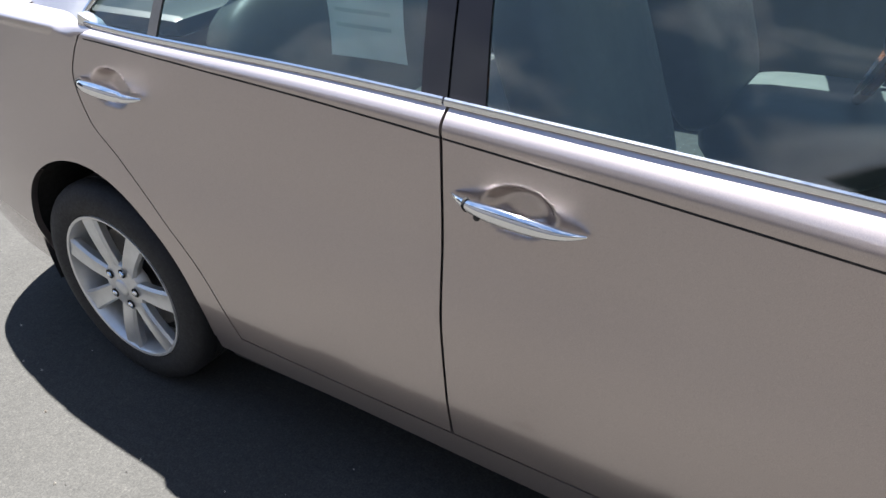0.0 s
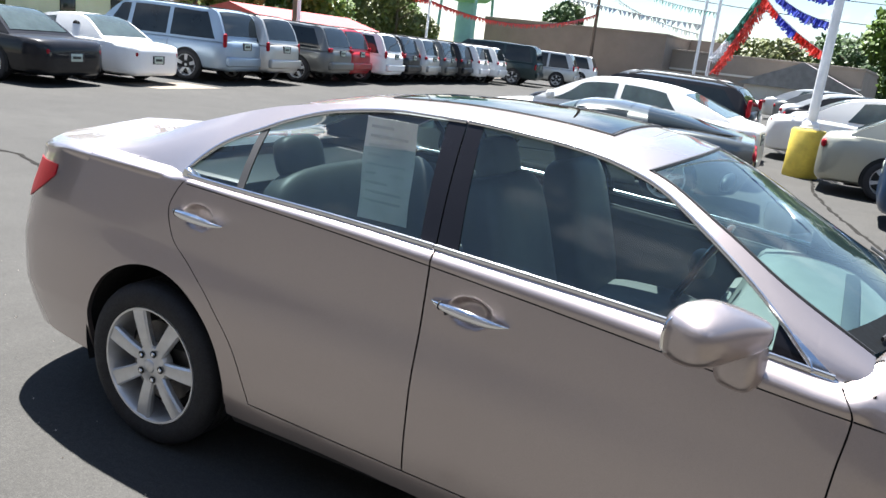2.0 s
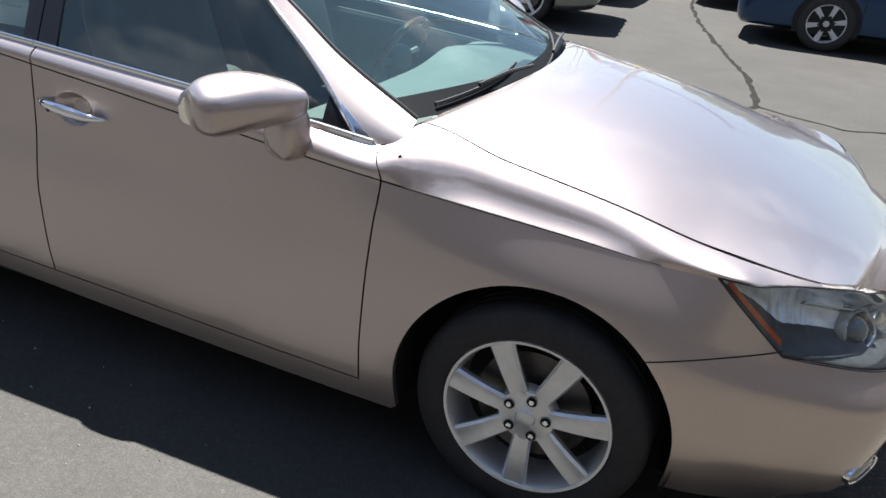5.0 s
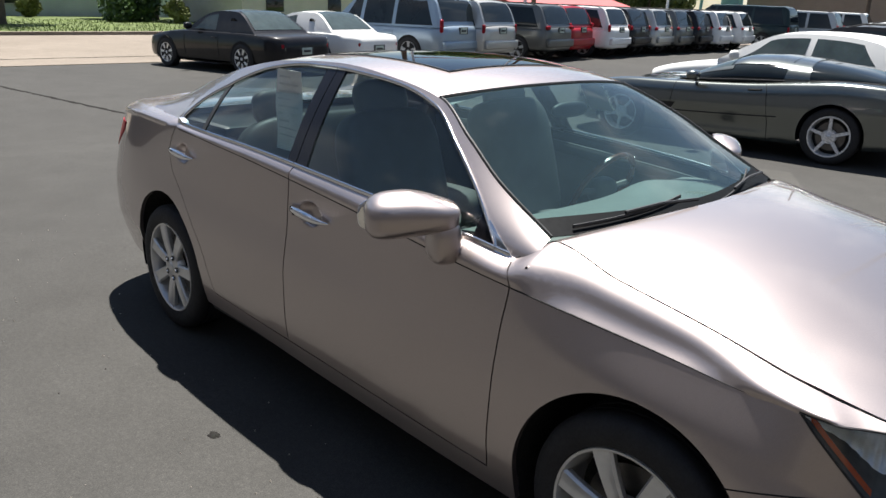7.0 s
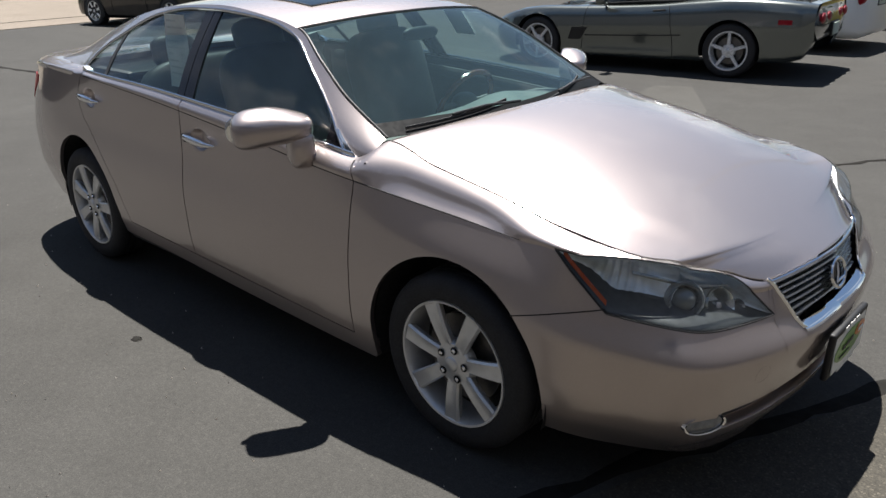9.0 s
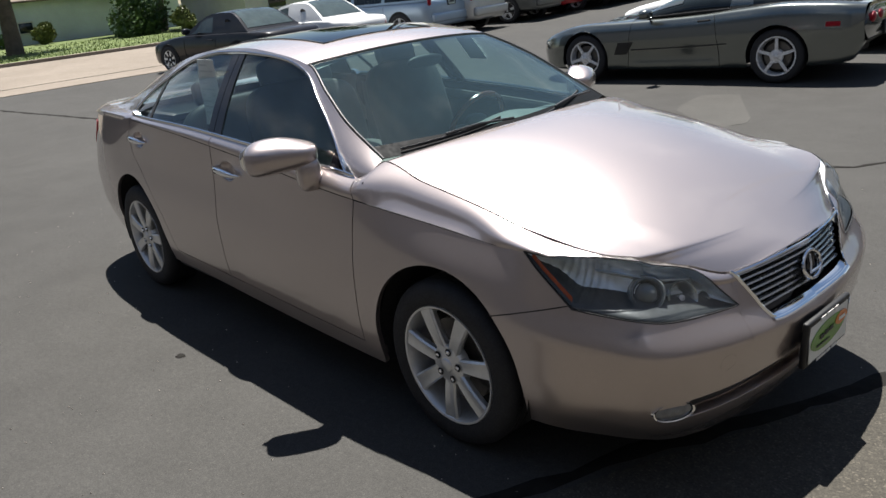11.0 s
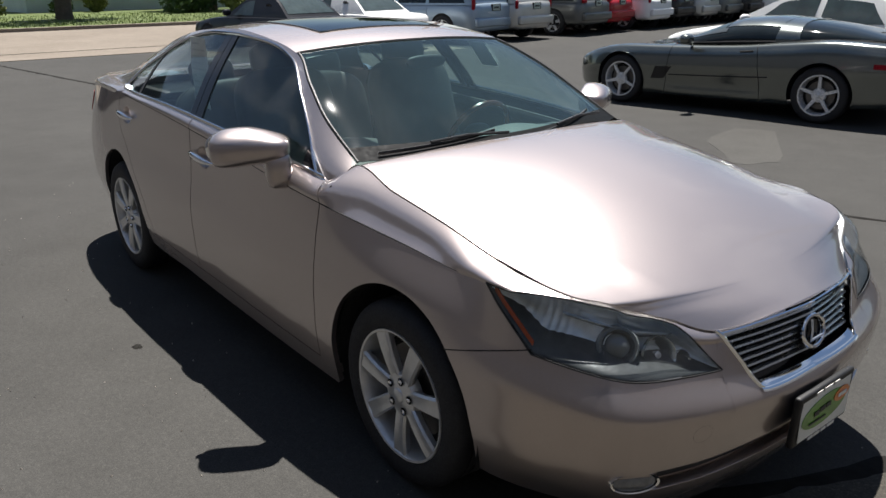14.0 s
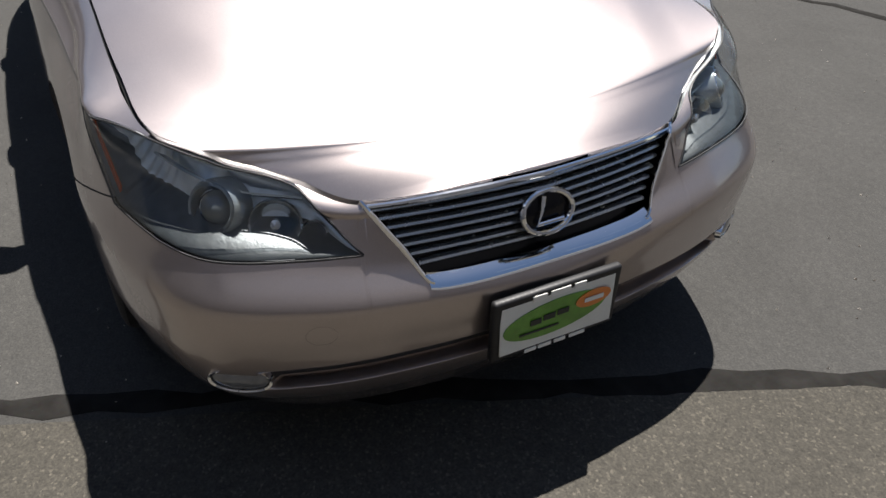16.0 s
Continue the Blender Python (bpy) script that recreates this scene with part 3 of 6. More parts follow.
part("windshield_seal", tube([cab_top(0.364 - 0.072 * (t / 15) ** 2, t / 15 * 0.985, 0.004) for t in range(-15, 16)], 0.007, n=6), BLACK, wind)


def top_band(x0, x1, t0, t1):
    return sheet(lambda u, w: cab_top(lerp(x0, x1, u), lerp(t0, t1, w), -0.004), spread(14), spread(24), 0.008)


part("sunroof", top_band(-0.52, 0.10, -0.60, 0.60), SUNGLASS, roof, "dark tinted sunroof glass")
part("sunroof_rear_glass", top_band(-0.72, -0.53, -0.60, 0.60), SUNGLASS, roof)
part("sunroof_shade", sheet(lambda u, w: cab_top(lerp(-0.71, 0.095, u), lerp(-0.59, 0.59, w), -0.001), spread(10), spread(20)), DASH, roof)
rim_line = [(-0.73, 0.61 * y / 10) for y in range(-10, 11)] + [(-0.73 + 0.84 * i / 12, 0.61) for i in range(1, 13)] + [(0.11, 0.61 * y / 10) for y in range(9, -11, -1)] + [(0.11 - 0.84 * i / 12, -0.61) for i in range(1, 12)]
part("sunroof_frame", tube([cab_top(x, t, -0.001) for x, t in rim_line], 0.005, True, 6), BLACK, roof)


def glass_fn(xl, xr, off):
    def fn(u, w):
        z = 1.2
        for _ in range(5):
            x = lerp(xl(z), xr(z), u)
            z = lerp(BELT_Z(x) - 0.01, max(BELT_Z(x), DLO(x) - 0.004), w)
        return cab_side(x, z, off)
    return fn


def pil_r(z):
    return -0.166 - 0.243 * (z - 1.068)


def pil_l(z):
    return -0.290 - 0.240 * (z - 1.051)


def divider(z):
    return -1.008 - 0.27 * (z - 1.092)


def const(v):
    return lambda z: v


for sgn in (0, 1):
    def fit_side(md):
        return flip_side(md) if sgn else md
    fd, rd = front_doors[sgn], rear_doors[sgn]
    part("window", fit_side(sheet(glass_fn(pil_r, const(0.725), 0.007), spread(30), spread(12), 0.004)), GLASS, fd, "tinted window glass")
    part("mirror_sail", fit_side(sheet(glass_fn(const(0.725), const(0.818), 0.004), spread(10), spread(6), 0.004)), GLOSSY_BLACK, fd)
    part("window", fit_side(sheet(glass_fn(divider, pil_l, 0.007), spread(30), spread(12), 0.004)), GLASS, rd, "tinted window glass")
    part("quarter_window", fit_side(sheet(glass_fn(const(-1.292), lambda z: divider(z) - 0.03, 0.007), spread(16), spread(12), 0.004)), GLASS, rd, "tinted window glass")
    part("window_divider", fit_side(sheet(glass_fn(lambda z: divider(z) - 0.031, lambda z: divider(z) + 0.001, 0.003), spread(2), spread(10), 0.006)), BLACK, rd)
    part("pillar_cover", fit_side(sheet(glass_fn(lambda z: -0.232 - 0.2 * (z - 1.05), pil_r, 0.002), spread(4), spread(12), 0.01)), GLOSSY_BLACK, fd)
    part("pillar_cover", fit_side(sheet(glass_fn(pil_l, lambda z: -0.237 - 0.2 * (z - 1.05), 0.002), spread(4), spread(12), 0.01)), GLOSSY_BLACK, rd)
    belt = [cab_side(lerp(-0.238, 0.875, i / 40), BELT_Z(lerp(-0.238, 0.875, i / 40)) + 0.004, -0.004) for i in range(41)]
    arc = [cab_side(x, DLO(x), -0.003) for x in [lerp(-0.30, 0.80, i / 46) for i in range(47)] + [0.808, 0.815, 0.819, 0.822]]
    part("belt_trim", fit_side(tube(belt, 0.0085, n=8, squash=0.6)), BRUSHED, fd, "bright chrome belt strip")
    part("window_trim", fit_side(tube(arc, 0.0075, n=8, squash=0.7)), BRUSHED, fd, "bright chrome window strip")
    belt = [cab_side(lerp(-1.29, -0.242, i / 40), BELT_Z(lerp(-1.29, -0.242, i / 40)) + 0.004, -0.004) for i in range(41)]
    arc = [cab_side(x, DLO(x), -0.003) for x in [-1.298, -1.295, -1.29, -1.285, -1.275, -1.26, -1.245, -1.23, -1.215] + [lerp(-1.2, -0.308, i / 40) for i in range(41)]]
    part("belt_trim", fit_side(tube(belt, 0.0085, n=8, squash=0.6)), BRUSHED, rd, "bright chrome belt strip")
    part("window_trim", fit_side(tube(arc, 0.0075, n=8, squash=0.7)), BRUSHED, rd, "bright chrome window strip")
    part("trim_corner", fit_side(prism([(-1.300, 1.075), (-1.22, 1.072), (-1.24, 1.092), (-1.285, 1.108)], -0.808, -0.78)), BRUSHED, rd)
    cz = [(x, column(s_of(x))[0][5]) for x in [lerp(-1.24, -0.232, i / 50) for i in range(51)]]
    part("waist_groove", fit_side(tube([side(s_of(x), z, 0.0008) for x, z in cz], 0.0026, n=6)), GAP, rd)
    cz = [(x, column(s_of(x))[0][5]) for x in [lerp(-0.228, 0.93, i / 50) for i in range(51)]]
    part("waist_groove", fit_side(tube([side(s_of(x), z, 0.0008) for x, z in cz], 0.0026, n=6)), GAP, fd)
    cz = [(x, column(s_of(x))[0][5]) for x in [lerp(0.935, 1.68, i / 40) for i in range(41)]]
    part("fender_groove", fit_side(tube([side(s_of(x), z, 0.0006) for x, z in cz], lambda t: 0.0026 * (1 - 0.7 * t ** 3), n=6)), GAP, car)
    # door handles: a bowed grip over the cup, tapered to both ends, and a small end cap
    for (hx, hz, slope), door, half in ((HANDLES[0], fd, 0.128), (HANDLES[1], rd, 0.122)):
        pts = []
        for i in range(25):
            t = -1 + 2 * i / 24
            x = hx + half * t
            z = hz + slope * half * t * 0.9
            base_y = side(s_of(x), z).y if abs(t) > 0.62 else side(s_of(hx - half * 0.8), hz).y
            pts.append((x, base_y - 0.006 - 0.024 * (1 - t ** 4), z))
        part("door_handle", fit_side(tube(pts, lambda t: 0.0145 * (1 - abs(2 * t - 1) ** 2.2) + 0.003, n=14, squash=0.75)), CHROME, door, "chrome pull handle")
        part("handle_cap", fit_side(tube([(hx - half * 0.70, pts[3][1] - 0.001, hz - slope * half * 0.63), (hx - half * 0.66, pts[4][1] - 0.001, hz - slope * half * 0.6)], 0.0135, n=12, squash=0.7)), GAP, door)
    part("key_cylinder", fit_side(lathe([(0.0, -0.004), (0.006, -0.003), (0.0065, 0.003)], 14, Matrix.Translation((HANDLES[0][0] - 0.06, -0.902, HANDLES[0][1] - 0.006)))), BLACK, fd)

# ---- headlamps ----
for sgn in (0, 1):
    def fit_side(md):
        return flip_side(md) if sgn else md

    def lamp_fn(off, grow=0.0):
        def fn(u, w):
            s = lerp(s_of(1.772), 13.46, u)
            x = outline(s)[0]
            low = lerp(0.829, 0.672, min(1, max(0, (x - 1.772) / 0.178))) if s < s_of(1.95) else LAMP_LOW(s)
            high = max(low + 0.0005, LAMP_HIGH(s))
            return side(s, lerp(low, high, w), off)
        return fn
    us = sorted(set([i / 50 for i in range(51)] + [(s_of(1.95) - s_of(1.772)) / (13.46 - s_of(1.772)), (12.95 - s_of(1.772)) / (13.46 - s_of(1.772))]))
    lamp = part("headlamp", fit_side(sheet(lamp_fn(-0.002), us, spread(14), 0.01)), LENS, car, "clear headlamp lens")
    def back_fn(u, w):
        """The reflector: a deep bowl with fine upright ribs towards the outer end."""
        deep = smooth01(8 * u) * smooth01(9 * (1 - u)) * smooth01(3.2 * w) * smooth01(6 * (1 - w))
        ribs = 0.0025 * math.sin(u * 190) * smooth01((0.36 - u) / 0.08) + 0.006 * math.sin(w * 9 + u * 14)
        return lamp_fn(0.005 + (0.048 + 0.055 * w + ribs) * deep)(u, lerp(0.01, 0.99, w))
    # the colour evens out the light: paler back wall, darker floor
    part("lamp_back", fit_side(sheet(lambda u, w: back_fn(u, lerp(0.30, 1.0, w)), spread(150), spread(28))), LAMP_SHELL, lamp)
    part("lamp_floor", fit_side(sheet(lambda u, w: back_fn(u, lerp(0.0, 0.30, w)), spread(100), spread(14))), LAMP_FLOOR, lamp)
    edge = [lamp_fn(-0.001)(u, 0) for u in us] + [lamp_fn(-0.001)(u, 1) for u in reversed(us)]
    part("lamp_gasket", fit_side(tube(edge, 0.0022, True, 6)), BLACK, lamp)

    def at_lamp(s, z, off):
        p = side(s, z, off)
        q = outline(s)
        # a frame that looks out along the surface, y axis inwards
        n = Vector((q[2], q[3], 0.45)).normalized()
        rot = n.to_track_quat("-Y", "Z").to_matrix().to_4x4()
        return Matrix.Translation(p) @ rot
    proj = at_lamp(11.97, 0.703, 0.050)
    part("projector_bezel", fit_side(lathe([(0.040, 0.04), (0.046, 0.004), (0.052, -0.004), (0.057, 0.004), (0.060, 0.05)], 40, proj)), LAMP_GREY, lamp)
    part("projector_ring", fit_side(lathe([(0.034, 0.028), (0.040, 0.002), (0.0445, -0.006), (0.047, 0.0), (0.047, 0.03)], 40, proj)), CHROME, lamp)
    part("projector_lens", fit_side(lathe([(0.0, -0.016), (0.014, -0.014), (0.026, -0.006), (0.034, 0.006), (0.036, 0.02)], 32, proj)), simple("projector_glass", (0.10, 0.115, 0.12), 0.03, coat=1.0, vary=0.05), lamp)
    high = at_lamp(12.75, 0.668, 0.040)
    part("high_beam_bowl", fit_side(lathe([(0.010, 0.045), (0.026, 0.038), (0.030, 0.030), (0.038, 0.020), (0.042, 0.010), (0.048, 0.0), (0.051, -0.003), (0.054, 0.006)], 18, high)), LAMP_BACK, lamp)
    part("high_beam_bulb", fit_side(lathe([(0.0, 0.006), (0.010, 0.008), (0.012, 0.04)], 16, high)), simple("bulb_cap", (0.6, 0.62, 0.65), 0.15, 0.8, vary=0.1), lamp)
    small = at_lamp(13.08, 0.645, 0.045)
    part("parking_lamp_bowl", fit_side(lathe([(0.004, 0.025), (0.016, 0.015), (0.024, 0.0), (0.027, 0.004)], 24, small)), CHROME, lamp)
    # the grey divider that sweeps over the lamps, and the chrome ledge under them
    part("lamp_divider", fit_side(sheet(lambda u, w: side(lerp(11.0, 13.0, u), lerp(0.765, 0.695, u) + lerp(-0.006, 0.010, w), lerp(0.075, 0.050, w)), spread(24), spread(4), 0.004)), LAMP_GREY, lamp)

    def amber_fn(u, w):
        x = lerp(1.795, 1.945, u)
        z0 = 0.829 - (x - 1.772) / 0.178 * 0.151
        return side(s_of(x), z0 + lerp(0.006, 0.021, w), 0.012)
    part("amber_reflector", fit_side(sheet(amber_fn, spread(14), spread(3), 0.004)), AMBER, lamp, "amber side reflector")
    ridge = [side(lerp(11.3, 12.9, i / 20), lerp(0.665, 0.618, i / 20), 0.02) for i in range(21)]
    part("lamp_ridge", fit_side(tube(ridge, 0.006, n=6)), CHROME, lamp)
    # fog lamp
    fs = 12.27
    fog_m = Matrix.Translation(side(fs, 0.346, 0.004)) @ Vector((outline(fs)[2], outline(fs)[3], 0)).to_track_quat("-Y", "Z").to_matrix().to_4x4() @ Matrix.Diagonal((1.75, 1, 0.82, 1))
    fog = part("fog_lamp", fit_side(lathe([(0.0, -0.010), (0.02, -0.009), (0.034, -0.002), (0.036, 0.012)], 32, fog_m)), simple("fog_lens", (0.16, 0.165, 0.17), 0.12, coat=1.0, vary=0.2, scale=60), front_bumper, "oval fog lamp")
    part("fog_ring", fit_side(lathe([(0.035, 0.01), (0.036, -0.006), (0.0395, -0.008), (0.041, 0.006)], 36, fog_m)), CHROME, fog)
    split = [side(s_of(x), split_z(x) - 0.001, 0.0006) for x in [lerp(1.648, 1.948, i / 16) for i in range(17)]]
    part("fender_split", fit_side(tube(split, 0.0022, n=6)), GAP, car)
    # tail lamp wrapped round the rear corner
    def tail_lamp(u, w):
        s = lerp(1.9, 3.7, u)
        low, up = lerp(0.80, 0.955, u ** 3), lerp(0.985, 0.995, u)
        return side(s, lerp(low, up, w), -0.004)
    part("tail_lamp", fit_side(sheet(tail_lamp, spread(24), spread(10), 0.012)), REDLENS, car, "red tail lamp")

# ---- grille ----
grille = part("grille", sheet(lambda u, w: side(lerp(13.45, 15, u), lerp(GRILLE_LOW(lerp(13.5, 15, u)) - 0.005, top_of(lerp(13.5, 15, u)) - 0.004, w), 0.055), spread(30), spread(10)).both(), GLOSSY_BLACK, car, "dark grille with bright horizontal slats")
for k in range(7):
    f = (k + 0.75) / 7.3

    def slat_pt(s):
        return side(s, lerp(GRILLE_LOW(14.4) + 0.028, top_of(14.4) - 0.012, f) + 0.010 * (s - 14.4) * f, 0.022)
    zk = lerp(GRILLE_LOW(14.4) + 0.028, top_of(14.4) - 0.012, f)
    s_start = 13.5
    while GRILLE_LOW(s_start) + 0.012 > zk and s_start < 14.2:
        s_start += 0.01
    half = [slat_pt(lerp(s_start, 15, i / 18)) for i in range(19)]
    full = half + [Vector((p.x, -p.y, p.z)) for p in reversed(half[:-1])]
    part("grille_slat", tube(full, 0.0060, n=8, squash=1.8), simple("slat_metal", (0.46, 0.47, 0.48), 0.25, 0.85, vary=0.1) if k == 0 else bpy.data.materials["slat_metal"], grille)
low_band = sheet(lambda u, w: side(lerp(13.93, 15, u), GRILLE_LOW(lerp(13.97, 15, u)) + lerp(-0.002, 0.019, w), lerp(-0.008, 0.010, w) - 0.006 * math.sin(math.pi * w)), spread(30), spread(8), 0.012)
part("grille_frame", low_band.both(), CHROME, grille, "chrome lower grille bar")
edge = [side(s, GRILLE_LOW(s) + 0.004, -0.002) for s in [lerp(13.49, 13.97, i / 16) for i in range(17)]]
pair("grille_frame", tube(edge, 0.0065, n=8, squash=0.7), CHROME, grille)
edge = [side(s, top_of(s) - 0.008, 0.004) for s in [lerp(13.5, 15, i / 24) for i in range(25)]]
edge = edge + [Vector((p.x, -p.y, p.z)) for p in reversed(edge[:-1])]
part("grille_frame", tube(edge, 0.006, n=8), CHROME, grille)
# emblem: an oval ring with a slanted stroke
em = Matrix.Translation((2.314, 0, 0.637)) @ Matrix.Rotation(radians(-16), 4, "Y") @ Matrix.Rotation(radians(90), 4, "Z")
ring = [em @ Vector((0.060 * math.cos(a), 0, 0.046 * math.sin(a))) for a in [2 * math.pi * i / 40 for i in range(40)]]
emblem = part("emblem", tube(ring, 0.0065, True, 8, up=(1, 0, 0)), CHROME, grille, "oval chrome emblem")
part("emblem_stroke", tube([em @ Vector(p) for p in [(-0.008, -0.004, 0.036), (-0.016, -0.005, 0.005), (-0.030, -0.004, -0.022), (0.035, -0.004, -0.022)]], 0.0048, n=8, up=(1, 0, 0)), CHROME, emblem)
part("emblem_field", lathe([(0.0, 0.004), (0.04, 0.005), (0.048, 0.008)], 32, em @ Matrix.Diagonal((1.2, 1, 0.92, 1))), GLOSSY_BLACK, emblem)

# ---- licence plate holder with a dealer card ----
PLATE_X = 2.362
pl = Matrix.Translation((PLATE_X + 0.006, 0.004, 0.405)) @ Matrix.Rotation(radians(3), 4, "Y")
holder = part("plate_holder", box(0, 0, 0, 0.022, 0.325, 0.170, 0.008, 3, pl.to_3x3().to_4x4()), BLACK, front_bumper)
holder.location = pl.translation
card_white = simple("card_white", (0.74, 0.76, 0.72), 0.35, coat=0.4, vary=0.05, scale=20)
card = part("dealer_card", box(0.0125, 0, 0.002, 0.004, 0.292, 0.138, 0.002, 1, Matrix.Identity(4)), card_white, holder, "dealer card with a green oval and an orange oval")


def flat_oval(name, cy, cz, ry, rz, x, material, parent, tilt=0.0):
    bm = bmesh.new()
    vs = [bm.verts.new((x, cy + ry * math.cos(a) * math.cos(tilt) - rz * math.sin(a) * math.sin(tilt), cz + ry * math.cos(a) * math.sin(tilt) + rz * math.sin(a) * math.cos(tilt))) for a in [2 * math.pi * i / 36 for i in range(36)]]
    f = bm.faces.new(vs)
    r = bmesh.ops.extrude_face_region(bm, geom=[f])
    bmesh.ops.translate(bm, vec=(-0.0015, 0, 0), verts=[g for g in r["geom"] if isinstance(g, bmesh.types.BMVert)])
    return part(name, bm, material, parent)


green = simple("card_green", (0.13, 0.34, 0.035), 0.35, coat=0.4, vary=0.3, scale=12)
orange = simple("card_orange", (0.75, 0.22, 0.03), 0.35, coat=0.4, vary=0.1, scale=12)
flat_oval("green_oval", -0.008, 0.004, 0.132, 0.046, 0.0165, green, card, radians(4))
flat_oval("orange_oval", 0.088, 0.022, 0.046, 0.022, 0.0185, orange, card, radians(4))
INK, PALE = simple("card_ink", (0.02, 0.025, 0.02), 0.5, vary=0.1), simple("card_pale", (0.8, 0.8, 0.76), 0.5, vary=0.05)
for cy, cz, w, h, x, mt in ((-0.06, 0.006, 0.028, 0.016, 0.0185, INK), (-0.026, 0.010, 0.030, 0.016, 0.0185, INK), (0.009, 0.012, 0.030, 0.015, 0.0185, INK), (0.088, 0.022, 0.05, 0.012, 0.0205, PALE),
                            (-0.05, -0.020, 0.10, 0.006, 0.0185, INK)):
    part("text_bar", box(x, cy, cz, 0.0015, w, h, 0.0004, 1), mt, card)
for cy, w in ((-0.065, 0.03), (-0.028, 0.034), (0.012, 0.03), (0.058, 0.042)):
    part("text_bar", box(0.012, cy, -0.0765, 0.0025, w, 0.010, 0.0006, 1), PALE, holder)
for cy, w in ((-0.052, 0.035), (0.0, 0.05), (0.05, 0.03)):
    part("text_bar", box(0.014, cy, 0.0685, 0.006, w, 0.016, 0.001, 1), PALE, holder)


# ---- wheels: seven spokes, five nuts ----
def loft_rod(rows):
    """A closed rod through rings of equal length."""
    md = MD()
    k = len(rows[0])
    for ring_ in rows:
        md.v += [tuple(p) for p in ring_]
    for i in range(len(rows) - 1):
        for j in range(k):
            md.f.append((i * k + j, i * k + (j + 1) % k, (i + 1) * k + (j + 1) % k, (i + 1) * k + j))
    md.f.append(tuple(reversed(range(k))))
    md.f.append(tuple(range((len(rows) - 1) * k, len(rows) * k)))
    return md


def spoke_md(a, r0, r1, w0, w1, y0, y1, bow=0.006, thick=0.03):
    rows = []
    for i in range(9):
        t = i / 8
        r, w, y = lerp(r0, r1, t), lerp(w0, w1, t ** 1.5) / 2, lerp(y0, y1, t) - bow * math.sin(math.pi * t)
        ca, sa = math.cos(a), math.sin(a)
        ring_ = []
        for q, dy in ((-1, 0.008), (-0.78, 0.0), (-0.25, 0.003), (0.25, 0.003), (0.78, 0.0), (1, 0.008), (0.8, thick), (-0.8, thick)):
            ring_.append((r * ca - q * w * sa, y + dy, r * sa + q * w * ca))
        rows.append(ring_)
    return loft_rod(rows)


def wheel(parent, x, y, z, turn, spokes=7, radius=0.325, rim_r=0.222, alloy=None, label="", detail=1, sw=(0.052, 0.072), width=0.21):
    alloy = alloy or ALLOY
    n = 64 if detail else 28
    m = Matrix.Translation((x, y, z)) @ (Matrix.Rotation(math.pi, 4, "Z") if y > 0 else Matrix.Identity(4))
    k = rim_r / 0.222
    rim = part("wheel", lathe([(0.224 * k, 0.012), (0.2215 * k, 0.0), (0.214 * k, 0.0015), (0.208 * k, 0.014), (0.200 * k, 0.05), (0.192 * k, 0.18)], n), alloy, parent, label)
    rim.matrix_local = m
    dr = radius - rim_r
    tyre = [(rim_r - 0.004, 0.016), (rim_r + 0.004, 0.002), (rim_r + dr * 0.25, -0.005), (rim_r + dr * 0.55, -0.004), (rim_r + dr * 0.82, 0.004), (radius - 0.006, 0.018), (radius, 0.034)]
    if detail:
        for gy in (0.062, 0.098, 0.134):
            tyre += [(radius, gy - 0.005), (radius - 0.008, gy - 0.004), (radius - 0.008, gy + 0.004), (radius, gy + 0.005)]
    tyre += [(radius, width - 0.03), (radius - 0.008, width - 0.012), (rim_r + dr * 0.5, width), (rim_r - 0.004, width - 0.012)]
    part("tyre", lathe(tyre, n), RUBBER, rim)
    part("brake_disc", lathe([(0.04, 0.075), (0.155 * k, 0.075), (0.155 * k, 0.1)], n), simple("brake_iron", (0.16, 0.15, 0.14), 0.45, 0.8, vary=0.2, scale=30) if "brake_iron" not in bpy.data.materials else bpy.data.materials["brake_iron"], rim)
    # near-black disc in place of the shade behind the spokes
    part("wheel_back_shade", lathe([(0.0, 0.11), (0.2 * k, 0.11)], n), GAP, rim)
    for i in range(spokes):
        part("spoke", spoke_md(turn + 2 * math.pi * i / spokes, 0.035 * k, 0.213 * k, sw[0], sw[1], 0.016, 0.004), alloy, rim)
    part("hub", lathe([(0.0, 0.006), (0.030, 0.006), (0.036, 0.009), (0.072 * k, 0.013), (0.078 * k, 0.022), (0.08 * k, 0.05)], n), alloy, rim)
    part("hub_cap", lathe([(0.0, -0.002), (0.022, 0.0), (0.028, 0.004), (0.030, 0.010)], 28), alloy, rim)
    if detail:
        for i in range(5):
            a = turn + 2 * math.pi * (i + 0.5) / 5
            at = Matrix.Translation((0.056 * math.cos(a), 0, 0.056 * math.sin(a)))
            part("nut_recess", lathe([(0.0, 0.009), (0.0135, 0.009), (0.0145, 0.0065)], 18, at), GAP, rim)
            part("lug_nut", lathe([(0.0, 0.001), (0.007, 0.002), (0.0095, 0.006), (0.0095, 0.016)], 6, at), CHROME, rim)
    return rim


for wx, ty in ((1.3875, 1.99), (-1.3875, 1.86)):
    wheel(car, wx, -0.866, 0.325, ty, rim_r=0.232, label="seven-spoke alloy wheel")
    wheel(car, wx, 0.866, 0.325, ty, rim_r=0.232)
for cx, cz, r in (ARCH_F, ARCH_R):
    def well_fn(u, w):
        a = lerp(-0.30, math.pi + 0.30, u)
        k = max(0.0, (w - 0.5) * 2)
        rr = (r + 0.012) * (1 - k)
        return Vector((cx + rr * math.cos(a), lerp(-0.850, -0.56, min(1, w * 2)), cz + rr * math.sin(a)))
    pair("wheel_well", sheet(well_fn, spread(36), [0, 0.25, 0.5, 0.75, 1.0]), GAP)
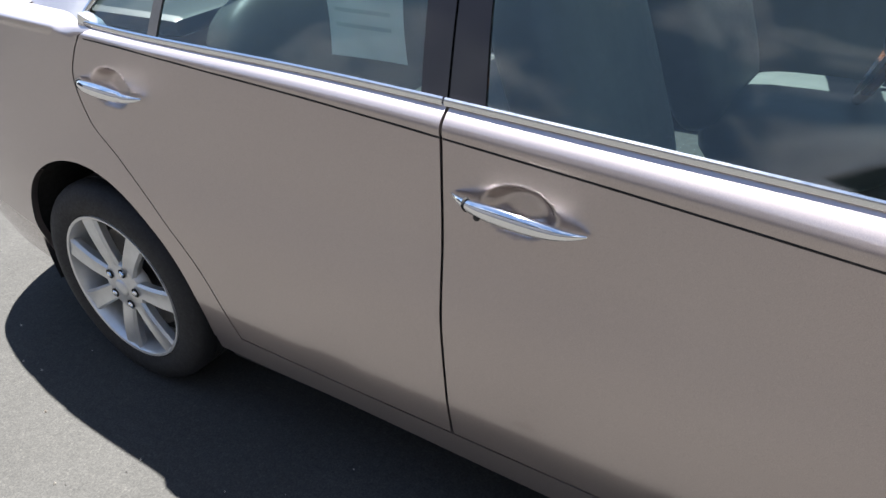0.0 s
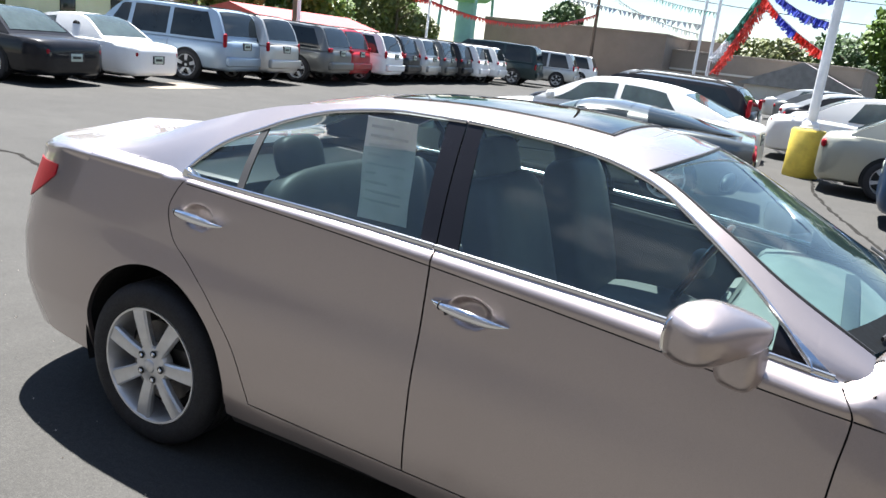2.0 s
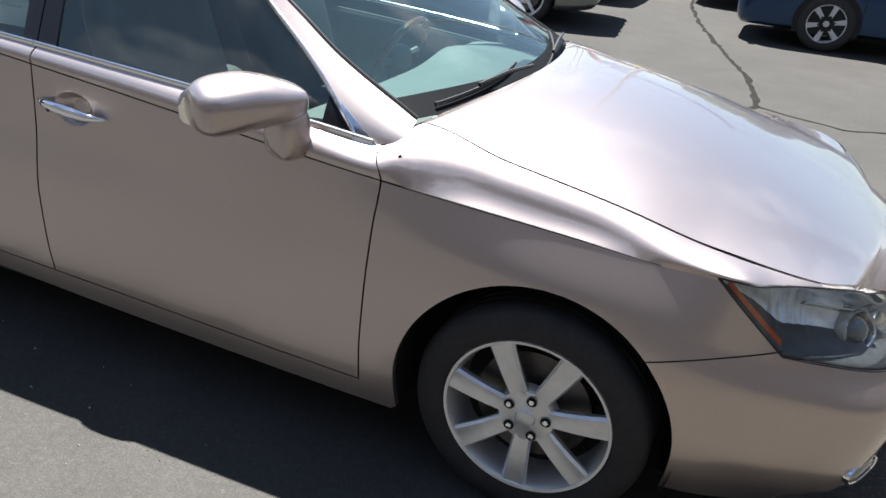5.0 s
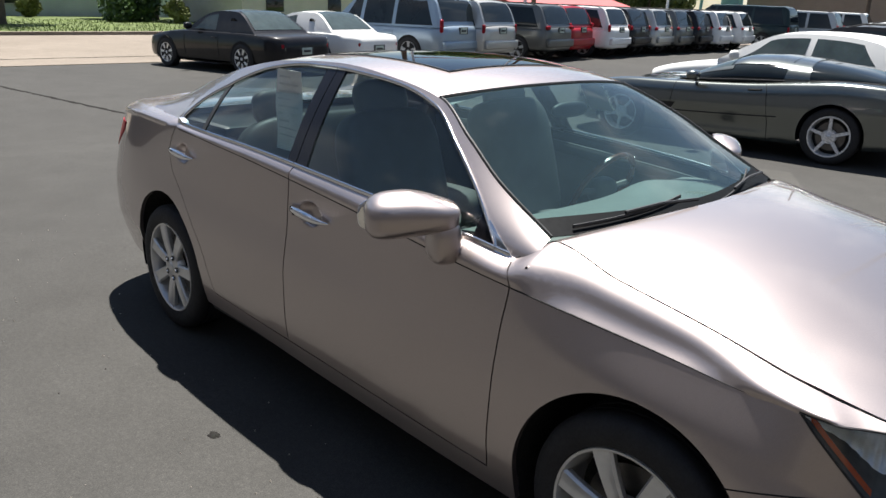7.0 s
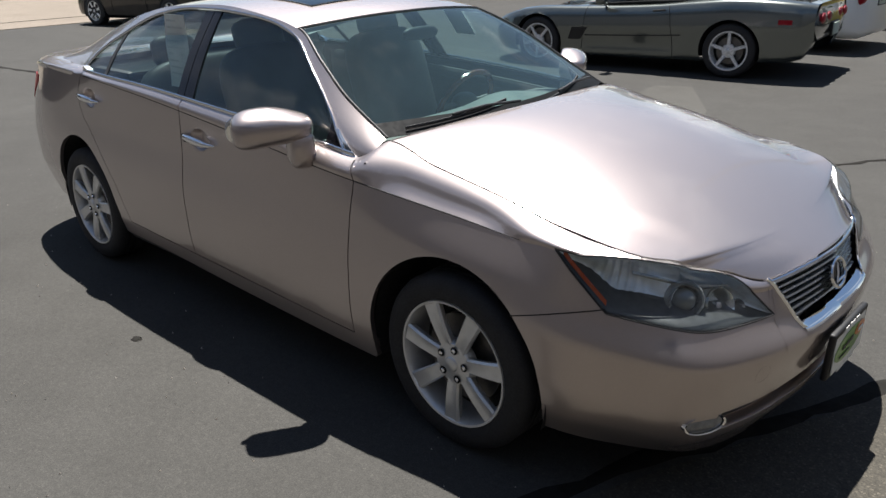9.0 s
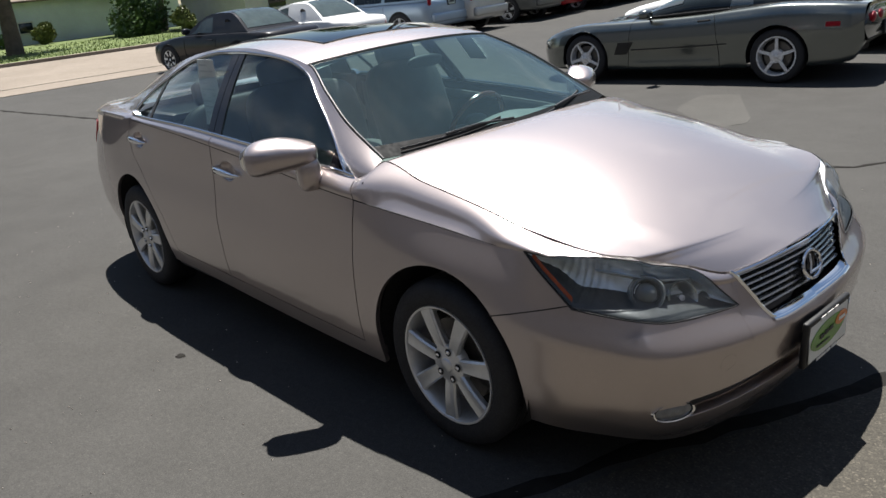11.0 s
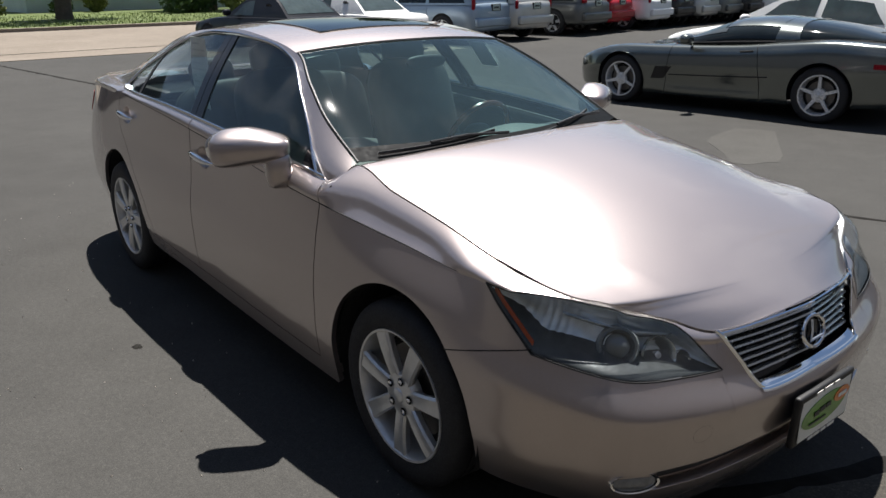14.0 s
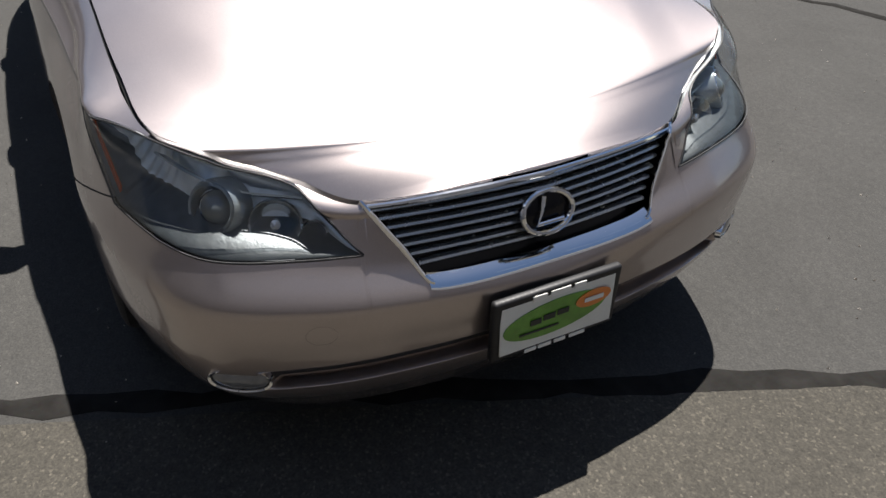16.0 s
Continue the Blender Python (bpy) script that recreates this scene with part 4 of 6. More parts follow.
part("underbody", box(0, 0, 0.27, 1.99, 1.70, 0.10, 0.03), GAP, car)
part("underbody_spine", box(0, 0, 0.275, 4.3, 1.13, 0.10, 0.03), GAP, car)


def tray(s0, s1, x0, z):
    """A flat tray from the bumper's inner side to the car's middle."""
    def fn(u, w):
        p = side(lerp(s0, s1, u), z, 0.045)
        return Vector((lerp(p.x, x0, w), lerp(p.y, 0, w), z))
    return sheet(fn, spread(30), spread(3), 0.01).both()


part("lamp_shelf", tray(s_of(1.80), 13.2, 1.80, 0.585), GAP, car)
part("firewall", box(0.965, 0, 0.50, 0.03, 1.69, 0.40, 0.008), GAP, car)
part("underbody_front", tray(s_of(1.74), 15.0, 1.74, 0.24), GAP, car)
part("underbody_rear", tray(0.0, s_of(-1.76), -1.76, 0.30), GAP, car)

# ---- mirrors ----
for sgn in (0, 1):
    def fit_side(md):
        return flip_side(md) if sgn else md
    mm = Matrix.Rotation(radians(-30), 4, "Z") @ Matrix.Rotation(radians(3), 4, "X")
    shell = blob((0, 0, 0), (0.085, 0.148, 0.076), 3.3, 40)
    shell.v = [(x, y, z * (1 - 0.42 * smooth01((y + 0.02) / 0.17)) if z > 0 else z * (0.86 + 0.1 * smooth01(-y / 0.15))) for x, y, z in shell.v]
    shell.v = [(x if x > -0.045 else -0.045 + (x + 0.045) * 0.15, y, z * (1 - 0.06 * (y / 0.15)) * (1 - 0.25 * max(0, x) / 0.085)) for x, y, z in shell.v]
    shell.v = [tuple(mm @ Vector(p) + Vector((0.605, -0.950, 1.052))) for p in shell.v]
    mirror = part("door_mirror", fit_side(shell), PAINT, front_doors[sgn], "painted door mirror housing", 60)
    part("mirror_glass", fit_side(blob((0.558, -0.975, 1.05), (0.006, 0.120, 0.056), 3.2, 24, Matrix.Rotation(radians(-30), 4, "Z"))), CHROME, mirror)
    stalk = blob((0.664, -0.872, 0.972), (0.056, 0.050, 0.072), 3.4, 28, Matrix.Rotation(radians(-20), 4, "Z"))
    part("mirror_stalk", fit_side(stalk), PAINT, mirror)
    line = [tuple(mm @ Vector((0.062 * math.cos(a) + 0.01, 0.142 * math.sin(a), -0.036)) + Vector((0.605, -0.950, 1.052))) for a in [lerp(-1.4, 1.4, i / 24) for i in range(25)]]
    part("housing_seam", fit_side(tube(line, 0.0018, n=5)), GAP, mirror)
    part("pillar_gap", fit_side(tube([side(lerp(8.272, 8.379, i / 10), top_of(lerp(8.272, 8.379, i / 10)), -0.001) for i in range(11)], 0.0025, n=6)), GAP, car)

    def corner_trim(u, w):
        x = lerp(0.765, 0.886, u)
        low = max(BELT_Z(x) - 0.004, DLO(x) if x < 0.822 else 0)
        return cab_side(x, lerp(low, max(low + 0.001, lerp(1.045, 0.962, (x - 0.765) / 0.121)), w), -0.004)
    part("corner_trim", fit_side(sheet(corner_trim, [i / 40 for i in range(41)], spread(4), 0.004)), BRUSHED, front_doors[sgn], "bright triangular corner trim")

# ---- cowl and wipers ----
part("windshield_band", sheet(lambda u, w: cab_top(lerp(1.025, 1.10, u) - 0.15 * (2 * w - 1) ** 2, (2 * w - 1) * 0.985, 0.0015), spread(4), spread(36), 0.002), FRIT, wind, "black band along the windshield's foot")
cowl = part("cowl", sheet(lambda u, w: Vector((lerp(1.02, 1.14, u) - 0.15 * (2 * w - 1) ** 2, (2 * w - 1) * 0.735, 1.012 - 0.055 * (2 * w - 1) ** 2)), spread(4), spread(30)), BLACK, car)
for y0, y1 in ((-0.62, -0.10), (0.02, 0.52)):
    arm = []
    for i in range(21):
        t = i / 20
        y = lerp(y0, y1, t)
        p = cab_top(lerp(1.075 - 0.14 * (y / 0.7) ** 2, 1.045 - 0.14 * (y / 0.7) ** 2 - 0.03 * t, t), y / RAIL_Y(0.95), -0.010)
        arm.append(tuple(p))
    w = part("wiper", tube(arm, 0.007, n=6, squash=0.6), BLACK, car)
    part("wiper_arm", tube([(arm[8][0], arm[8][1], arm[8][2] + 0.012), (arm[14][0] + 0.02, arm[14][1], arm[14][2] + 0.016), (arm[20][0] + 0.05, arm[20][1] + 0.03, arm[20][2] - 0.005)], 0.006, n=6), BLACK, w)

# ---- cabin ----
part("cabin_floor", box(-0.25, 0, 0.42, 2.3, 1.60, 0.06, 0.02), GAP, car)
part("parcel_shelf", box(-1.45, 0, 1.03, 0.55, 1.25, 0.05, 0.02), BLACK, car)
part("headliner", sheet(lambda u, w: cab_top(lerp(-0.98, 0.33, u), lerp(-0.94, 0.94, w), 0.02), spread(16), spread(20)), LEATHER, car)


def seat(y, x, wide, rows_of, low=0.0):
    base = part("seat", blob((x + 0.02, y, 0.62), (0.27, wide, 0.11), 3.2, 28), LEATHER, car, "grey leather seat")
    tilt = Matrix.Rotation(radians(-17), 4, "Y")
    part("backrest", blob((x - 0.30, y, 0.93 - low * 0.7), (0.085, wide, 0.32 - low * 0.3), 4.5, 32, tilt), LEATHER, base)
    for hy in rows_of:
        part("headrest", blob((x - 0.405, y + hy, 1.275 - low), (0.045, 0.13, 0.085), 3.6, 24, tilt), LEATHER, base)
        for q in (-0.045, 0.045):
            part("headrest_post", tube([(x - 0.39, y + hy + q, 1.16 - low), (x - 0.405, y + hy + q, 1.24 - low)], 0.006), CHROME, base)
    return base


seat(-0.38, 0.14, 0.25, (0.0,))
seat(0.38, 0.14, 0.25, (0.0,))
seat(0.0, -0.72, 0.62, (-0.36, 0.36), 0.13)
dash_md = sheet(lambda u, w: Vector((lerp(0.46, 1.05, u) - 0.10 * (2 * w - 1) ** 2 * u, (2 * w - 1) * 0.70, 0.93 + 0.035 * math.sin(math.pi * min(1, u * 1.1)) - 0.22 * max(0, 0.18 - u) / 0.18 + 0.035 * math.exp(-((2 * w - 1.5) / 0.25) ** 2) * math.exp(-((u - 0.3) / 0.25) ** 2))), spread(24), spread(40))
part("dashboard", dash_md, DASH, car)
part("dash_front", box(0.50, 0, 0.70, 0.08, 1.42, 0.22, 0.03), DASH, car)
part("dash_vent", box(0.90, 0.0, 0.967, 0.05, 0.9, 0.006, 0.002), BLACK, car)
sw_m = Matrix.Translation((0.36, 0.38, 0.90)) @ Matrix.Rotation(radians(-64), 4, "Y")
steer = part("steering_wheel", tube([sw_m @ Vector((0.185 * math.cos(a), 0.185 * math.sin(a), 0)) for a in [2 * math.pi * i / 40 for i in range(40)]], 0.015, True, 8), WOODTRIM, car, "wood-rimmed steering wheel")
part("steering_hub", blob(tuple(sw_m.translation), (0.05, 0.075, 0.06), 2.6, 20), DASH, steer)
for a in (0.1, math.pi - 0.1, -math.pi / 2):
    part("steering_spoke", tube([sw_m @ Vector((0.04 * math.sin(a) * 0, 0, 0)), sw_m @ Vector((0.18 * math.sin(a), 0.18 * math.cos(a), 0))], 0.014, n=6), DASH, steer)
pair("door_lining", sheet(lambda u, w: Vector((lerp(-1.15, 0.82, u), -0.775 + 0.02 * w, lerp(0.45, BELT_Z(lerp(-1.15, 0.82, u)) - 0.045, w))), spread(12), spread(6)), LEATHER)
pair("door_ledge", tube([(lerp(-1.1, 0.78, i / 20), -0.765, BELT_Z(lerp(-1.1, 0.78, i / 20)) - 0.075) for i in range(21)], 0.032, n=10, squash=0.6), LEATHER)
part("rear_mirror", blob((0.44, 0.0, 1.29), (0.018, 0.11, 0.03), 2.6, 20), BLACK, car)
# paper sheets hung inside the windows
def hung(u, w, off=0.0):
    """A sheet that hangs straight down from the window's upper edge."""
    z = lerp(1.045, 1.385, w)
    return Vector((lerp(-0.63, -0.435, u), -0.655 + 0.004 * math.sin(8 * w + 3 * u) - 0.012 * (1 - w) - off, z))


paper = part("price_sheet", sheet(hung, spread(6), spread(16), 0.001), PAPER, rear_doors[0], "printed paper price sheet inside the window")
for i in range(9):
    w0, u1 = 0.90 - 0.09 * i, 0.85 if i % 3 else 0.55
    part("text_bar", sheet(lambda u, w: hung(lerp(0.1, u1, u), lerp(w0, w0 + 0.025, w), 0.0015), [0, 1], [0, 1]), simple("faded_ink", (0.50, 0.55, 0.52), 0.8, vary=0.2) if i == 0 else bpy.data.materials["faded_ink"], paper)
part("price_sheet", sheet(lambda u, w: cab_side(lerp(0.02, 0.16, u), lerp(1.20, 1.37, w), 0.016), spread(4), spread(8), 0.001).mirrored(), PAPER, front_doors[1], "printed paper sheet inside the window")


# ---- ground ----
def ground_material(name, lo, hi, rough=0.88, seam_scale=2.2, stones=0.0):
    m = bpy.data.materials.new(name)
    nt, b = nodes_of(m)
    big, mid, fine = noise_node(nt, 0.35, 6, 0.6), noise_node(nt, seam_scale, 7, 0.68), noise_node(nt, 160, 3, 0.7)
    grit = noise_node(nt, 38, 4, 0.75)
    c = ramp(nt, big.outputs["Fac"], [(0.32, lo), (0.68, hi)]).outputs[0]
    c = mixc(nt, "MULTIPLY", 0.7, c, ramp(nt, mid.outputs["Fac"], [(0.28, (0.82, 0.815, 0.80)), (0.66, (1.08, 1.075, 1.06))]).outputs[0])
    c = mixc(nt, "MULTIPLY", 0.5, c, ramp(nt, fine.outputs["Fac"], [(0.32, (0.5, 0.5, 0.5)), (0.68, (1.45, 1.43, 1.4))]).outputs[0])
    c = mixc(nt, "MULTIPLY", 0.6, c, ramp(nt, grit.outputs["Fac"], [(0.3, (0.75, 0.75, 0.74)), (0.7, (1.22, 1.2, 1.18))]).outputs[0])
    if stones:
        tc, vo = nt.nodes.new("ShaderNodeTexCoord"), nt.nodes.new("ShaderNodeTexVoronoi")
        vo.inputs["Scale"].default_value = 150.0
        nt.links.new(tc.outputs["Object"], vo.inputs["Vector"])
        shade = nt.nodes.new("ShaderNodeSeparateColor")
        nt.links.new(vo.outputs["Color"], shade.inputs[0])
        c = mixc(nt, "MULTIPLY", stones, c, ramp(nt, shade.outputs[0], [(0.0, (0.55, 0.55, 0.55)), (0.6, (0.95, 0.94, 0.92)), (0.9, (1.2, 1.17, 1.1)), (1.0, (2.6, 2.5, 2.35))]).outputs[0])
    nt.links.new(c, b.inputs["Base Color"])
    b.inputs["Roughness"].default_value = rough
    b.inputs["Specular IOR Level"].default_value = 0.15
    bump(nt, b, mixc(nt, "MIX", 0.4, grit.outputs["Color"], fine.outputs["Color"]), 0.7, 0.006)
    return m


ASPHALT = ground_material("asphalt", (0.049, 0.0485, 0.0470), (0.059, 0.0585, 0.0565), stones=0.12)
CONCRETE = ground_material("street_concrete", (0.175, 0.150, 0.125), (0.215, 0.186, 0.157))
TAR = simple("tar_seam", (0.021, 0.020, 0.0185), 0.95, vary=0.3, scale=12, spec=0.05)
GRASS = simple("lawn_base", (0.085, 0.122, 0.018), 0.9, vary=0.35, scale=0.6, relief=0.02, relief_scale=30)
gm = bmesh.new()
bmesh.ops.create_grid(gm, x_segments=60, y_segments=60, size=900)
tagged(part("ground", gm, ASPHALT), "sun-bleached grey asphalt car lot", "ground", kind="structure")


def slab(name, pts, z0, z1, material, label, category):
    bm = bmesh.new()
    lo_ = [bm.verts.new((x, y, z0)) for x, y in pts]
    hi_ = [bm.verts.new((x, y, z1)) for x, y in pts]
    bm.faces.new(lo_)
    bm.faces.new(list(reversed(hi_)))
    for i in range(len(pts)):
        j = (i + 1) % len(pts)
        bm.faces.new((lo_[i], hi_[i], hi_[j], lo_[j]))
    return tagged(part(name, bm, material), label, category, kind="structure")


slab("road", [(-17.6, -150), (-17.4, 5.2), (-17.9, 60), (-18.5, 150), (-31.5, 150), (-31.0, 11), (-31.6, 3), (-32.0, -150)], -0.05, 0.012, CONCRETE, "pale concrete street beyond the lot", "road")
slab("road_joint", [(-19.55, -150), (-19.45, -150), (-19.25, 60), (-19.35, 60)], -0.01, 0.016, TAR, "dark joint along the street", "road joint")
slab("kerb", [(-31.55, -150), (-31.15, -150), (-30.65, 11), (-30.9, 150), (-31.3, 150), (-31.05, 11)], -0.05, 0.14, CONCRETE, "concrete kerb along the lawn", "kerb")
slab("lawn", [(-31.45, -150), (-30.95, 11), (-31.2, 150), (-160, 150), (-160, -150)], -0.05, 0.12, GRASS, "green lawn across the street", "lawn")


def crack(pts, width, name="tar_seam_line", jitter=0.02):
    """An uneven flat ribbon of tar along a line."""
    rng = random.Random(len(pts) * 17 + int(pts[0][0] * 100))
    dense = []
    for (x0, y0), (x1, y1) in zip(pts, pts[1:]):
        n = max(4, int(math.hypot(x1 - x0, y1 - y0) / 0.12))
        dense += [(lerp(x0, x1, i / n) + rng.uniform(-jitter, jitter), lerp(y0, y1, i / n) + rng.uniform(-jitter, jitter)) for i in range(n)]
    dense.append(pts[-1])
    bm = bmesh.new()
    prev = None
    for i, (x, y) in enumerate(dense):
        a, b = dense[max(0, i - 1)], dense[min(len(dense) - 1, i + 1)]
        d = Vector((b[0] - a[0], b[1] - a[1], 0)).normalized()
        s = Vector((-d.y, d.x, 0)) * width * rng.uniform(0.5, 1.3) * 0.5
        q = [bm.verts.new((x + s.x, y + s.y, 0.001)), bm.verts.new((x + s.x * 0.6, y + s.y * 0.6, 0.005)), bm.verts.new((x - s.x * 0.6, y - s.y * 0.6, 0.005)), bm.verts.new((x - s.x, y - s.y, 0.001))]
        if prev:
            for k in range(3):
                bm.faces.new((prev[k], prev[k + 1], q[k + 1], q[k]))
        prev = q
    return tagged(part(name, bm, TAR), "dark tar-filled crack in the asphalt", "crack", kind="structure")


crack([(0.15, 14.5), (0.39, 10.84), (0.75, 9.0), (1.07, 7.69), (1.61, 5.66), (1.75, 4.6), (1.12, 3.51), (0.34, 3.3), (-0.32, 3.01), (-3.0, 2.6), (-5.7, 1.94)], 0.06)
crack([(-16.9, 1.05), (-9.45, 1.89), (-6.9, 2.35), (-5.7, 1.94)], 0.09)
crack([(0.9, -3.0), (1.35, -1.95), (1.66, -1.2), (1.95, -0.5), (2.62, 0.94), (3.1, 2.1), (3.9, 4.2)], 0.075, jitter=0.015)
crack([(1.75, 4.6), (2.4, 4.3), (4.5, 5.2)], 0.04)
bm = bmesh.new()
rng = random.Random(5)
ring = [bm.verts.new((-0.26 + (0.026 + rng.uniform(-0.009, 0.011)) * math.cos(a), -1.222 + (0.020 + rng.uniform(-0.007, 0.008)) * math.sin(a), 0.001)) for a in [2 * math.pi * i / 22 for i in range(22)]]
mid = [bm.verts.new((lerp(-0.26, v.co.x, 0.6), lerp(-1.222, v.co.y, 0.6), 0.007)) for v in ring]
bm.faces.new(mid)
for i in range(22):
    bm.faces.new((ring[i], ring[(i + 1) % 22], mid[(i + 1) % 22], mid[i]))
tagged(part("tar_spot", bm, TAR), "small dark tar spot on the asphalt", "tar spot", kind="structure")
slab("concrete_patch", [(-12.4, 9.2), (-12.5, 11.2), (-13.6, 11.1), (-13.5, 9.1)], -0.01, 0.006, CONCRETE, "pale concrete patch in the lot", "patch")
slab("worn_patch", [(-1.36, 5.08), (-0.91, 4.68), (-0.61, 4.36), (-0.48, 4.40), (-0.42, 4.62), (-0.36, 4.72), (-0.44, 4.95), (-0.81, 5.53), (-1.2, 6.15), (-1.6, 6.0), (-1.5, 5.4)], -0.01, 0.002, ground_material("worn_asphalt", (0.060, 0.059, 0.056), (0.076, 0.075, 0.071)), "pale worn patch in the asphalt", "patch")
# the newer, darker strip of paving before the car
slab("pavement_strip", [(2.02, -0.50), (2.64, 0.94), (3.12, 2.1), (3.92, 4.2), (9, 6.2), (9, -9), (2.6, -9), (1.0, -3.0)], -0.01, 0.004, ground_material("coarse_asphalt", (0.050, 0.047, 0.041), (0.070, 0.066, 0.058), stones=0.42), "coarse asphalt paving in front of the sedan", "pavement")


# ---- unseen walls and eave, added to keep bright low sky off the car ----
STUCCO = simple("dark_grey_stucco", (0.13, 0.13, 0.142), 0.9, vary=0.2, scale=1.5, relief=0.004, relief_scale=40)
tagged(part("sky_block_south", box(-3.2, -7.4, 2.8, 28.4, 0.3, 5.6, 0.02), STUCCO), "unseen dark grey stucco wall added along the lot to block low sky", "wall", kind="structure")
tagged(part("trim", box(-3.2, -7.2, 5.69, 28.8, 0.8, 0.16, 0.02), STUCCO), "eave board added on the unseen sky-blocking wall", "trim", kind="structure")
tagged(part("sky_block_east", box(8.9, 3.3, 2.8, 0.3, 21.1, 5.6, 0.02), STUCCO), "unseen dark grey stucco wall added across the lot's end to block low sky", "wall", kind="structure")
tagged(part("sky_block_west", box(-17.0, -4.7, 2.8, 0.3, 5.1, 5.6, 0.02), STUCCO), "unseen dark grey stucco wall added beside the street to block low sky", "wall", kind="structure")


# ---- other parked vehicles ----
FAR_GLASS = simple("dark_window_glass", (0.014, 0.019, 0.021), 0.05, coat=0.0, spec=0.45, vary=0.2, scale=3)
PALE_GLASS = simple("greenish_window_glass", (0.06, 0.08, 0.08), 0.05, coat=0.0, vary=0.25, scale=3)
STEEL = simple("steel_wheel", (0.52, 0.53, 0.54), 0.3, 0.35, vary=0.08)
PLATE = simple("plate_face", (0.45, 0.52, 0.45), 0.5, vary=0.1)
paints = {}


def car_paint(key, color, metal=0.4):
    if key not in paints:
        paints[key] = paint(key + "_paint", color, metal, 0.35, 0.15, 0.02, 0.12, 0.4)
    return paints[key]


def smooth_path(pts, per=6):
    out = []
    for i in range(len(pts) - 1):
        a, b, c, d = pts[max(0, i - 1)], pts[i], pts[i + 1], pts[min(len(pts) - 1, i + 2)]
        for k in range(per):
            t = k / per
            out.append(tuple(0.5 * (2 * b[j] + (c[j] - a[j]) * t + (2 * a[j] - 5 * b[j] + 4 * c[j] - d[j]) * t * t + (3 * b[j] - a[j] - 3 * c[j] + d[j]) * t ** 3) for j in (0, 1)))
    return out + [tuple(pts[-1])]


def vehicle(name, label, m, color, L, W, wb, ro, tops, cabin, panes, wheel_r=0.33, rim=0.22, z0=0.2, belt_in=0.03, roof_in=0.17, spokes=5, lamps=(), group="", glass=None,
            rails=False, cladding=False, seams=(), plate_z=0.75, roof_paint=None, turn=0.3, category="car", ends=0.35, wind=(0.0, 0.0), rear=(0.0, 0.0), rim_mat=None, side_detail=True, sw=(0.05, 0.07)):
    """A parked vehicle; x runs forward from the rear axle. tops: the body's upper line; cabin: roof line from windshield foot to tail."""
    glass = glass or FAR_GLASS
    root = thing(name, label, category, m, group)
    top = pchip(tops)
    xa, xb = -ro, L - ro
    hw = W / 2

    def half_width(x):
        e = max(0.0, (xa + ends - x) / ends, (x - (xb - ends * 1.5)) / (ends * 1.5))
        return hw * (1 - 0.26 * min(1, e) ** 2.4)

    def section(x, squeeze):
        w, zt = half_width(x) * (1 - 0.16 * squeeze), top(x)
        zt = lerp(zt, zt - 0.16, squeeze)
        zb = lerp(z0, z0 + 0.14, squeeze)
        zm = lerp(zb, zt, 0.55)
        half = [(0, zb), (0.80 * w, zb), (0.95 * w, zb + 0.05), (0.985 * w, zb + 0.14), (w, zm), (0.985 * w, zt - 0.11), (0.95 * w, zt - 0.03), (0.86 * w, zt - 0.003), (0.45 * w, zt + 0.012), (0, zt + 0.016)]
        return [(x, y, z) for y, z in half] + [(x, -y, z) for y, z in reversed(half[1:-1])]
    stations = [(xa, 1.0), (xa + 0.012, 0.55), (xa + 0.04, 0.22), (xa + 0.09, 0.0)] + [(lerp(xa + 0.2, xb - 0.25, i / 22), 0.0) for i in range(23)] + [(xb - 0.12, 0.0), (xb - 0.05, 0.22), (xb - 0.015, 0.55), (xb, 1.0)]
    body = part("body", loft_rod([section(x, q) for x, q in stations]), color, root, sharp=50)
    # cabin
    path = smooth_path(cabin, 7)
    zr = max(z for x, z in path)
    zb = min(path[0][1], path[-1][1])

    def cab_w(x, z):
        f = min(1, max(0, (z - zb) / (zr - zb)))
        return (half_width(x) - belt_in) - roof_in * f - 0.03 * f * f
    order = sorted(path)
    px, pz = [p[0] for p in order], [p[1] for p in order]

    def roof_z(x):
        return float(np.interp(x, px, pz))

    def path_at(u):
        k = min(len(path) - 1.001, max(0, u) * (len(path) - 1))
        i = int(k)
        return lerp(path[i][0], path[i + 1][0], k - i), lerp(path[i][1], path[i + 1][1], k - i)

    def skin(u, t, off=0.0):
        x, z = path_at(u)
        f = (z - zb) / (zr - zb)
        w = cab_w(x, z)
        x2, z2 = path_at(min(1, u + 0.01))
        x1, z1 = path_at(max(0, u - 0.01))
        n = Vector((z2 - z1, 0, -(x2 - x1))).normalized()
        n = n if n.z >= -0.2 else -n
        return Vector((x + n.x * off, t * w, z + 0.035 * f * (1 - abs(t) ** 2.5) + n.z * off))
    md = MD()
    nu = len(path) * 2
    rows = [[skin(i / nu, t / 8) for t in range(-8, 9)] for i in range(nu + 1)]
    k = 17
    for r in rows:
        md.v += [tuple(p) for p in r]
    for i in range(nu):
        for j in range(k - 1):
            md.f.append((i * k + j, i * k + j + 1, (i + 1) * k + j + 1, (i + 1) * k + j))
    for sg in (-1, 1):
        base = len(md.v)
        for i in range(nu + 1):
            x, z = path_at(i / nu)
            for q in (0, 0.25, 0.5, 0.75, 1.0):
                zz = lerp(top(x) - 0.03, z, q)
                md.v.append((x, sg * cab_w(x, zz), zz))
        for i in range(nu):
            for j in range(4):
                f = (base + i * 5 + j, base + (i + 1) * 5 + j, base + (i + 1) * 5 + j + 1, base + i * 5 + j + 1)
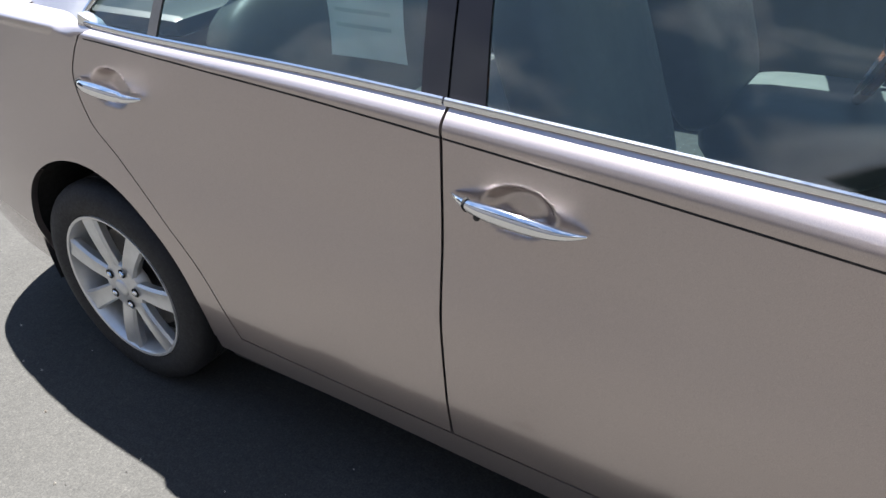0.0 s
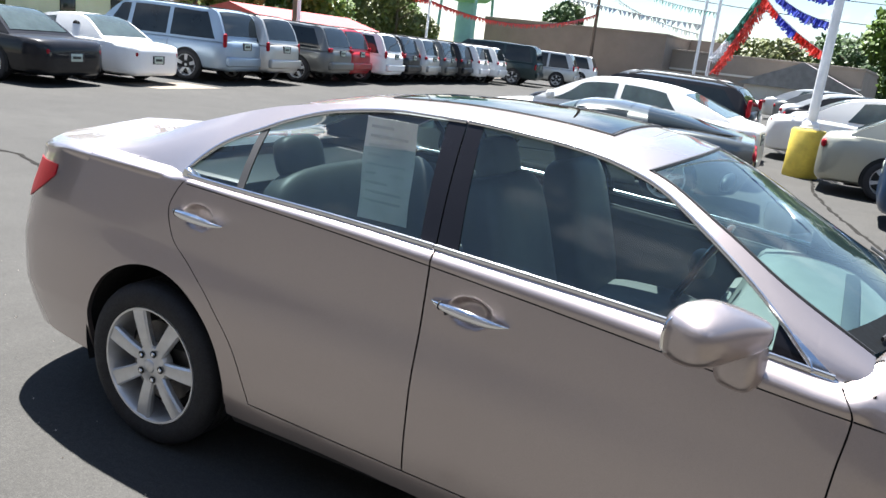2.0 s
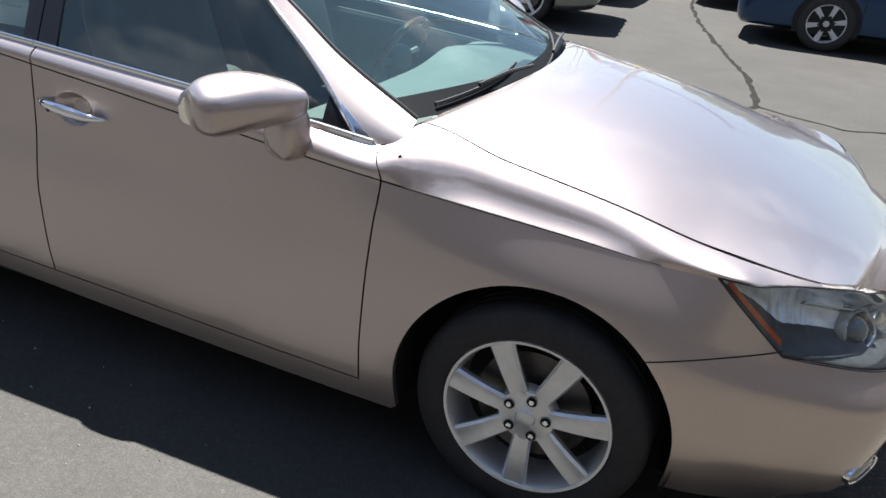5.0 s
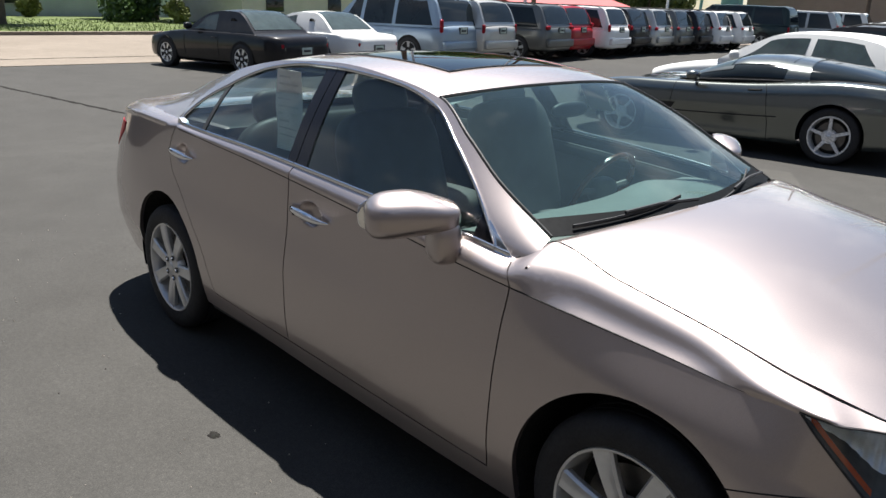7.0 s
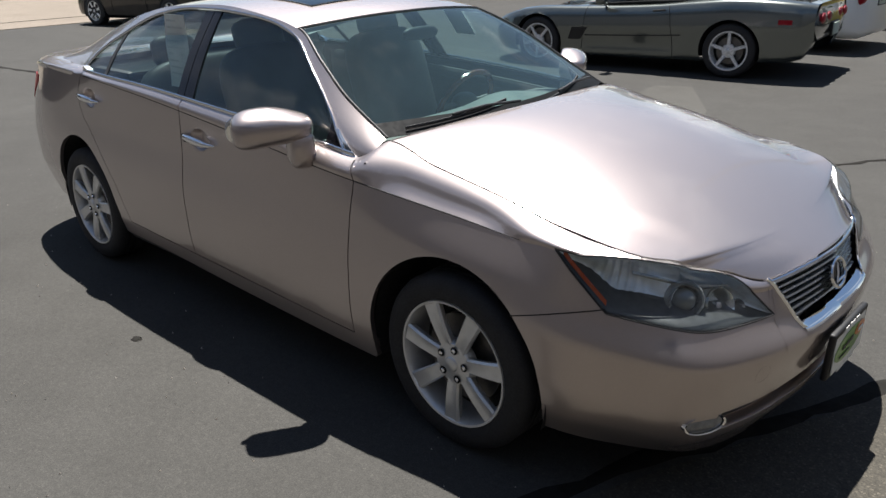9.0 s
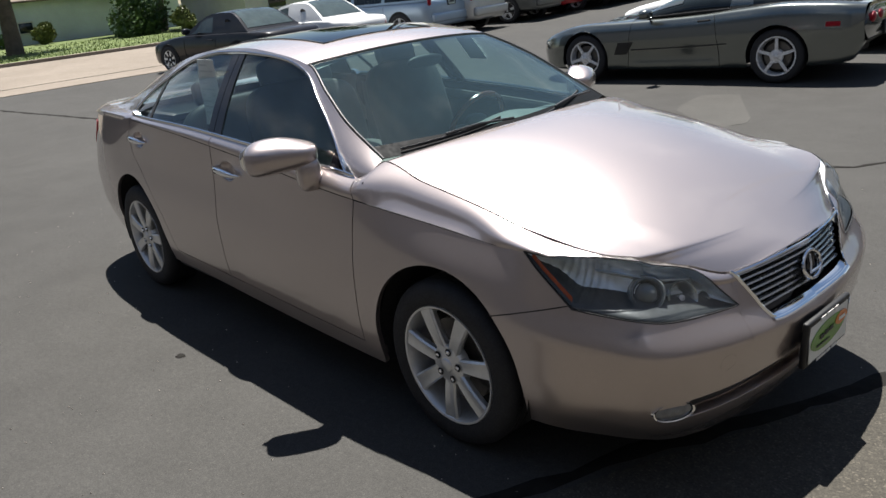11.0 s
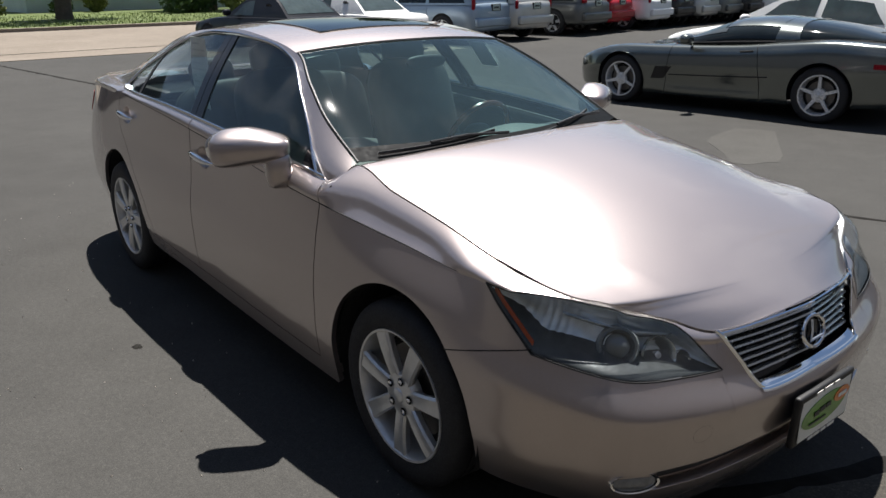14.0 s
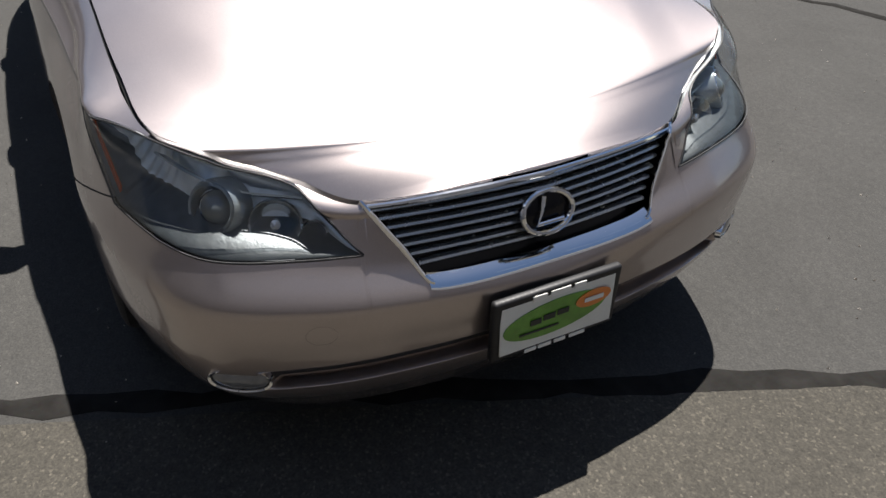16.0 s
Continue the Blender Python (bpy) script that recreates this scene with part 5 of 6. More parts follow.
                md.f.append(f if sg < 0 else tuple(reversed(f)))
    cab = part("cabin", md, roof_paint or color, root, sharp=55)
    part("windshield", sheet(lambda u, w: skin(lerp(wind[0], wind[1], u), lerp(-0.88, 0.88, w), 0.006), spread(8), spread(10), 0.004), glass, cab)
    part("rear_window", sheet(lambda u, w: skin(lerp(rear[0], rear[1], u), lerp(-0.90, 0.90, w), 0.006), spread(8), spread(10), 0.004), glass, cab)
    for (b0, t0), (b1, t1) in panes:
        for sg in (-1, 1):
            def pane(u, w):
                x = lerp(lerp(b0, t0, w), lerp(b1, t1, w), u)
                low = top(x) + 0.025
                high = max(low + 0.01, roof_z(x) - 0.065)
                z = lerp(low, high, w)
                return Vector((x, sg * (cab_w(x, z) + 0.005), z))
            part("window", sheet(pane, spread(6), spread(5), 0.004, flip=sg > 0), glass, cab)
    # wheels before near-black well blocks whose colour stands in for the arches' shade
    for wx in (0.0, wb):
        wy = half_width(wx)
        for sg in (-1, 1):
            r = wheel_r * 1.15
            well = []
            for i in range(29):
                a = -0.35 + (math.pi + 0.7) * i / 28
                well.append((wx + r * math.cos(a), max(z0 - 0.01, wheel_r + r * math.sin(a))))
            part("wheel_well", prism(well, sg * (wy + 0.003), sg * (wy - 0.22)), GAP, root)
            wheel(root, wx, sg * (wy + 0.012), wheel_r, turn, spokes, wheel_r, rim, rim_mat or STEEL, "", 0, sw)
    part("underbody", box((xa + xb) / 2, 0, z0 + 0.02, L * 0.8, W * 0.7, 0.12), GAP, root)
    for ly, lz, sy, sz in lamps:
        for sg in (-1, 1):
            part("tail_lamp", box(xa + 0.066 + 0.05 * (abs(ly) > hw * 0.8), sg * ly, lz - 0.05, 0.085, sy * 0.85, sz * 0.8, min(sy, sz) * 0.3, 3), REDLENS, root)
    pl_ = part("plate_recess", box(xa + 0.012, 0, plate_z, 0.03, 0.42, 0.19, 0.012), BLACK, root)
    part("licence_plate", box(xa - 0.004, 0, plate_z, 0.012, 0.30, 0.15, 0.004), PLATE, pl_)
    part("text_bar", box(xa - 0.0115, 0, plate_z, 0.002, 0.22, 0.05), INK, pl_)
    for i, sx in enumerate(seams):
        for sg in (-1, 1):
            pts = [(sx + 0.02 * math.sin(3 * q / 8), sg * (half_width(sx) * (0.986 + 0.0135 * math.sin(math.pi * q / 8)) + 0.001), lerp(z0 + 0.14, top(sx) - 0.10, q / 8)) for q in range(9)]
            part("door_seam", tube(pts, 0.004, n=5), GAP, body)
    if side_detail:
        for sg in (-1, 1):
            for sx in seams[:-1]:
                part("door_handle", tube([(sx + 0.08, sg * (half_width(sx) + 0.004), top(sx) - 0.14), (sx + 0.24, sg * (half_width(sx) + 0.012), top(sx) - 0.135)], 0.014, n=6), color, body)
            mx = cabin[0][0] - 0.35
            part("door_mirror", blob((mx, sg * (hw + 0.10), top(mx) + 0.09), (0.06, 0.11, 0.075), 2.6, 16), color, body)
    if rails:
        for sg in (-1, 1):
            x0_, x1_ = cabin[-1][0] + 0.35, cabin[1][0] - 0.35
            part("roof_rail", tube([(lerp(x0_, x1_, i / 8), sg * (cab_w(lerp(x0_, x1_, i / 8), zr) - 0.04), roof_z(lerp(x0_, x1_, i / 8)) + (0.05 if 0 < i < 8 else 0.0)) for i in range(9)], 0.017, n=6), BLACK, cab)
    if cladding:
        part("rear_bumper", box(xa + 0.03, 0, z0 + 0.24, 0.14, W * 0.86, 0.24, 0.05, 3), color if cladding is True else cladding, root)
    return root


def facing(x, y, deg):
    return Matrix.Translation((x, y, 0)) @ Matrix.Rotation(radians(deg), 4, "Z")


ROW = "vehicles parked in the row along the street"
LOT = "cars parked deeper in the lot"


def roadster(color, label, x, y, roof=None):
    r = vehicle("coupe_car", label, facing(x, y, 191), color, 4.73, 1.83, 2.72, 1.12,
                [(-1.12, .80), (-0.9, .86), (0, .90), (0.8, .90), (1.9, .90), (2.4, .87), (3.2, .76), (3.6, .66)],
                [(2.05, .88), (1.45, 1.22), (1.1, 1.32), (.6, 1.34), (.2, 1.27), (-.35, .88)],
                [((0.95, 0.98), (1.78, 1.42))], 0.335, 0.225, 0.2, 0.09, 0.16, 7, [(0.62, .70, .24, .17)], ROW, PALE_GLASS, seams=(0.78, 2.0), plate_z=0.55, roof_paint=roof, wind=(0.04, 0.36), rear=(0.70, 0.95), rim_mat=bpy.data.materials.get("bright_rim") or simple("bright_rim", (0.74, 0.75, 0.76), 0.2, 0.4, vary=0.06))
    for sg in (-1, 1):
        port = [(0.42, sg * 0.712, 1.10)]
        part("porthole", lathe([(0.0, -0.004), (0.085, -0.002), (0.10, -0.008), (0.112, 0.004)], 24, Matrix.Translation(port[0]) @ (Matrix.Identity(4) if sg < 0 else Matrix.Rotation(math.pi, 4, "Z")) @ Matrix.Rotation(radians(20), 4, "X")), GLOSSY_BLACK, r)
    return r


def suv(color, label, x, y, L=5.1, W=2.0, H=1.9, wb=2.95, ro=1.1, lamps=((0.86, 1.12, 0.14, 0.42),), glass=None, rails=True, deg=191, group=ROW, wr=0.38, slope=0.34, belt=1.06, name="suv_car", quarter=True, clad=True, plate_z=0.95):
    xe = -ro + 0.06
    cabin = [(wb - 0.15, belt - 0.02), (wb - 0.85, H - 0.10), (wb - 1.25, H - 0.01), (0.9, H), (-0.2, H - 0.03), (xe + slope, H - 0.09), (xe + 0.04, belt + 0.02)]
    panes = [((wb - 1.15, wb - 1.2), (wb - 0.42, wb - 0.92)), ((0.62, 0.62), (wb - 1.28, wb - 1.32))]
    if quarter:
        panes.append(((xe + 0.28, xe + 0.26 + slope), (0.5, 0.5)))
    return vehicle(name, label, facing(x, y, deg), color, L, W, wb, ro,
                   [(-ro, belt), (wb - 0.5, belt - 0.02), (wb + 0.1, belt - 0.06), (L - ro - 0.3, belt - 0.16), (L - ro, belt - 0.3)],
                   cabin, panes, wr, wr - 0.115, 0.33, 0.03, 0.17, 5, lamps, group, glass, rails, clad, (0.55, wb - 1.22, wb - 0.2), plate_z, wind=(0.03, 0.27), rear=(0.83, 0.965), category="suv", sw=(0.075, 0.10))


def sedan(color, label, x, y, deg, L=4.85, W=1.82, H=1.45, wb=2.78, ro=1.05, lamps=((0.70, .80, .30, .17),), glass=None, group=LOT, belt=0.96, turn=0.2):
    return vehicle("sedan_car", label, facing(x, y, deg), color, L, W, wb, ro,
                   [(-ro, .90), (-0.5, belt + 0.02), (0.3, belt), (1.9, belt - .02), (2.4, .92), (3.3, .82), (L - ro, .66)],
                   [(wb - 0.42, .93), (wb - 1.1, H - .1), (wb - 1.45, H - .01), (0.9, H), (0.35, H - .06), (-0.1, H - 0.2), (-0.62, belt + 0.02)],
                   [((1.22, 1.2), (wb - 0.68, wb - 1.2)), ((0.18, 0.42), (1.12, 1.1))], 0.33, 0.222, 0.2, 0.05, 0.17, 6, lamps, group, glass or PALE_GLASS, seams=(0.35, 1.2, wb - 0.55), plate_z=0.72, wind=(0.04, 0.27), rear=(0.74, 0.97), turn=turn)


BLACKP, WHITEP = car_paint("black", (0.012, 0.012, 0.014), 0.1), car_paint("white", (0.78, 0.78, 0.76), 0.0)
SILVERBLUE, SILVER = car_paint("ice_blue", (0.30, 0.38, 0.46), 0.5), car_paint("silver", (0.48, 0.48, 0.46), 0.6)
GREYP, REDP = car_paint("graphite", (0.14, 0.145, 0.14), 0.6), car_paint("red", (0.33, 0.012, 0.018), 0.2)
CHAMP, NAVY = car_paint("champagne", (0.36, 0.36, 0.30), 0.5), car_paint("navy", (0.016, 0.045, 0.10), 0.4)
DARKGREEN = car_paint("dark_green", (0.02, 0.035, 0.035), 0.3)
VETTE = paint("pewter_paint", (0.15, 0.165, 0.155), 0.8, 0.24, 0.15, 0.02, 0.4, 1.0)

roadster(BLACKP, "black hardtop coupe with porthole windows on the lot", -13.85, 7.30)
roadster(WHITEP, "white hardtop coupe with porthole windows on the lot", -14.1, 9.55)
suv(SILVERBLUE, "ice blue full-size suv with roof rails", -14.4, 12.7, 5.13, 2.0, 1.80, 2.95, 1.12)
suv(SILVER, "silver suv with dark rear glass", -14.4, 14.3, 5.0, 1.95, 1.76, 2.9, 1.1, ((0.84, 1.05, 0.12, 0.3),))
suv(GREYP, "graphite grey suv with chrome wheels", -14.5, 17.15, 5.07, 1.92, 1.70, 3.04, 1.05, ((0.76, 1.08, 0.30, 0.15),), belt=1.02)
suv(REDP, "dark red suv between two others", -14.8, 18.75, 4.82, 1.93, 1.68, 2.9, 1.0, ((0.80, 1.15, 0.22, 0.17),), belt=1.0)
suv(WHITEP, "white suv with dark rear window", -14.8, 20.9, 4.75, 1.86, 1.68, 2.78, 1.0, ((0.80, 1.05, 0.16, 0.3),), belt=1.0)
suv(BLACKP, "dark suv in the row", -15.1, 22.7, 4.7, 1.85, 1.66, 2.75, 0.98, ((0.80, 1.05, 0.14, 0.2),), belt=0.99)
suv(SILVER, "silver crossover in the row", -15.2, 24.5, 4.6, 1.84, 1.66, 2.7, 0.95, ((0.78, 1.02, 0.26, 0.14),), belt=0.97)
suv(GREYP, "grey crossover in the row", -15.3, 26.2, 4.6, 1.84, 1.66, 2.7, 0.95, ((0.78, 1.02, 0.24, 0.14),), belt=0.97)
suv(BLACKP, "black crossover in the row", -15.4, 27.9, 4.6, 1.82, 1.65, 2.7, 0.95, ((0.78, 1.02, 0.2, 0.14),), belt=0.97)
suv(WHITEP, "white crossover in the row", -15.4, 29.6, 4.5, 1.82, 1.65, 2.65, 0.95, ((0.78, 1.02, 0.2, 0.14),), belt=0.97)
suv(WHITEP, "white crossover at the end of the row", -15.3, 31.4, 4.5, 1.82, 1.65, 2.65, 0.95, ((0.78, 1.02, 0.2, 0.14),), belt=0.97)
suv(DARKGREEN, "dark green pickup truck with a canopy", -14.8, 34.2, 5.4, 1.95, 1.95, 3.5, 1.2, ((0.86, 1.0, 0.14, 0.34),), rails=False, slope=0.25, belt=1.15, name="pickup_truck")
suv(SILVER, "silver suv near the far building", -13.9, 38.0, 4.6, 1.85, 1.78, 2.7, 0.95, ((0.82, 1.1, 0.12, 0.3),), belt=1.0)
suv(WHITEP, "white suv near the far building", -15.5, 46.5, 4.6, 1.85, 1.78, 2.7, 0.95, ((0.82, 1.1, 0.12, 0.3),), belt=1.0)

# ---- the pewter sports coupe ----
def sports_coupe(m, color, label):
    """A low two-seat coupe with swelling fenders, a glass hatch and thin five-spoke wheels; x runs forward from the rear axle."""
    root = thing("sports_coupe_car", label, "car", m, LOT)
    axles, arch_r, wheel_r = (0.0, 2.68), 0.372, 0.328
    shoulder = pchip([(-.93, .885), (-.55, .925), (-.10, .945), (.45, .905), (1.0, .855), (1.6, .825), (2.1, .81), (2.55, .80), (2.9, .765), (3.25, .675), (3.5, .575), (3.64, .49)])
    half_w = pchip([(-.93, .80), (-.75, .875), (-.3, .928), (.1, .93), (.7, .90), (1.4, .885), (2.1, .90), (2.7, .91), (3.1, .86), (3.4, .72), (3.58, .52), (3.64, .40)])
    centre = pchip([(-.93, .89), (-.5, .93), (0, .95), (1.0, .90), (2.0, .83), (2.6, .775), (3.1, .70), (3.64, .47)])
    floor_z = pchip([(-.93, .46), (-.80, .25), (-.55, .20), (0, .17), (2.7, .15), (3.3, .17), (3.64, .26)])
    # section from the sill round the flank and over the shoulder: share of the half width, share of the height
    ring = pchip([(0, .80), (.06, .90), (.16, .945), (.30, .965), (.44, .985), (.56, 1.0), (.66, .992), (.80, .965), (.90, .915), (1.0, .83)])
    rise = pchip([(0, 0), (.06, .02), (.16, .12), (.30, .27), (.44, .44), (.56, .585), (.66, .71), (.80, .885), (.90, .972), (1.0, 1.0)])

    def flank(x, w):
        z0_, z1_ = floor_z(x), shoulder(x)
        door = smooth01((x - 0.55) / 0.3) * smooth01((2.15 - x) / 0.3)
        cove = 0.035 * door * math.exp(-((w - 0.30) / 0.16) ** 2)
        return Vector((x, -(half_w(x) * ring(w) - cove), lerp(z0_, z1_, rise(w))))
    xs = [lerp(-.93, 3.64, i / 150) for i in range(151)]
    ws = [i / 44 for i in range(45)]
    md = MD()
    for x in xs:
        for w in ws:
            p = flank(x, w)
            for ax in axles:
                d = math.hypot(p.x - ax, p.z - wheel_r)
                if arch_r - 0.03 < d < arch_r + 0.018 and w < 0.95:
                    p.x, p.z = ax + (p.x - ax) * arch_r / d, wheel_r + (p.z - wheel_r) * arch_r / d
            md.v.append(tuple(p))
    k = len(ws)
    for i in range(len(xs) - 1):
        for j in range(k - 1):
            q = (i * k + j, (i + 1) * k + j, (i + 1) * k + j + 1, i * k + j + 1)
            cx, cz = sum(md.v[a][0] for a in q) / 4, sum(md.v[a][2] for a in q) / 4
            if all(math.hypot(cx - ax, cz - wheel_r) > arch_r - 0.004 for ax in axles):
                md.f.append(q)
    body = part("body", md.both(), color, root, sharp=70)
    deck = sheet(lambda u, w: Vector((lerp(-.93, 3.64, u), (2 * w - 1) * half_w(lerp(-.93, 3.64, u)) * 0.83, shoulder(lerp(-.93, 3.64, u)) + (centre(lerp(-.93, 3.64, u)) - shoulder(lerp(-.93, 3.64, u))) * (1 - abs(2 * w - 1) ** 2.4))), spread(80), spread(30))
    part("deck_and_hood", deck, color, body)
    tail = sheet(lambda u, w: Vector((-.93 - 0.05 * math.sin(math.pi * min(1, w * 1.1)) * (1 - abs(2 * u - 1) ** 4), (2 * u - 1) * 0.80 * lerp(0.80, 1.0, math.sin(math.pi * w) ** 0.5) * (0.83 + 0.17 * math.sin(math.pi * w)), lerp(.46, .888, w))), spread(30), spread(14))
    part("tail_panel", tail, color, body)
    part("nose_panel", sheet(lambda u, w: Vector((3.64 + 0.03 * math.sin(math.pi * w), (2 * u - 1) * 0.33, lerp(.26, .48, w))), spread(10), spread(6)), color, body)
    part("rear_diffuser", sheet(lambda u, w: Vector((lerp(-.52, -.945, w), (2 * u - 1) * 0.74, lerp(.19, .47, w ** 0.8))), spread(10), spread(6)), BLACK, body)
    part("underbody", box(1.35, 0, 0.27, 4.0, 1.30, 0.10, 0.03), GAP, root)
    # canopy: one bubble of glass with painted bands over it
    top = pchip([(-.78, 0.0), (-.45, .065), (-.05, .155), (.35, .235), (.62, .275), (.9, .305), (1.15, .305), (1.38, .26), (1.7, .145), (2.02, 0.0)])
    foot = pchip([(-.78, .46), (-.3, .60), (.3, .72), (1.0, .745), (1.6, .735), (2.02, .66)])
    base = pchip([(-.78, .935), (-.1, .925), (.5, .885), (1.0, .86), (1.6, .835), (2.02, .828)])

    def canopy(x, a, off=0.0):
        """a runs from 0 at one belt over the roof to 1 at the other."""
        c, q = math.cos(math.pi * a), math.sin(math.pi * a)
        n = Vector((0, -c, q)) * off
        return Vector((x, -foot(x) * math.copysign(abs(c) ** 0.72, c), base(x) + top(x) * q ** 0.80)) + n
    cab = part("canopy_glass", sheet(lambda u, w: canopy(lerp(-.78, 2.02, u), w), spread(60), spread(40)), FAR_GLASS, root, "dark tinted canopy glass")
    part("windshield", sheet(lambda u, w: canopy(lerp(1.33, 1.985, u), lerp(0.17, 0.83, w), 0.004), spread(16), spread(20), 0.004), PALE_GLASS, cab)
    part("roof_panel", sheet(lambda u, w: canopy(lerp(0.62, 1.30, u), lerp(0.27, 0.73, w), 0.006), spread(14), spread(20), 0.006), color, cab)
    part("roof_hoop", sheet(lambda u, w: canopy(lerp(0.40, 0.60, u) + 0.10 * (1 - math.sin(math.pi * w)) * (u - 0.2) - 0.04 * (1 - math.sin(math.pi * w)), w, 0.008), spread(6), spread(40), 0.006), color, cab, "painted roof hoop behind the doors")
    for sg in (0, 1):
        def fit_side(md_):
            return md_.mirrored() if sg else md_
        part("pillar", fit_side(sheet(lambda u, w: canopy(lerp(1.28, 2.0, u), lerp(0.14, 0.20, w), 0.007), spread(16), spread(3), 0.005)), color, cab)
        part("roof_rail", fit_side(sheet(lambda u, w: canopy(lerp(0.58, 1.30, u), lerp(0.215, 0.275, w), 0.007), spread(12), spread(3), 0.005)), color, cab)
        part("hatch_seal", fit_side(tube([canopy(lerp(-.70, 0.40, i / 20), 0.02, 0.004) for i in range(21)], 0.008, n=6)), BLACK, cab)
        part("belt_seal", fit_side(tube([canopy(lerp(0.62, 1.9, i / 20), 0.015, 0.006) for i in range(21)], 0.010, n=6)), BLACK, cab)
        part("door_seam", fit_side(tube([flank(lerp(2.02, 1.93, i / 14), lerp(0.08, 0.99, i / 14)) + Vector((0, -0.001, 0)) for i in range(15)], 0.004, n=5)), GAP, body)
        part("door_seam", fit_side(tube([flank(0.72 + 0.10 * (i / 14) ** 2, lerp(0.08, 0.99, i / 14)) + Vector((0, -0.001, 0)) for i in range(15)], 0.004, n=5)), GAP, body)
        part("door_handle", fit_side(tube([flank(lerp(0.84, 1.0, i / 4), 0.80) + Vector((0, -0.006, 0)) for i in range(5)], 0.012, n=6)), GAP, body)
        mirror = blob((1.66, -0.985, 0.905), (0.075, 0.105, 0.060), 2.8, 20)
        part("door_mirror", fit_side(mirror), color, body)
        part("mirror_foot", fit_side(tube([(1.68, -0.80, 0.835), (1.68, -0.93, 0.87)], 0.03, n=8, squash=0.7)), BLACK, body)
        vent = sheet(lambda u, w: flank(lerp(lerp(2.20, 2.13, w), lerp(2.02, 1.90, w), u), lerp(0.36, 0.56, w)) + Vector((0, -0.002, 0)), spread(6), spread(6), 0.004)
        part("side_vent", fit_side(vent), BLACK, body, "black vent behind the front wheel")
        part("side_groove", fit_side(tube([flank(lerp(1.95, 0.62, i / 24), lerp(0.43, 0.45, i / 24)) + Vector((0, -0.001, 0)) for i in range(25)], 0.008, n=5)), BLACK, body)
        part("side_marker", fit_side(sheet(lambda u, w: flank(lerp(-0.70, -0.55, u), lerp(0.60, 0.66, w)) + Vector((0, -0.004, 0)), spread(4), spread(2), 0.004)), REDLENS, body)
        for ly in (0.30, 0.58):
            part("tail_lamp", fit_side(lathe([(0.0, -0.03), (0.05, -0.028), (0.072, -0.015), (0.075, 0.02)], 24, Matrix.Translation((-.955, -ly, .72)) @ Matrix.Rotation(radians(-90), 4, "Z") @ Matrix.Diagonal((1.25, 1, 0.8, 1)))), REDLENS, body)
        for ax in axles:
            def well(u, w):
                a = lerp(-0.25, math.pi + 0.25, u)
                rr = (arch_r + 0.01) * (1 - max(0.0, (w - 0.5) * 2))
                return Vector((ax + rr * math.cos(a), lerp(-half_w(ax) * 0.93, -0.55, min(1, w * 2)), wheel_r + rr * math.sin(a)))
            part("wheel_well", fit_side(sheet(well, spread(28), [0, 0.25, 0.5, 0.75, 1.0])), GAP, root)
            rim = wheel(root, ax, (1 if sg else -1) * (half_w(ax) - 0.035), wheel_r, 0.32 + 0.2 * ax, 5, wheel_r, 0.236, BRIGHT_ALLOY, "", 0, (0.046, 0.036))
            part("rim_lip", lathe([(0.238, 0.004), (0.236, -0.004), (0.222, -0.003), (0.216, 0.010), (0.214, 0.05)], 40), BRIGHT_ALLOY, rim)
    pl_ = part("plate_recess", box(-.985, 0, .56, 0.03, 0.36, 0.17, 0.012), BLACK, root)
    part("licence_plate", box(-1.002, 0, .56, 0.012, 0.30, 0.14, 0.004), PLATE, pl_)
    return root


BRIGHT_ALLOY = simple("polished_alloy", (0.72, 0.73, 0.74), 0.28, 0.35, vary=0.06)
sports_coupe(facing(-1.25, 7.80, 186.5), VETTE, "pewter grey two-seat sports coupe with five-spoke wheels")

# ---- cars deeper in the lot ----
sedan(WHITEP, "white coupe behind the sports car", -1.55, 10.6, 180, 5.0, 1.86, 1.38, 3.0, 1.05)
suv(BLACKP, "black wagon behind the white coupe", -2.0, 14.2, 4.8, 1.85, 1.47, 2.8, 1.0, deg=180, group=LOT, belt=1.0)
suv(SILVER, "silver wagon with roof rails", -2.7, 17.4, 4.8, 1.85, 1.52, 2.8, 1.0, deg=180, group=LOT, belt=1.0)
sedan(GREYP, "grey sedan deep in the lot", -3.0, 22.0, 180)
sedan(WHITEP, "white sedan deep in the lot", -3.4, 26.0, 180)
sedan(NAVY, "navy blue sedan with a spoiler", 2.25, 8.95, 0, 4.75, 1.80, 1.44, 2.72, 1.05, ((0.72, .80, .30, .16),))
sedan(CHAMP, "champagne sedan beside the light pole", 1.35, 11.9, 0, 4.8, 1.80, 1.47, 2.75, 1.05, ((0.72, .84, .26, .17),))
sedan(WHITEP, "white full-size sedan with tall tail lamps", 0.4, 16.6, 0, 5.45, 1.98, 1.50, 2.99, 1.40, ((0.80, .80, .12, .34),))
sedan(SILVER, "silver sedan deep in the lot", 0.2, 19.8, 0)
sedan(BLACKP, "black sedan deep in the lot", -0.2, 23.0, 0)
sedan(WHITEP, "white sedan near the lot's far end", -0.6, 26.4, 0)
sedan(GREYP, "grey sedan near the lot's far end", -1.2, 30.5, 0)
sedan(SILVER, "silver sedan near the lot's far end", -2.0, 34.5, 0)


# ---- poles, wires, garlands ----
WHITE_POLE = simple("white_pole_paint", (0.72, 0.73, 0.75), 0.5, vary=0.08, scale=4)
YELLOW = simple("yellow_base_paint", (0.55, 0.42, 0.06), 0.7, vary=0.2, scale=5, relief=0.003, relief_scale=30)
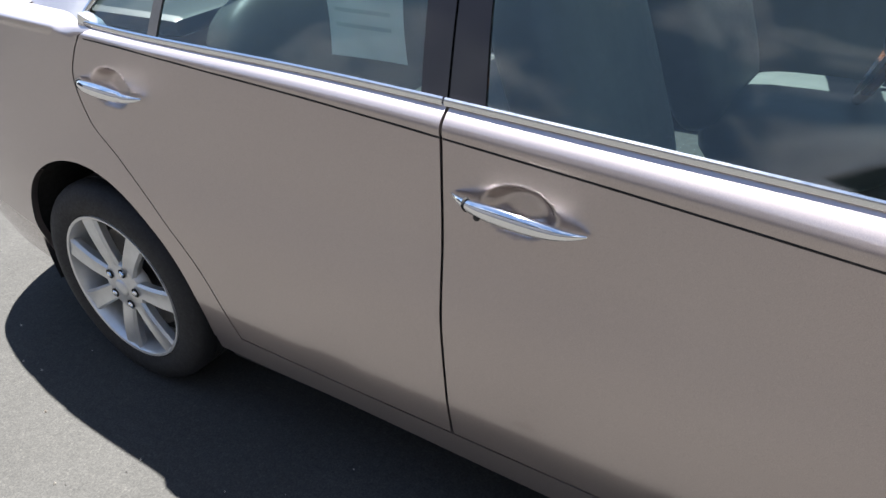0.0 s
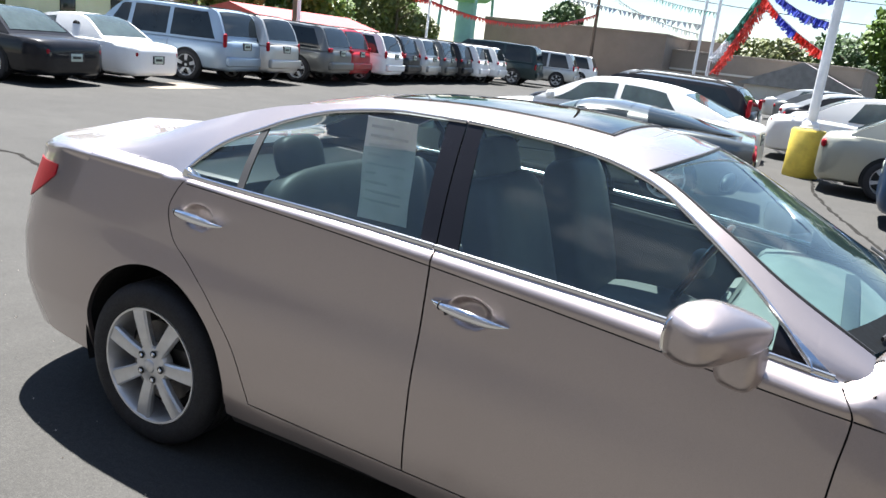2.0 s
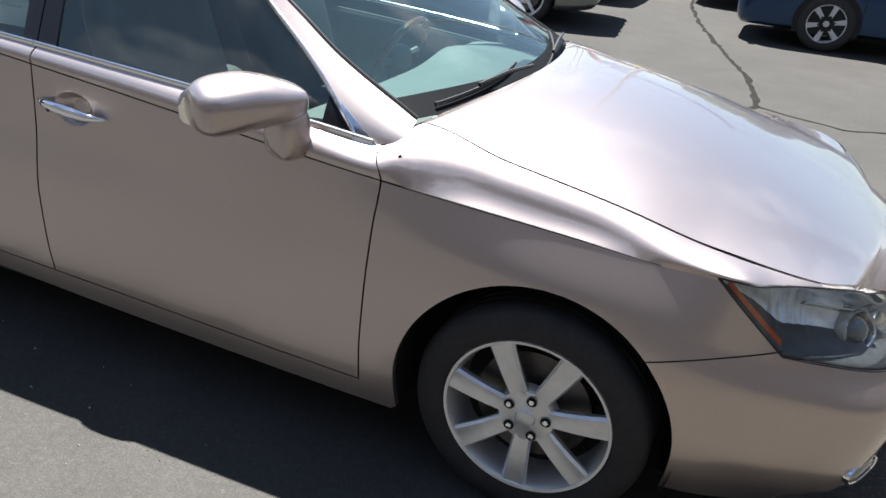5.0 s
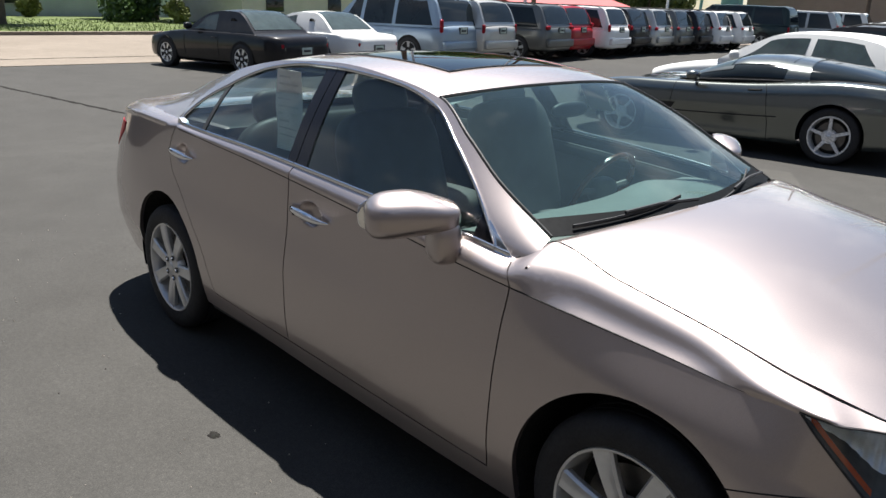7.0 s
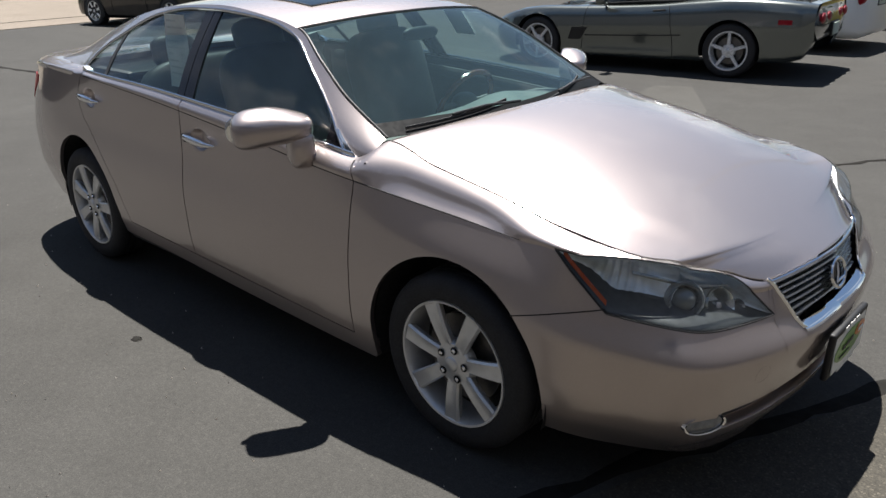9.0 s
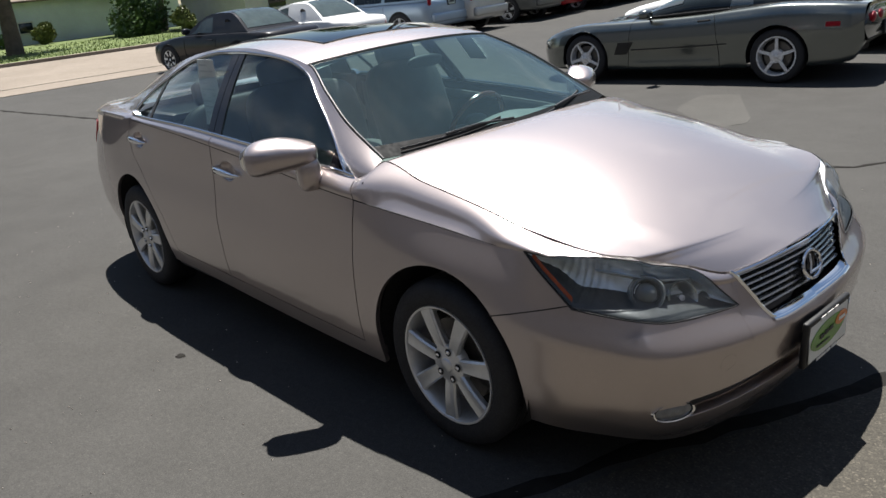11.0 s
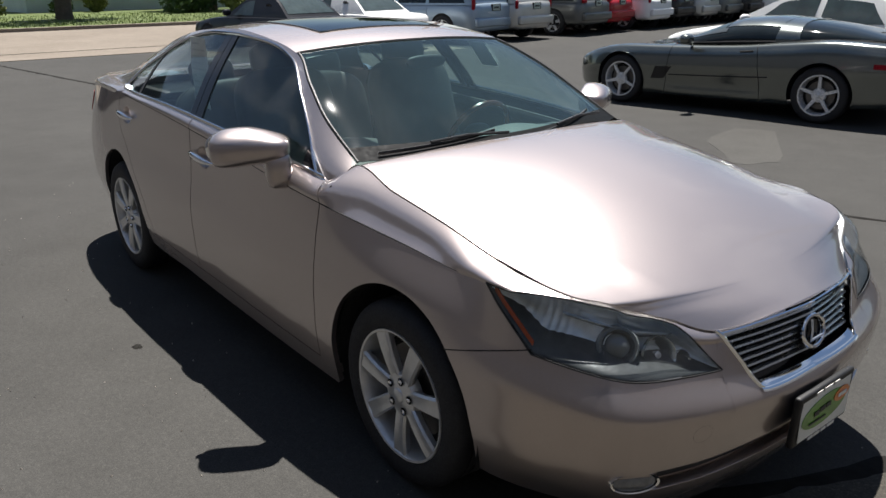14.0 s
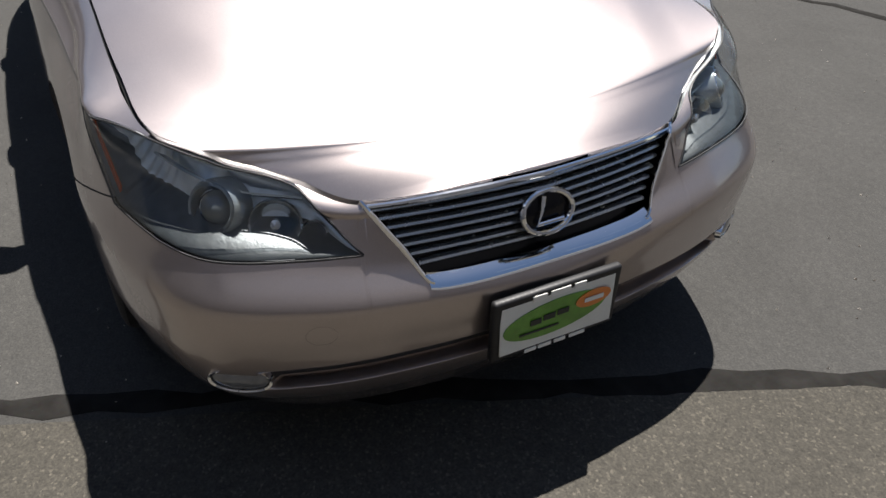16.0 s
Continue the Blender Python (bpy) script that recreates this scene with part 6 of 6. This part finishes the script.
WOODPOLE = simple("weathered_pole_wood", (0.12, 0.085, 0.06), 0.85, vary=0.3, scale=3, relief=0.01, relief_scale=20)


def lathe_z(profile, n=24):
    md = lathe([(r, z) for r, z in profile], n)
    md.v = [(x, -z_, y) for x, y, z_ in md.v]
    return md


def light_pole(x, y, h, lean=(0, 0), base=False, material=None, r=0.07, label="white steel light pole"):
    e = thing("light_pole", label, "pole", Matrix.Translation((x, y, 0)))
    z0 = 0.0
    if base:
        part("pole_base", lathe_z([(0.0, 0.0), (0.30, 0.0), (0.31, 0.03), (0.30, 0.83), (0.27, 0.87), (0.0, 0.87)], 32), YELLOW, e, "yellow painted concrete base")
        part("base_plate", box(0, 0, 0.89, 0.34, 0.34, 0.04, 0.008), WHITE_POLE, e)
        part("base_cover", lathe_z([(0.15, 0.9), (0.15, 0.96), (0.10, 1.02)], 20), WHITE_POLE, e)
        z0 = 0.88
    part("pole", tube([(lean[0] * t, lean[1] * t, lerp(z0, h, t)) for t in [i / 8 for i in range(9)]], lambda t: lerp(r, r * 0.7, t), n=14, up=(1, 0, 0)), material or WHITE_POLE, e)
    return e


light_pole(0.03, 12.95, 9.0, base=True, r=0.09, label="white light pole on a yellow concrete base")
light_pole(-5.1, 31.0, 9.0)
light_pole(-6.0, 33.0, 9.0)
light_pole(-17.3, 19.9, 9.0)
light_pole(-19.5, 33.0, 9.0)
light_pole(-22.5, 19.0, 9.0)
pole_brown = light_pole(-16.2, 50.0, 11.0, material=WOODPOLE, r=0.13, label="brown wooden utility pole")
light_pole(-26.0, 30.5, 10.0, material=WOODPOLE, r=0.13, label="brown wooden utility pole")
light_pole(-24.5, 20.2, 9.0, material=WOODPOLE, r=0.16, label="dark wooden utility pole")


def sag(a, b, drop, n=40):
    a, b = Vector(a), Vector(b)
    return [a.lerp(b, i / n) - Vector((0, 0, drop * 4 * (i / n) * (1 - i / n))) for i in range(n + 1)]


def tinsel(a, b, drop, colors, label, n=220, size=0.16):
    """A hanging garland: a cord with hundreds of short glossy strips."""
    e = thing("tinsel_garland", label, "garland")
    path = sag(a, b, drop)
    part("cord", tube(path, 0.008, n=5), BLACK, e)
    rng = random.Random(int(abs(a[0] * 31 + b[1] * 7)))
    for k, mat_ in enumerate(colors):
        md = MD()
        for i in range(n):
            t = (k + rng.random()) / len(colors) if len(colors) > 1 else rng.random()
            q = t * (len(path) - 1.001)
            p = path[int(q)].lerp(path[int(q) + 1], q - int(q))
            d = Vector((rng.uniform(-0.6, 0.6), rng.uniform(-0.6, 0.6), -1)).normalized() * size * rng.uniform(0.6, 1.3)
            s = Vector((rng.uniform(-1, 1), rng.uniform(-1, 1), 0)).normalized() * 0.028
            kk = len(md.v)
            md.v += [tuple(p - s), tuple(p + s), tuple(p + s * 0.8 + d), tuple(p - s * 0.8 + d)]
            md.f.append((kk, kk + 1, kk + 2, kk + 3))
        tagged(part("tinsel", md, mat_, e), kind="stuff")
    return e


T_RED, T_BLUE, T_SILVER, T_GREEN = (simple("tinsel_" + n, c, 0.35, 0.3, vary=0.25, scale=20) for n, c in (("red", (0.62, 0.05, 0.035)), ("blue", (0.05, 0.07, 0.42)), ("silver", (0.62, 0.64, 0.68)), ("green", (0.05, 0.22, 0.16))))
hubp = (-2.1, 20.0, 3.75)
tinsel(hubp, (-4.85, 31.0, 1.9), 0.1, [T_RED], "red tinsel garland hung from a pole", 700, 0.30)
tinsel((-2.2, 20.0, 3.8), (-5.0, 31.0, 2.4), 0.1, [T_GREEN, T_SILVER], "green and silver tinsel garland hung from a pole", 420, 0.30)
tinsel(hubp, (-0.06, 12.97, 2.25), 0.1, [T_RED, T_BLUE, T_RED], "red and blue tinsel garland over the lot", 160, 0.15)
tinsel((-2.0, 20.0, 4.0), (-0.06, 12.97, 2.75), 0.12, [T_BLUE], "blue tinsel garland over the lot", 340, 0.15)
tinsel((-2.0, 20.0, 4.4), (-0.06, 12.97, 3.2), 0.12, [T_SILVER, T_BLUE], "silver and blue tinsel garland over the lot", 200, 0.15)
tinsel((0.1, 12.97, 3.3), (3.5, 16.0, 4.6), 0.15, [T_BLUE], "blue tinsel garland over the lot", 240, 0.15)


def pennants(a, b, drop, mat_, label, n=60, size=0.28):
    e = thing("pennant_string", label, "pennants")
    path = sag(a, b, drop)
    part("cord", tube(path, 0.012, n=5), BLACK, e)
    md = MD()
    rng = random.Random(int(abs(a[1] * 13 + b[0])))
    d = (Vector(b) - Vector(a)).normalized()
    for i in range(n):
        q = (i + 0.5) / n * (len(path) - 1.001)
        p = path[int(q)].lerp(path[int(q) + 1], q - int(q))
        w = d * size * 0.4
        tip = p + Vector((rng.uniform(-0.1, 0.1), rng.uniform(-0.1, 0.1), -size * rng.uniform(0.8, 1.1)))
        k = len(md.v)
        md.v += [tuple(p - w), tuple(p + w), tuple(tip)]
        md.f.append((k, k + 1, k + 2))
    tagged(part("pennant_cloth", md, mat_, e), kind="stuff")
    return e


pennants((-22.5, 19.0, 6.5), (-19.5, 33.0, 3.6), 0.35, T_RED, "red pennant string above the row", 160, 0.34)
pennants((-19.5, 33.0, 3.6), (-16.2, 50.0, 4.6), 0.9, T_RED, "red pennant string above the row", 120, 0.3)
pennants((-19.5, 33.0, 6.2), (-6.0, 33.0, 3.6), 0.5, T_SILVER, "pale pennant string over the lot", 60, 0.26)
pennants((-16.2, 50.0, 6.4), (-6.0, 33.0, 3.2), 0.4, T_SILVER, "pale pennant string over the lot", 60, 0.3)
pennants((-16.2, 50.0, 7.4), (-5.1, 31.0, 4.0), 0.4, T_GREEN, "pale pennant string over the lot", 60, 0.26)
for a, b, dr in (((-45, 52, 6.8), (-16.2, 50, 6.6), 0.5), ((-16.2, 50, 6.6), (20, 56, 6.0), 0.8), ((-16.2, 50, 7.6), (30, 60, 7.6), 0.8)):
    w = thing("overhead_wire", "thin black overhead wire", "wire")
    part("cable", tube(sag(a, b, dr), 0.025, n=5), BLACK, w)

# ---- buildings ----
def siding(name, color, step=0.2):
    m = bpy.data.materials.new(name)
    nt, b = nodes_of(m)
    big, fine = noise_node(nt, 0.6, 5), noise_node(nt, 14, 4)
    c = ramp(nt, big.outputs["Fac"], [(0.3, tuple(x * 0.86 for x in color)), (0.7, tuple(min(1, x * 1.08) for x in color))]).outputs[0]
    c = mixc(nt, "MULTIPLY", 0.25, c, fine.outputs["Color"])
    nt.links.new(c, b.inputs["Base Color"])
    b.inputs["Roughness"].default_value = 0.8
    bump(nt, b, fine.outputs["Fac"], 0.4, 0.02)
    return m


TAN, TAN2, MINT, CREAM = siding("tan_block", (0.22, 0.185, 0.155)), siding("tan_panel", (0.27, 0.225, 0.185)), siding("mint_siding", (0.62, 0.69, 0.67)), siding("cream_siding", (0.62, 0.60, 0.54))
ROOFING, REDROOF = simple("grey_shingles", (0.23, 0.225, 0.215), 0.9, vary=0.2, scale=2, relief=0.02, relief_scale=8), simple("red_metal_roof", (0.42, 0.07, 0.07), 0.6, vary=0.15, scale=2)


def hall(name, label, x, y, deg, sx, sy, h, wall, roof_h=0.0, roof_mat=None, openings=(), over=0.4, parapet=True):
    """A building with walls, a flat or gabled roof and its windows and doors; local x is the long front."""
    e = thing(name, label, "building", facing(x, y, deg))
    part("wall", box(0, 0, h / 2, sx, sy, h, 0.02, 1), wall, e)
    if roof_h:
        bm = prism([(-sy / 2 - over, h - 0.05), (sy / 2 + over, h - 0.05), (sy / 2 + over, h + 0.05), (0, h + roof_h), (-sy / 2 - over, h + 0.05)], -sx / 2 - over, sx / 2 + over, Matrix.Rotation(radians(90), 4, "Z"))
        part("roof", bm, roof_mat or ROOFING, e)
    elif parapet:
        part("roof_edge", box(0, 0, h + 0.1, sx + 0.15, sy + 0.15, 0.22, 0.03), roof_mat or wall, e)
    for ox, oz, w, hh, kind in openings:
        win = part("window" if kind == "w" else "door", box(ox, -sy / 2 - 0.02, oz, w, 0.10, hh, 0.02), FAR_GLASS if kind == "w" else BLACK, e)
        part("frame", box(ox, -sy / 2 - 0.05, oz - hh / 2 - 0.04, w + 0.16, 0.12, 0.08, 0.01), CREAM, win)
        part("frame", box(ox, -sy / 2 - 0.05, oz + hh / 2 + 0.04, w + 0.16, 0.12, 0.08, 0.01), CREAM, win)
    return e


hall("tan_building", "long tan flat-roofed block building", -24.2, 75.0, 0, 17.5, 14, 4.3, TAN)
b2 = hall("tan_annex", "lower tan building wing with a pale band", -12.0, 80.0, -4, 26, 18, 3.2, TAN2)
part("wall_band", box(0, -9.06, 1.7, 26, 0.1, 0.18), CREAM, b2)
part("upper_wall", box(-6, 2, 3.9, 10, 8, 1.4, 0.02, 1), TAN, b2)
hall("grey_roof_house", "low house with a wide grey shingle roof", -3.7, 66.5, 90, 9.0, 7.8, 1.25, CREAM, 1.95, ROOFING, [(-2.5, 0.7, 1.0, 0.7, "w"), (2.0, 0.7, 1.0, 0.7, "w")])
hall("red_roof_shop", "low shop with a red metal roof", -36.0, 43.0, 92, 13, 8, 1.4, CREAM, 1.2, REDROOF, [(-3, 0.9, 1.4, 0.8, "w"), (1, 0.9, 1.0, 0.8, "w")])
hall("mint_house", "pale mint house with a brown roof", -55.5, 15.5, 92, 13.5, 8, 2.7, MINT, 2.2, simple("brown_shingles", (0.16, 0.115, 0.09), 0.9, vary=0.2, scale=2), [(-3.6, 1.15, 0.8, 0.6, "w"), (3.2, 1.1, 1.0, 0.8, "w")])
hall("white_house", "white house with a low shed roof", -41.0, 25.5, 90, 12, 8, 2.1, CREAM, 1.3, ROOFING, [(-4.0, 1.3, 1.1, 0.8, "w"), (0.0, 1.2, 0.9, 0.9, "w"), (3.2, 1.1, 1.0, 1.5, "d")])
hall("garage_house", "cream house with a shallow roof", -44.0, 34.0, 90, 10, 7, 2.4, CREAM, 1.2, ROOFING, [(-2.0, 1.3, 1.1, 0.9, "w"), (2.0, 1.1, 1.6, 1.4, "d")])

# teal water tower
tw = thing("water_tower", "teal water tower on legs behind the trees", "water tower", Matrix.Translation((-60.5, 118.0, 0)))
TEAL = simple("teal_tank_paint", (0.20, 0.36, 0.39), 0.55, vary=0.1, scale=0.5)
part("tank", lathe_z([(0.0, 8.2), (3.2, 8.6), (4.7, 9.6), (5.0, 10.8), (5.0, 13.0), (4.4, 14.4), (2.4, 15.4), (0.0, 15.8)], 40), TEAL, tw)
part("column", lathe_z([(1.6, 0.0), (1.5, 8.8)], 24), TEAL, tw)
for i in range(4):
    a = math.pi / 4 + i * math.pi / 2
    part("leg", tube([(4.8 * math.cos(a), 4.8 * math.sin(a), 0), (4.4 * math.cos(a), 4.4 * math.sin(a), 10)], 0.25, n=8), TEAL, tw)

# ---- planting ----
BARK = simple("bark", (0.11, 0.085, 0.06), 0.9, vary=0.3, scale=4, relief=0.02, relief_scale=12)


def leaf_mat(name, lo, hi):
    m = bpy.data.materials.new(name)
    nt, b = nodes_of(m)
    g = nt.nodes.new("ShaderNodeNewGeometry")
    nt.links.new(ramp(nt, g.outputs["Random Per Island"], [(0.0, lo), (1.0, hi)]).outputs[0], b.inputs["Base Color"])
    b.inputs["Roughness"].default_value = 0.55
    return m


LEAF1, LEAF2, LEAF3 = leaf_mat("bright_leaves", (0.05, 0.10, 0.012), (0.13, 0.20, 0.03)), leaf_mat("dark_leaves", (0.018, 0.045, 0.012), (0.06, 0.11, 0.025)), leaf_mat("olive_leaves", (0.06, 0.085, 0.02), (0.15, 0.16, 0.05))


def crown_md(rng, h0, h1, r, n, leaf, lobes=9):
    """A crown of many small leaf clumps gathered on uneven lobes, with gaps between."""
    md = MD()
    centres = []
    for i in range(lobes):
        a, f = rng.uniform(0, 2 * math.pi), rng.random()
        rr = r * rng.uniform(0.25, 0.75) * math.sin(math.pi * lerp(0.25, 0.9, f))
        centres.append((rr * math.cos(a), rr * math.sin(a), lerp(h0 + 0.15 * (h1 - h0), h1 - 0.18 * (h1 - h0), f), r * rng.uniform(0.30, 0.52)))
    for i in range(n):
        cx, cy, cz, cr = rng.choice(centres)
        d = Vector((rng.gauss(0, 1), rng.gauss(0, 1), rng.gauss(0, 0.8))).normalized() * cr * rng.uniform(0.55, 1.05)
        p = Vector((cx, cy, cz)) + d
        u = Vector((rng.gauss(0, 1), rng.gauss(0, 1), rng.gauss(0, 1))).normalized()
        v = u.orthogonal().normalized()
        s = leaf * rng.uniform(0.5, 1.2)
        k = len(md.v)
        md.v += [tuple(p - u * s), tuple(p + v * s * 0.55), tuple(p + u * s), tuple(p - v * s * 0.55 + d * 0.05)]
        md.f.append((k, k + 1, k + 2, k + 3))
    return md


def tree(x, y, h, r, leafm, label, seed, trunk_r=0.2, clear=0.3, n=2600, leaf=0.28, lean=0.0):
    rng = random.Random(seed)
    e = thing("tree", label, "tree", Matrix.Translation((x, y, 0)))
    part("trunk", tube([(lean * t * t + 0.08 * math.sin(3 * t), 0.06 * math.sin(5 * t), h * 0.8 * t - 0.1) for t in [i / 10 for i in range(11)]], lambda t: trunk_r * (1 - 0.75 * t), n=10, up=(1, 0, 0)), BARK, e)
    for i in range(6):
        a, z = rng.uniform(0, 6.28), h * rng.uniform(clear, 0.6)
        part("limb", tube([(lean * (z / h) ** 2, 0, z), (r * 0.3 * math.cos(a), r * 0.3 * math.sin(a), z + h * 0.1), (r * 0.65 * math.cos(a), r * 0.65 * math.sin(a), z + h * 0.2)], lambda t: trunk_r * 0.4 * (1 - 0.7 * t), n=6), BARK, e)
    part("crown", crown_md(rng, h * clear, h, r, n, leaf), leafm, e)
    return e


tree(3.2, 48, 7.0, 4.2, LEAF1, "broad leafy tree beside the lot", 11, n=13000, leaf=0.22, clear=0.08)
tree(7.5, 52, 8.0, 4.5, LEAF2, "dark leafy tree beside the lot", 12, n=10000, leaf=0.24, clear=0.08)
for i, (x, y, h, r, lm) in enumerate([(-9.0, 96, 7.2, 4.4, LEAF3), (-4, 104, 7.6, 5.4, LEAF2), (2, 100, 7.8, 5, LEAF1), (-14.5, 108, 7.6, 4.8, LEAF3), (-33, 92, 8.0, 3.8, LEAF2), (8, 98, 8, 5.2, LEAF3), (-1, 92, 6.6, 4.2, LEAF2)]):
    tree(x, y, h, r, lm, "distant leafy tree behind the buildings", 20 + i, n=7500, leaf=0.34, clear=0.1)
for i, (x, y, h, r, lm) in enumerate([(-42, 40, 8.5, 4.2, LEAF1), (-44, 46, 9, 4.6, LEAF3), (-42, 52, 8.5, 4.4, LEAF1), (-44, 58, 9.5, 4.8, LEAF2), (-40, 63, 8.6, 4.5, LEAF3), (-46, 70, 7, 4.6, LEAF1), (-52, 36, 9, 4.5, LEAF2),
                                      (-50, 62, 11, 5.2, LEAF2), (-54, 50, 11, 5.2, LEAF2)]):
    tree(x, y, h, r, lm, "leafy street tree across the street", 40 + i, n=8000, leaf=0.26, clear=0.1)
tree(-39.5, -0.5, 9, 4.5, LEAF2, "shady tree on the lawn", 71, n=3200, leaf=0.26, clear=0.18, trunk_r=0.35, lean=0.8)
tree(-38.6, 7.9, 12, 4.5, LEAF2, "thick-trunked tree on the lawn", 72, n=2600, leaf=0.26, clear=0.32, trunk_r=0.42)
tree(-45.5, 3.5, 9, 4.0, LEAF2, "shady tree on the lawn", 73, n=3000, leaf=0.26, clear=0.1)
tree(-50, -6, 9, 4.5, LEAF2, "shady tree behind the lawn", 75, n=3000, leaf=0.3, clear=0.08)
tree(-46, 18.5, 8, 4.0, LEAF2, "drooping tree beside the pale house", 74, n=3400, leaf=0.26, clear=0.18, trunk_r=0.3)


def bush(x, y, h, r, leafm, seed, label, n=1400):
    e = thing("bush", label, "bush", Matrix.Translation((x, y, 0.1)))
    rng = random.Random(seed)
    part("stems", tube([(0, 0, 0), (0.05, 0.02, h * 0.5)], 0.05, n=6), BARK, e)
    part("foliage", crown_md(rng, 0, h, r, n, 0.14, 12), leafm, e)


bush(-42.5, 15.6, 2.4, 1.9, LEAF2, 81, "large dark bush beside the pale house", 2600)
bush(-40.5, 17.3, 1.3, 0.8, LEAF3, 82, "bright green bush beside the pale house")
bush(-49.0, 12.4, 1.3, 0.8, LEAF3, 83, "bush by the house wall")
bush(-49.4, 10.6, 0.9, 0.9, LEAF2, 84, "low bush by the house wall")
bush(-43, 1.5, 1.3, 1.3, LEAF2, 85, "low bush on the lawn")
bush(-44, 5.2, 1.2, 1.2, LEAF3, 86, "low bush on the lawn")
grit = MD()
rng = random.Random(31)
for i in range(900):
    x, y = rng.uniform(-4.0, 4.2), rng.uniform(-3.4, 3.0)
    if -2.3 < x < 2.2 and abs(y) < 0.85:
        continue
    r, a, hh = rng.uniform(0.0015, 0.005), rng.uniform(0, 6.28), 0.0045
    k = len(grit.v)
    for q in range(5):
        rr = r * rng.uniform(0.7, 1.3)
        grit.v.append((x + rr * math.cos(a + q * 1.257), y + rr * math.sin(a + q * 1.257), 0.001))
    grit.v.append((x + rng.uniform(-0.001, 0.001), y, hh + r * rng.uniform(0.4, 0.9)))
    grit.f += [(k + q, k + (q + 1) % 5, k + 5) for q in range(5)]
tagged(part("grit", grit, leaf_mat("loose_grit", (0.10, 0.085, 0.07), (0.42, 0.39, 0.34))), "loose pale grit scattered on the asphalt", "grit", kind="stuff")
gr = MD()
rng = random.Random(9)
for i in range(9000):
    x, y = -31.5 - 14 * rng.random() ** 1.4, rng.uniform(-14, 24)
    a, hgt, w = rng.uniform(0, 6.28), rng.uniform(0.05, 0.13), 0.02
    k = len(gr.v)
    gr.v += [(x - w * math.cos(a), y - w * math.sin(a), 0.118), (x + w * math.cos(a), y + w * math.sin(a), 0.118), (x + rng.uniform(-.04, .04), y + rng.uniform(-.04, .04), 0.118 + hgt)]
    gr.f.append((k, k + 1, k + 2))
tagged(part("grass", gr, leaf_mat("grass_blades", (0.075, 0.12, 0.015), (0.14, 0.19, 0.03))), "short green lawn grass", "grass", kind="stuff")
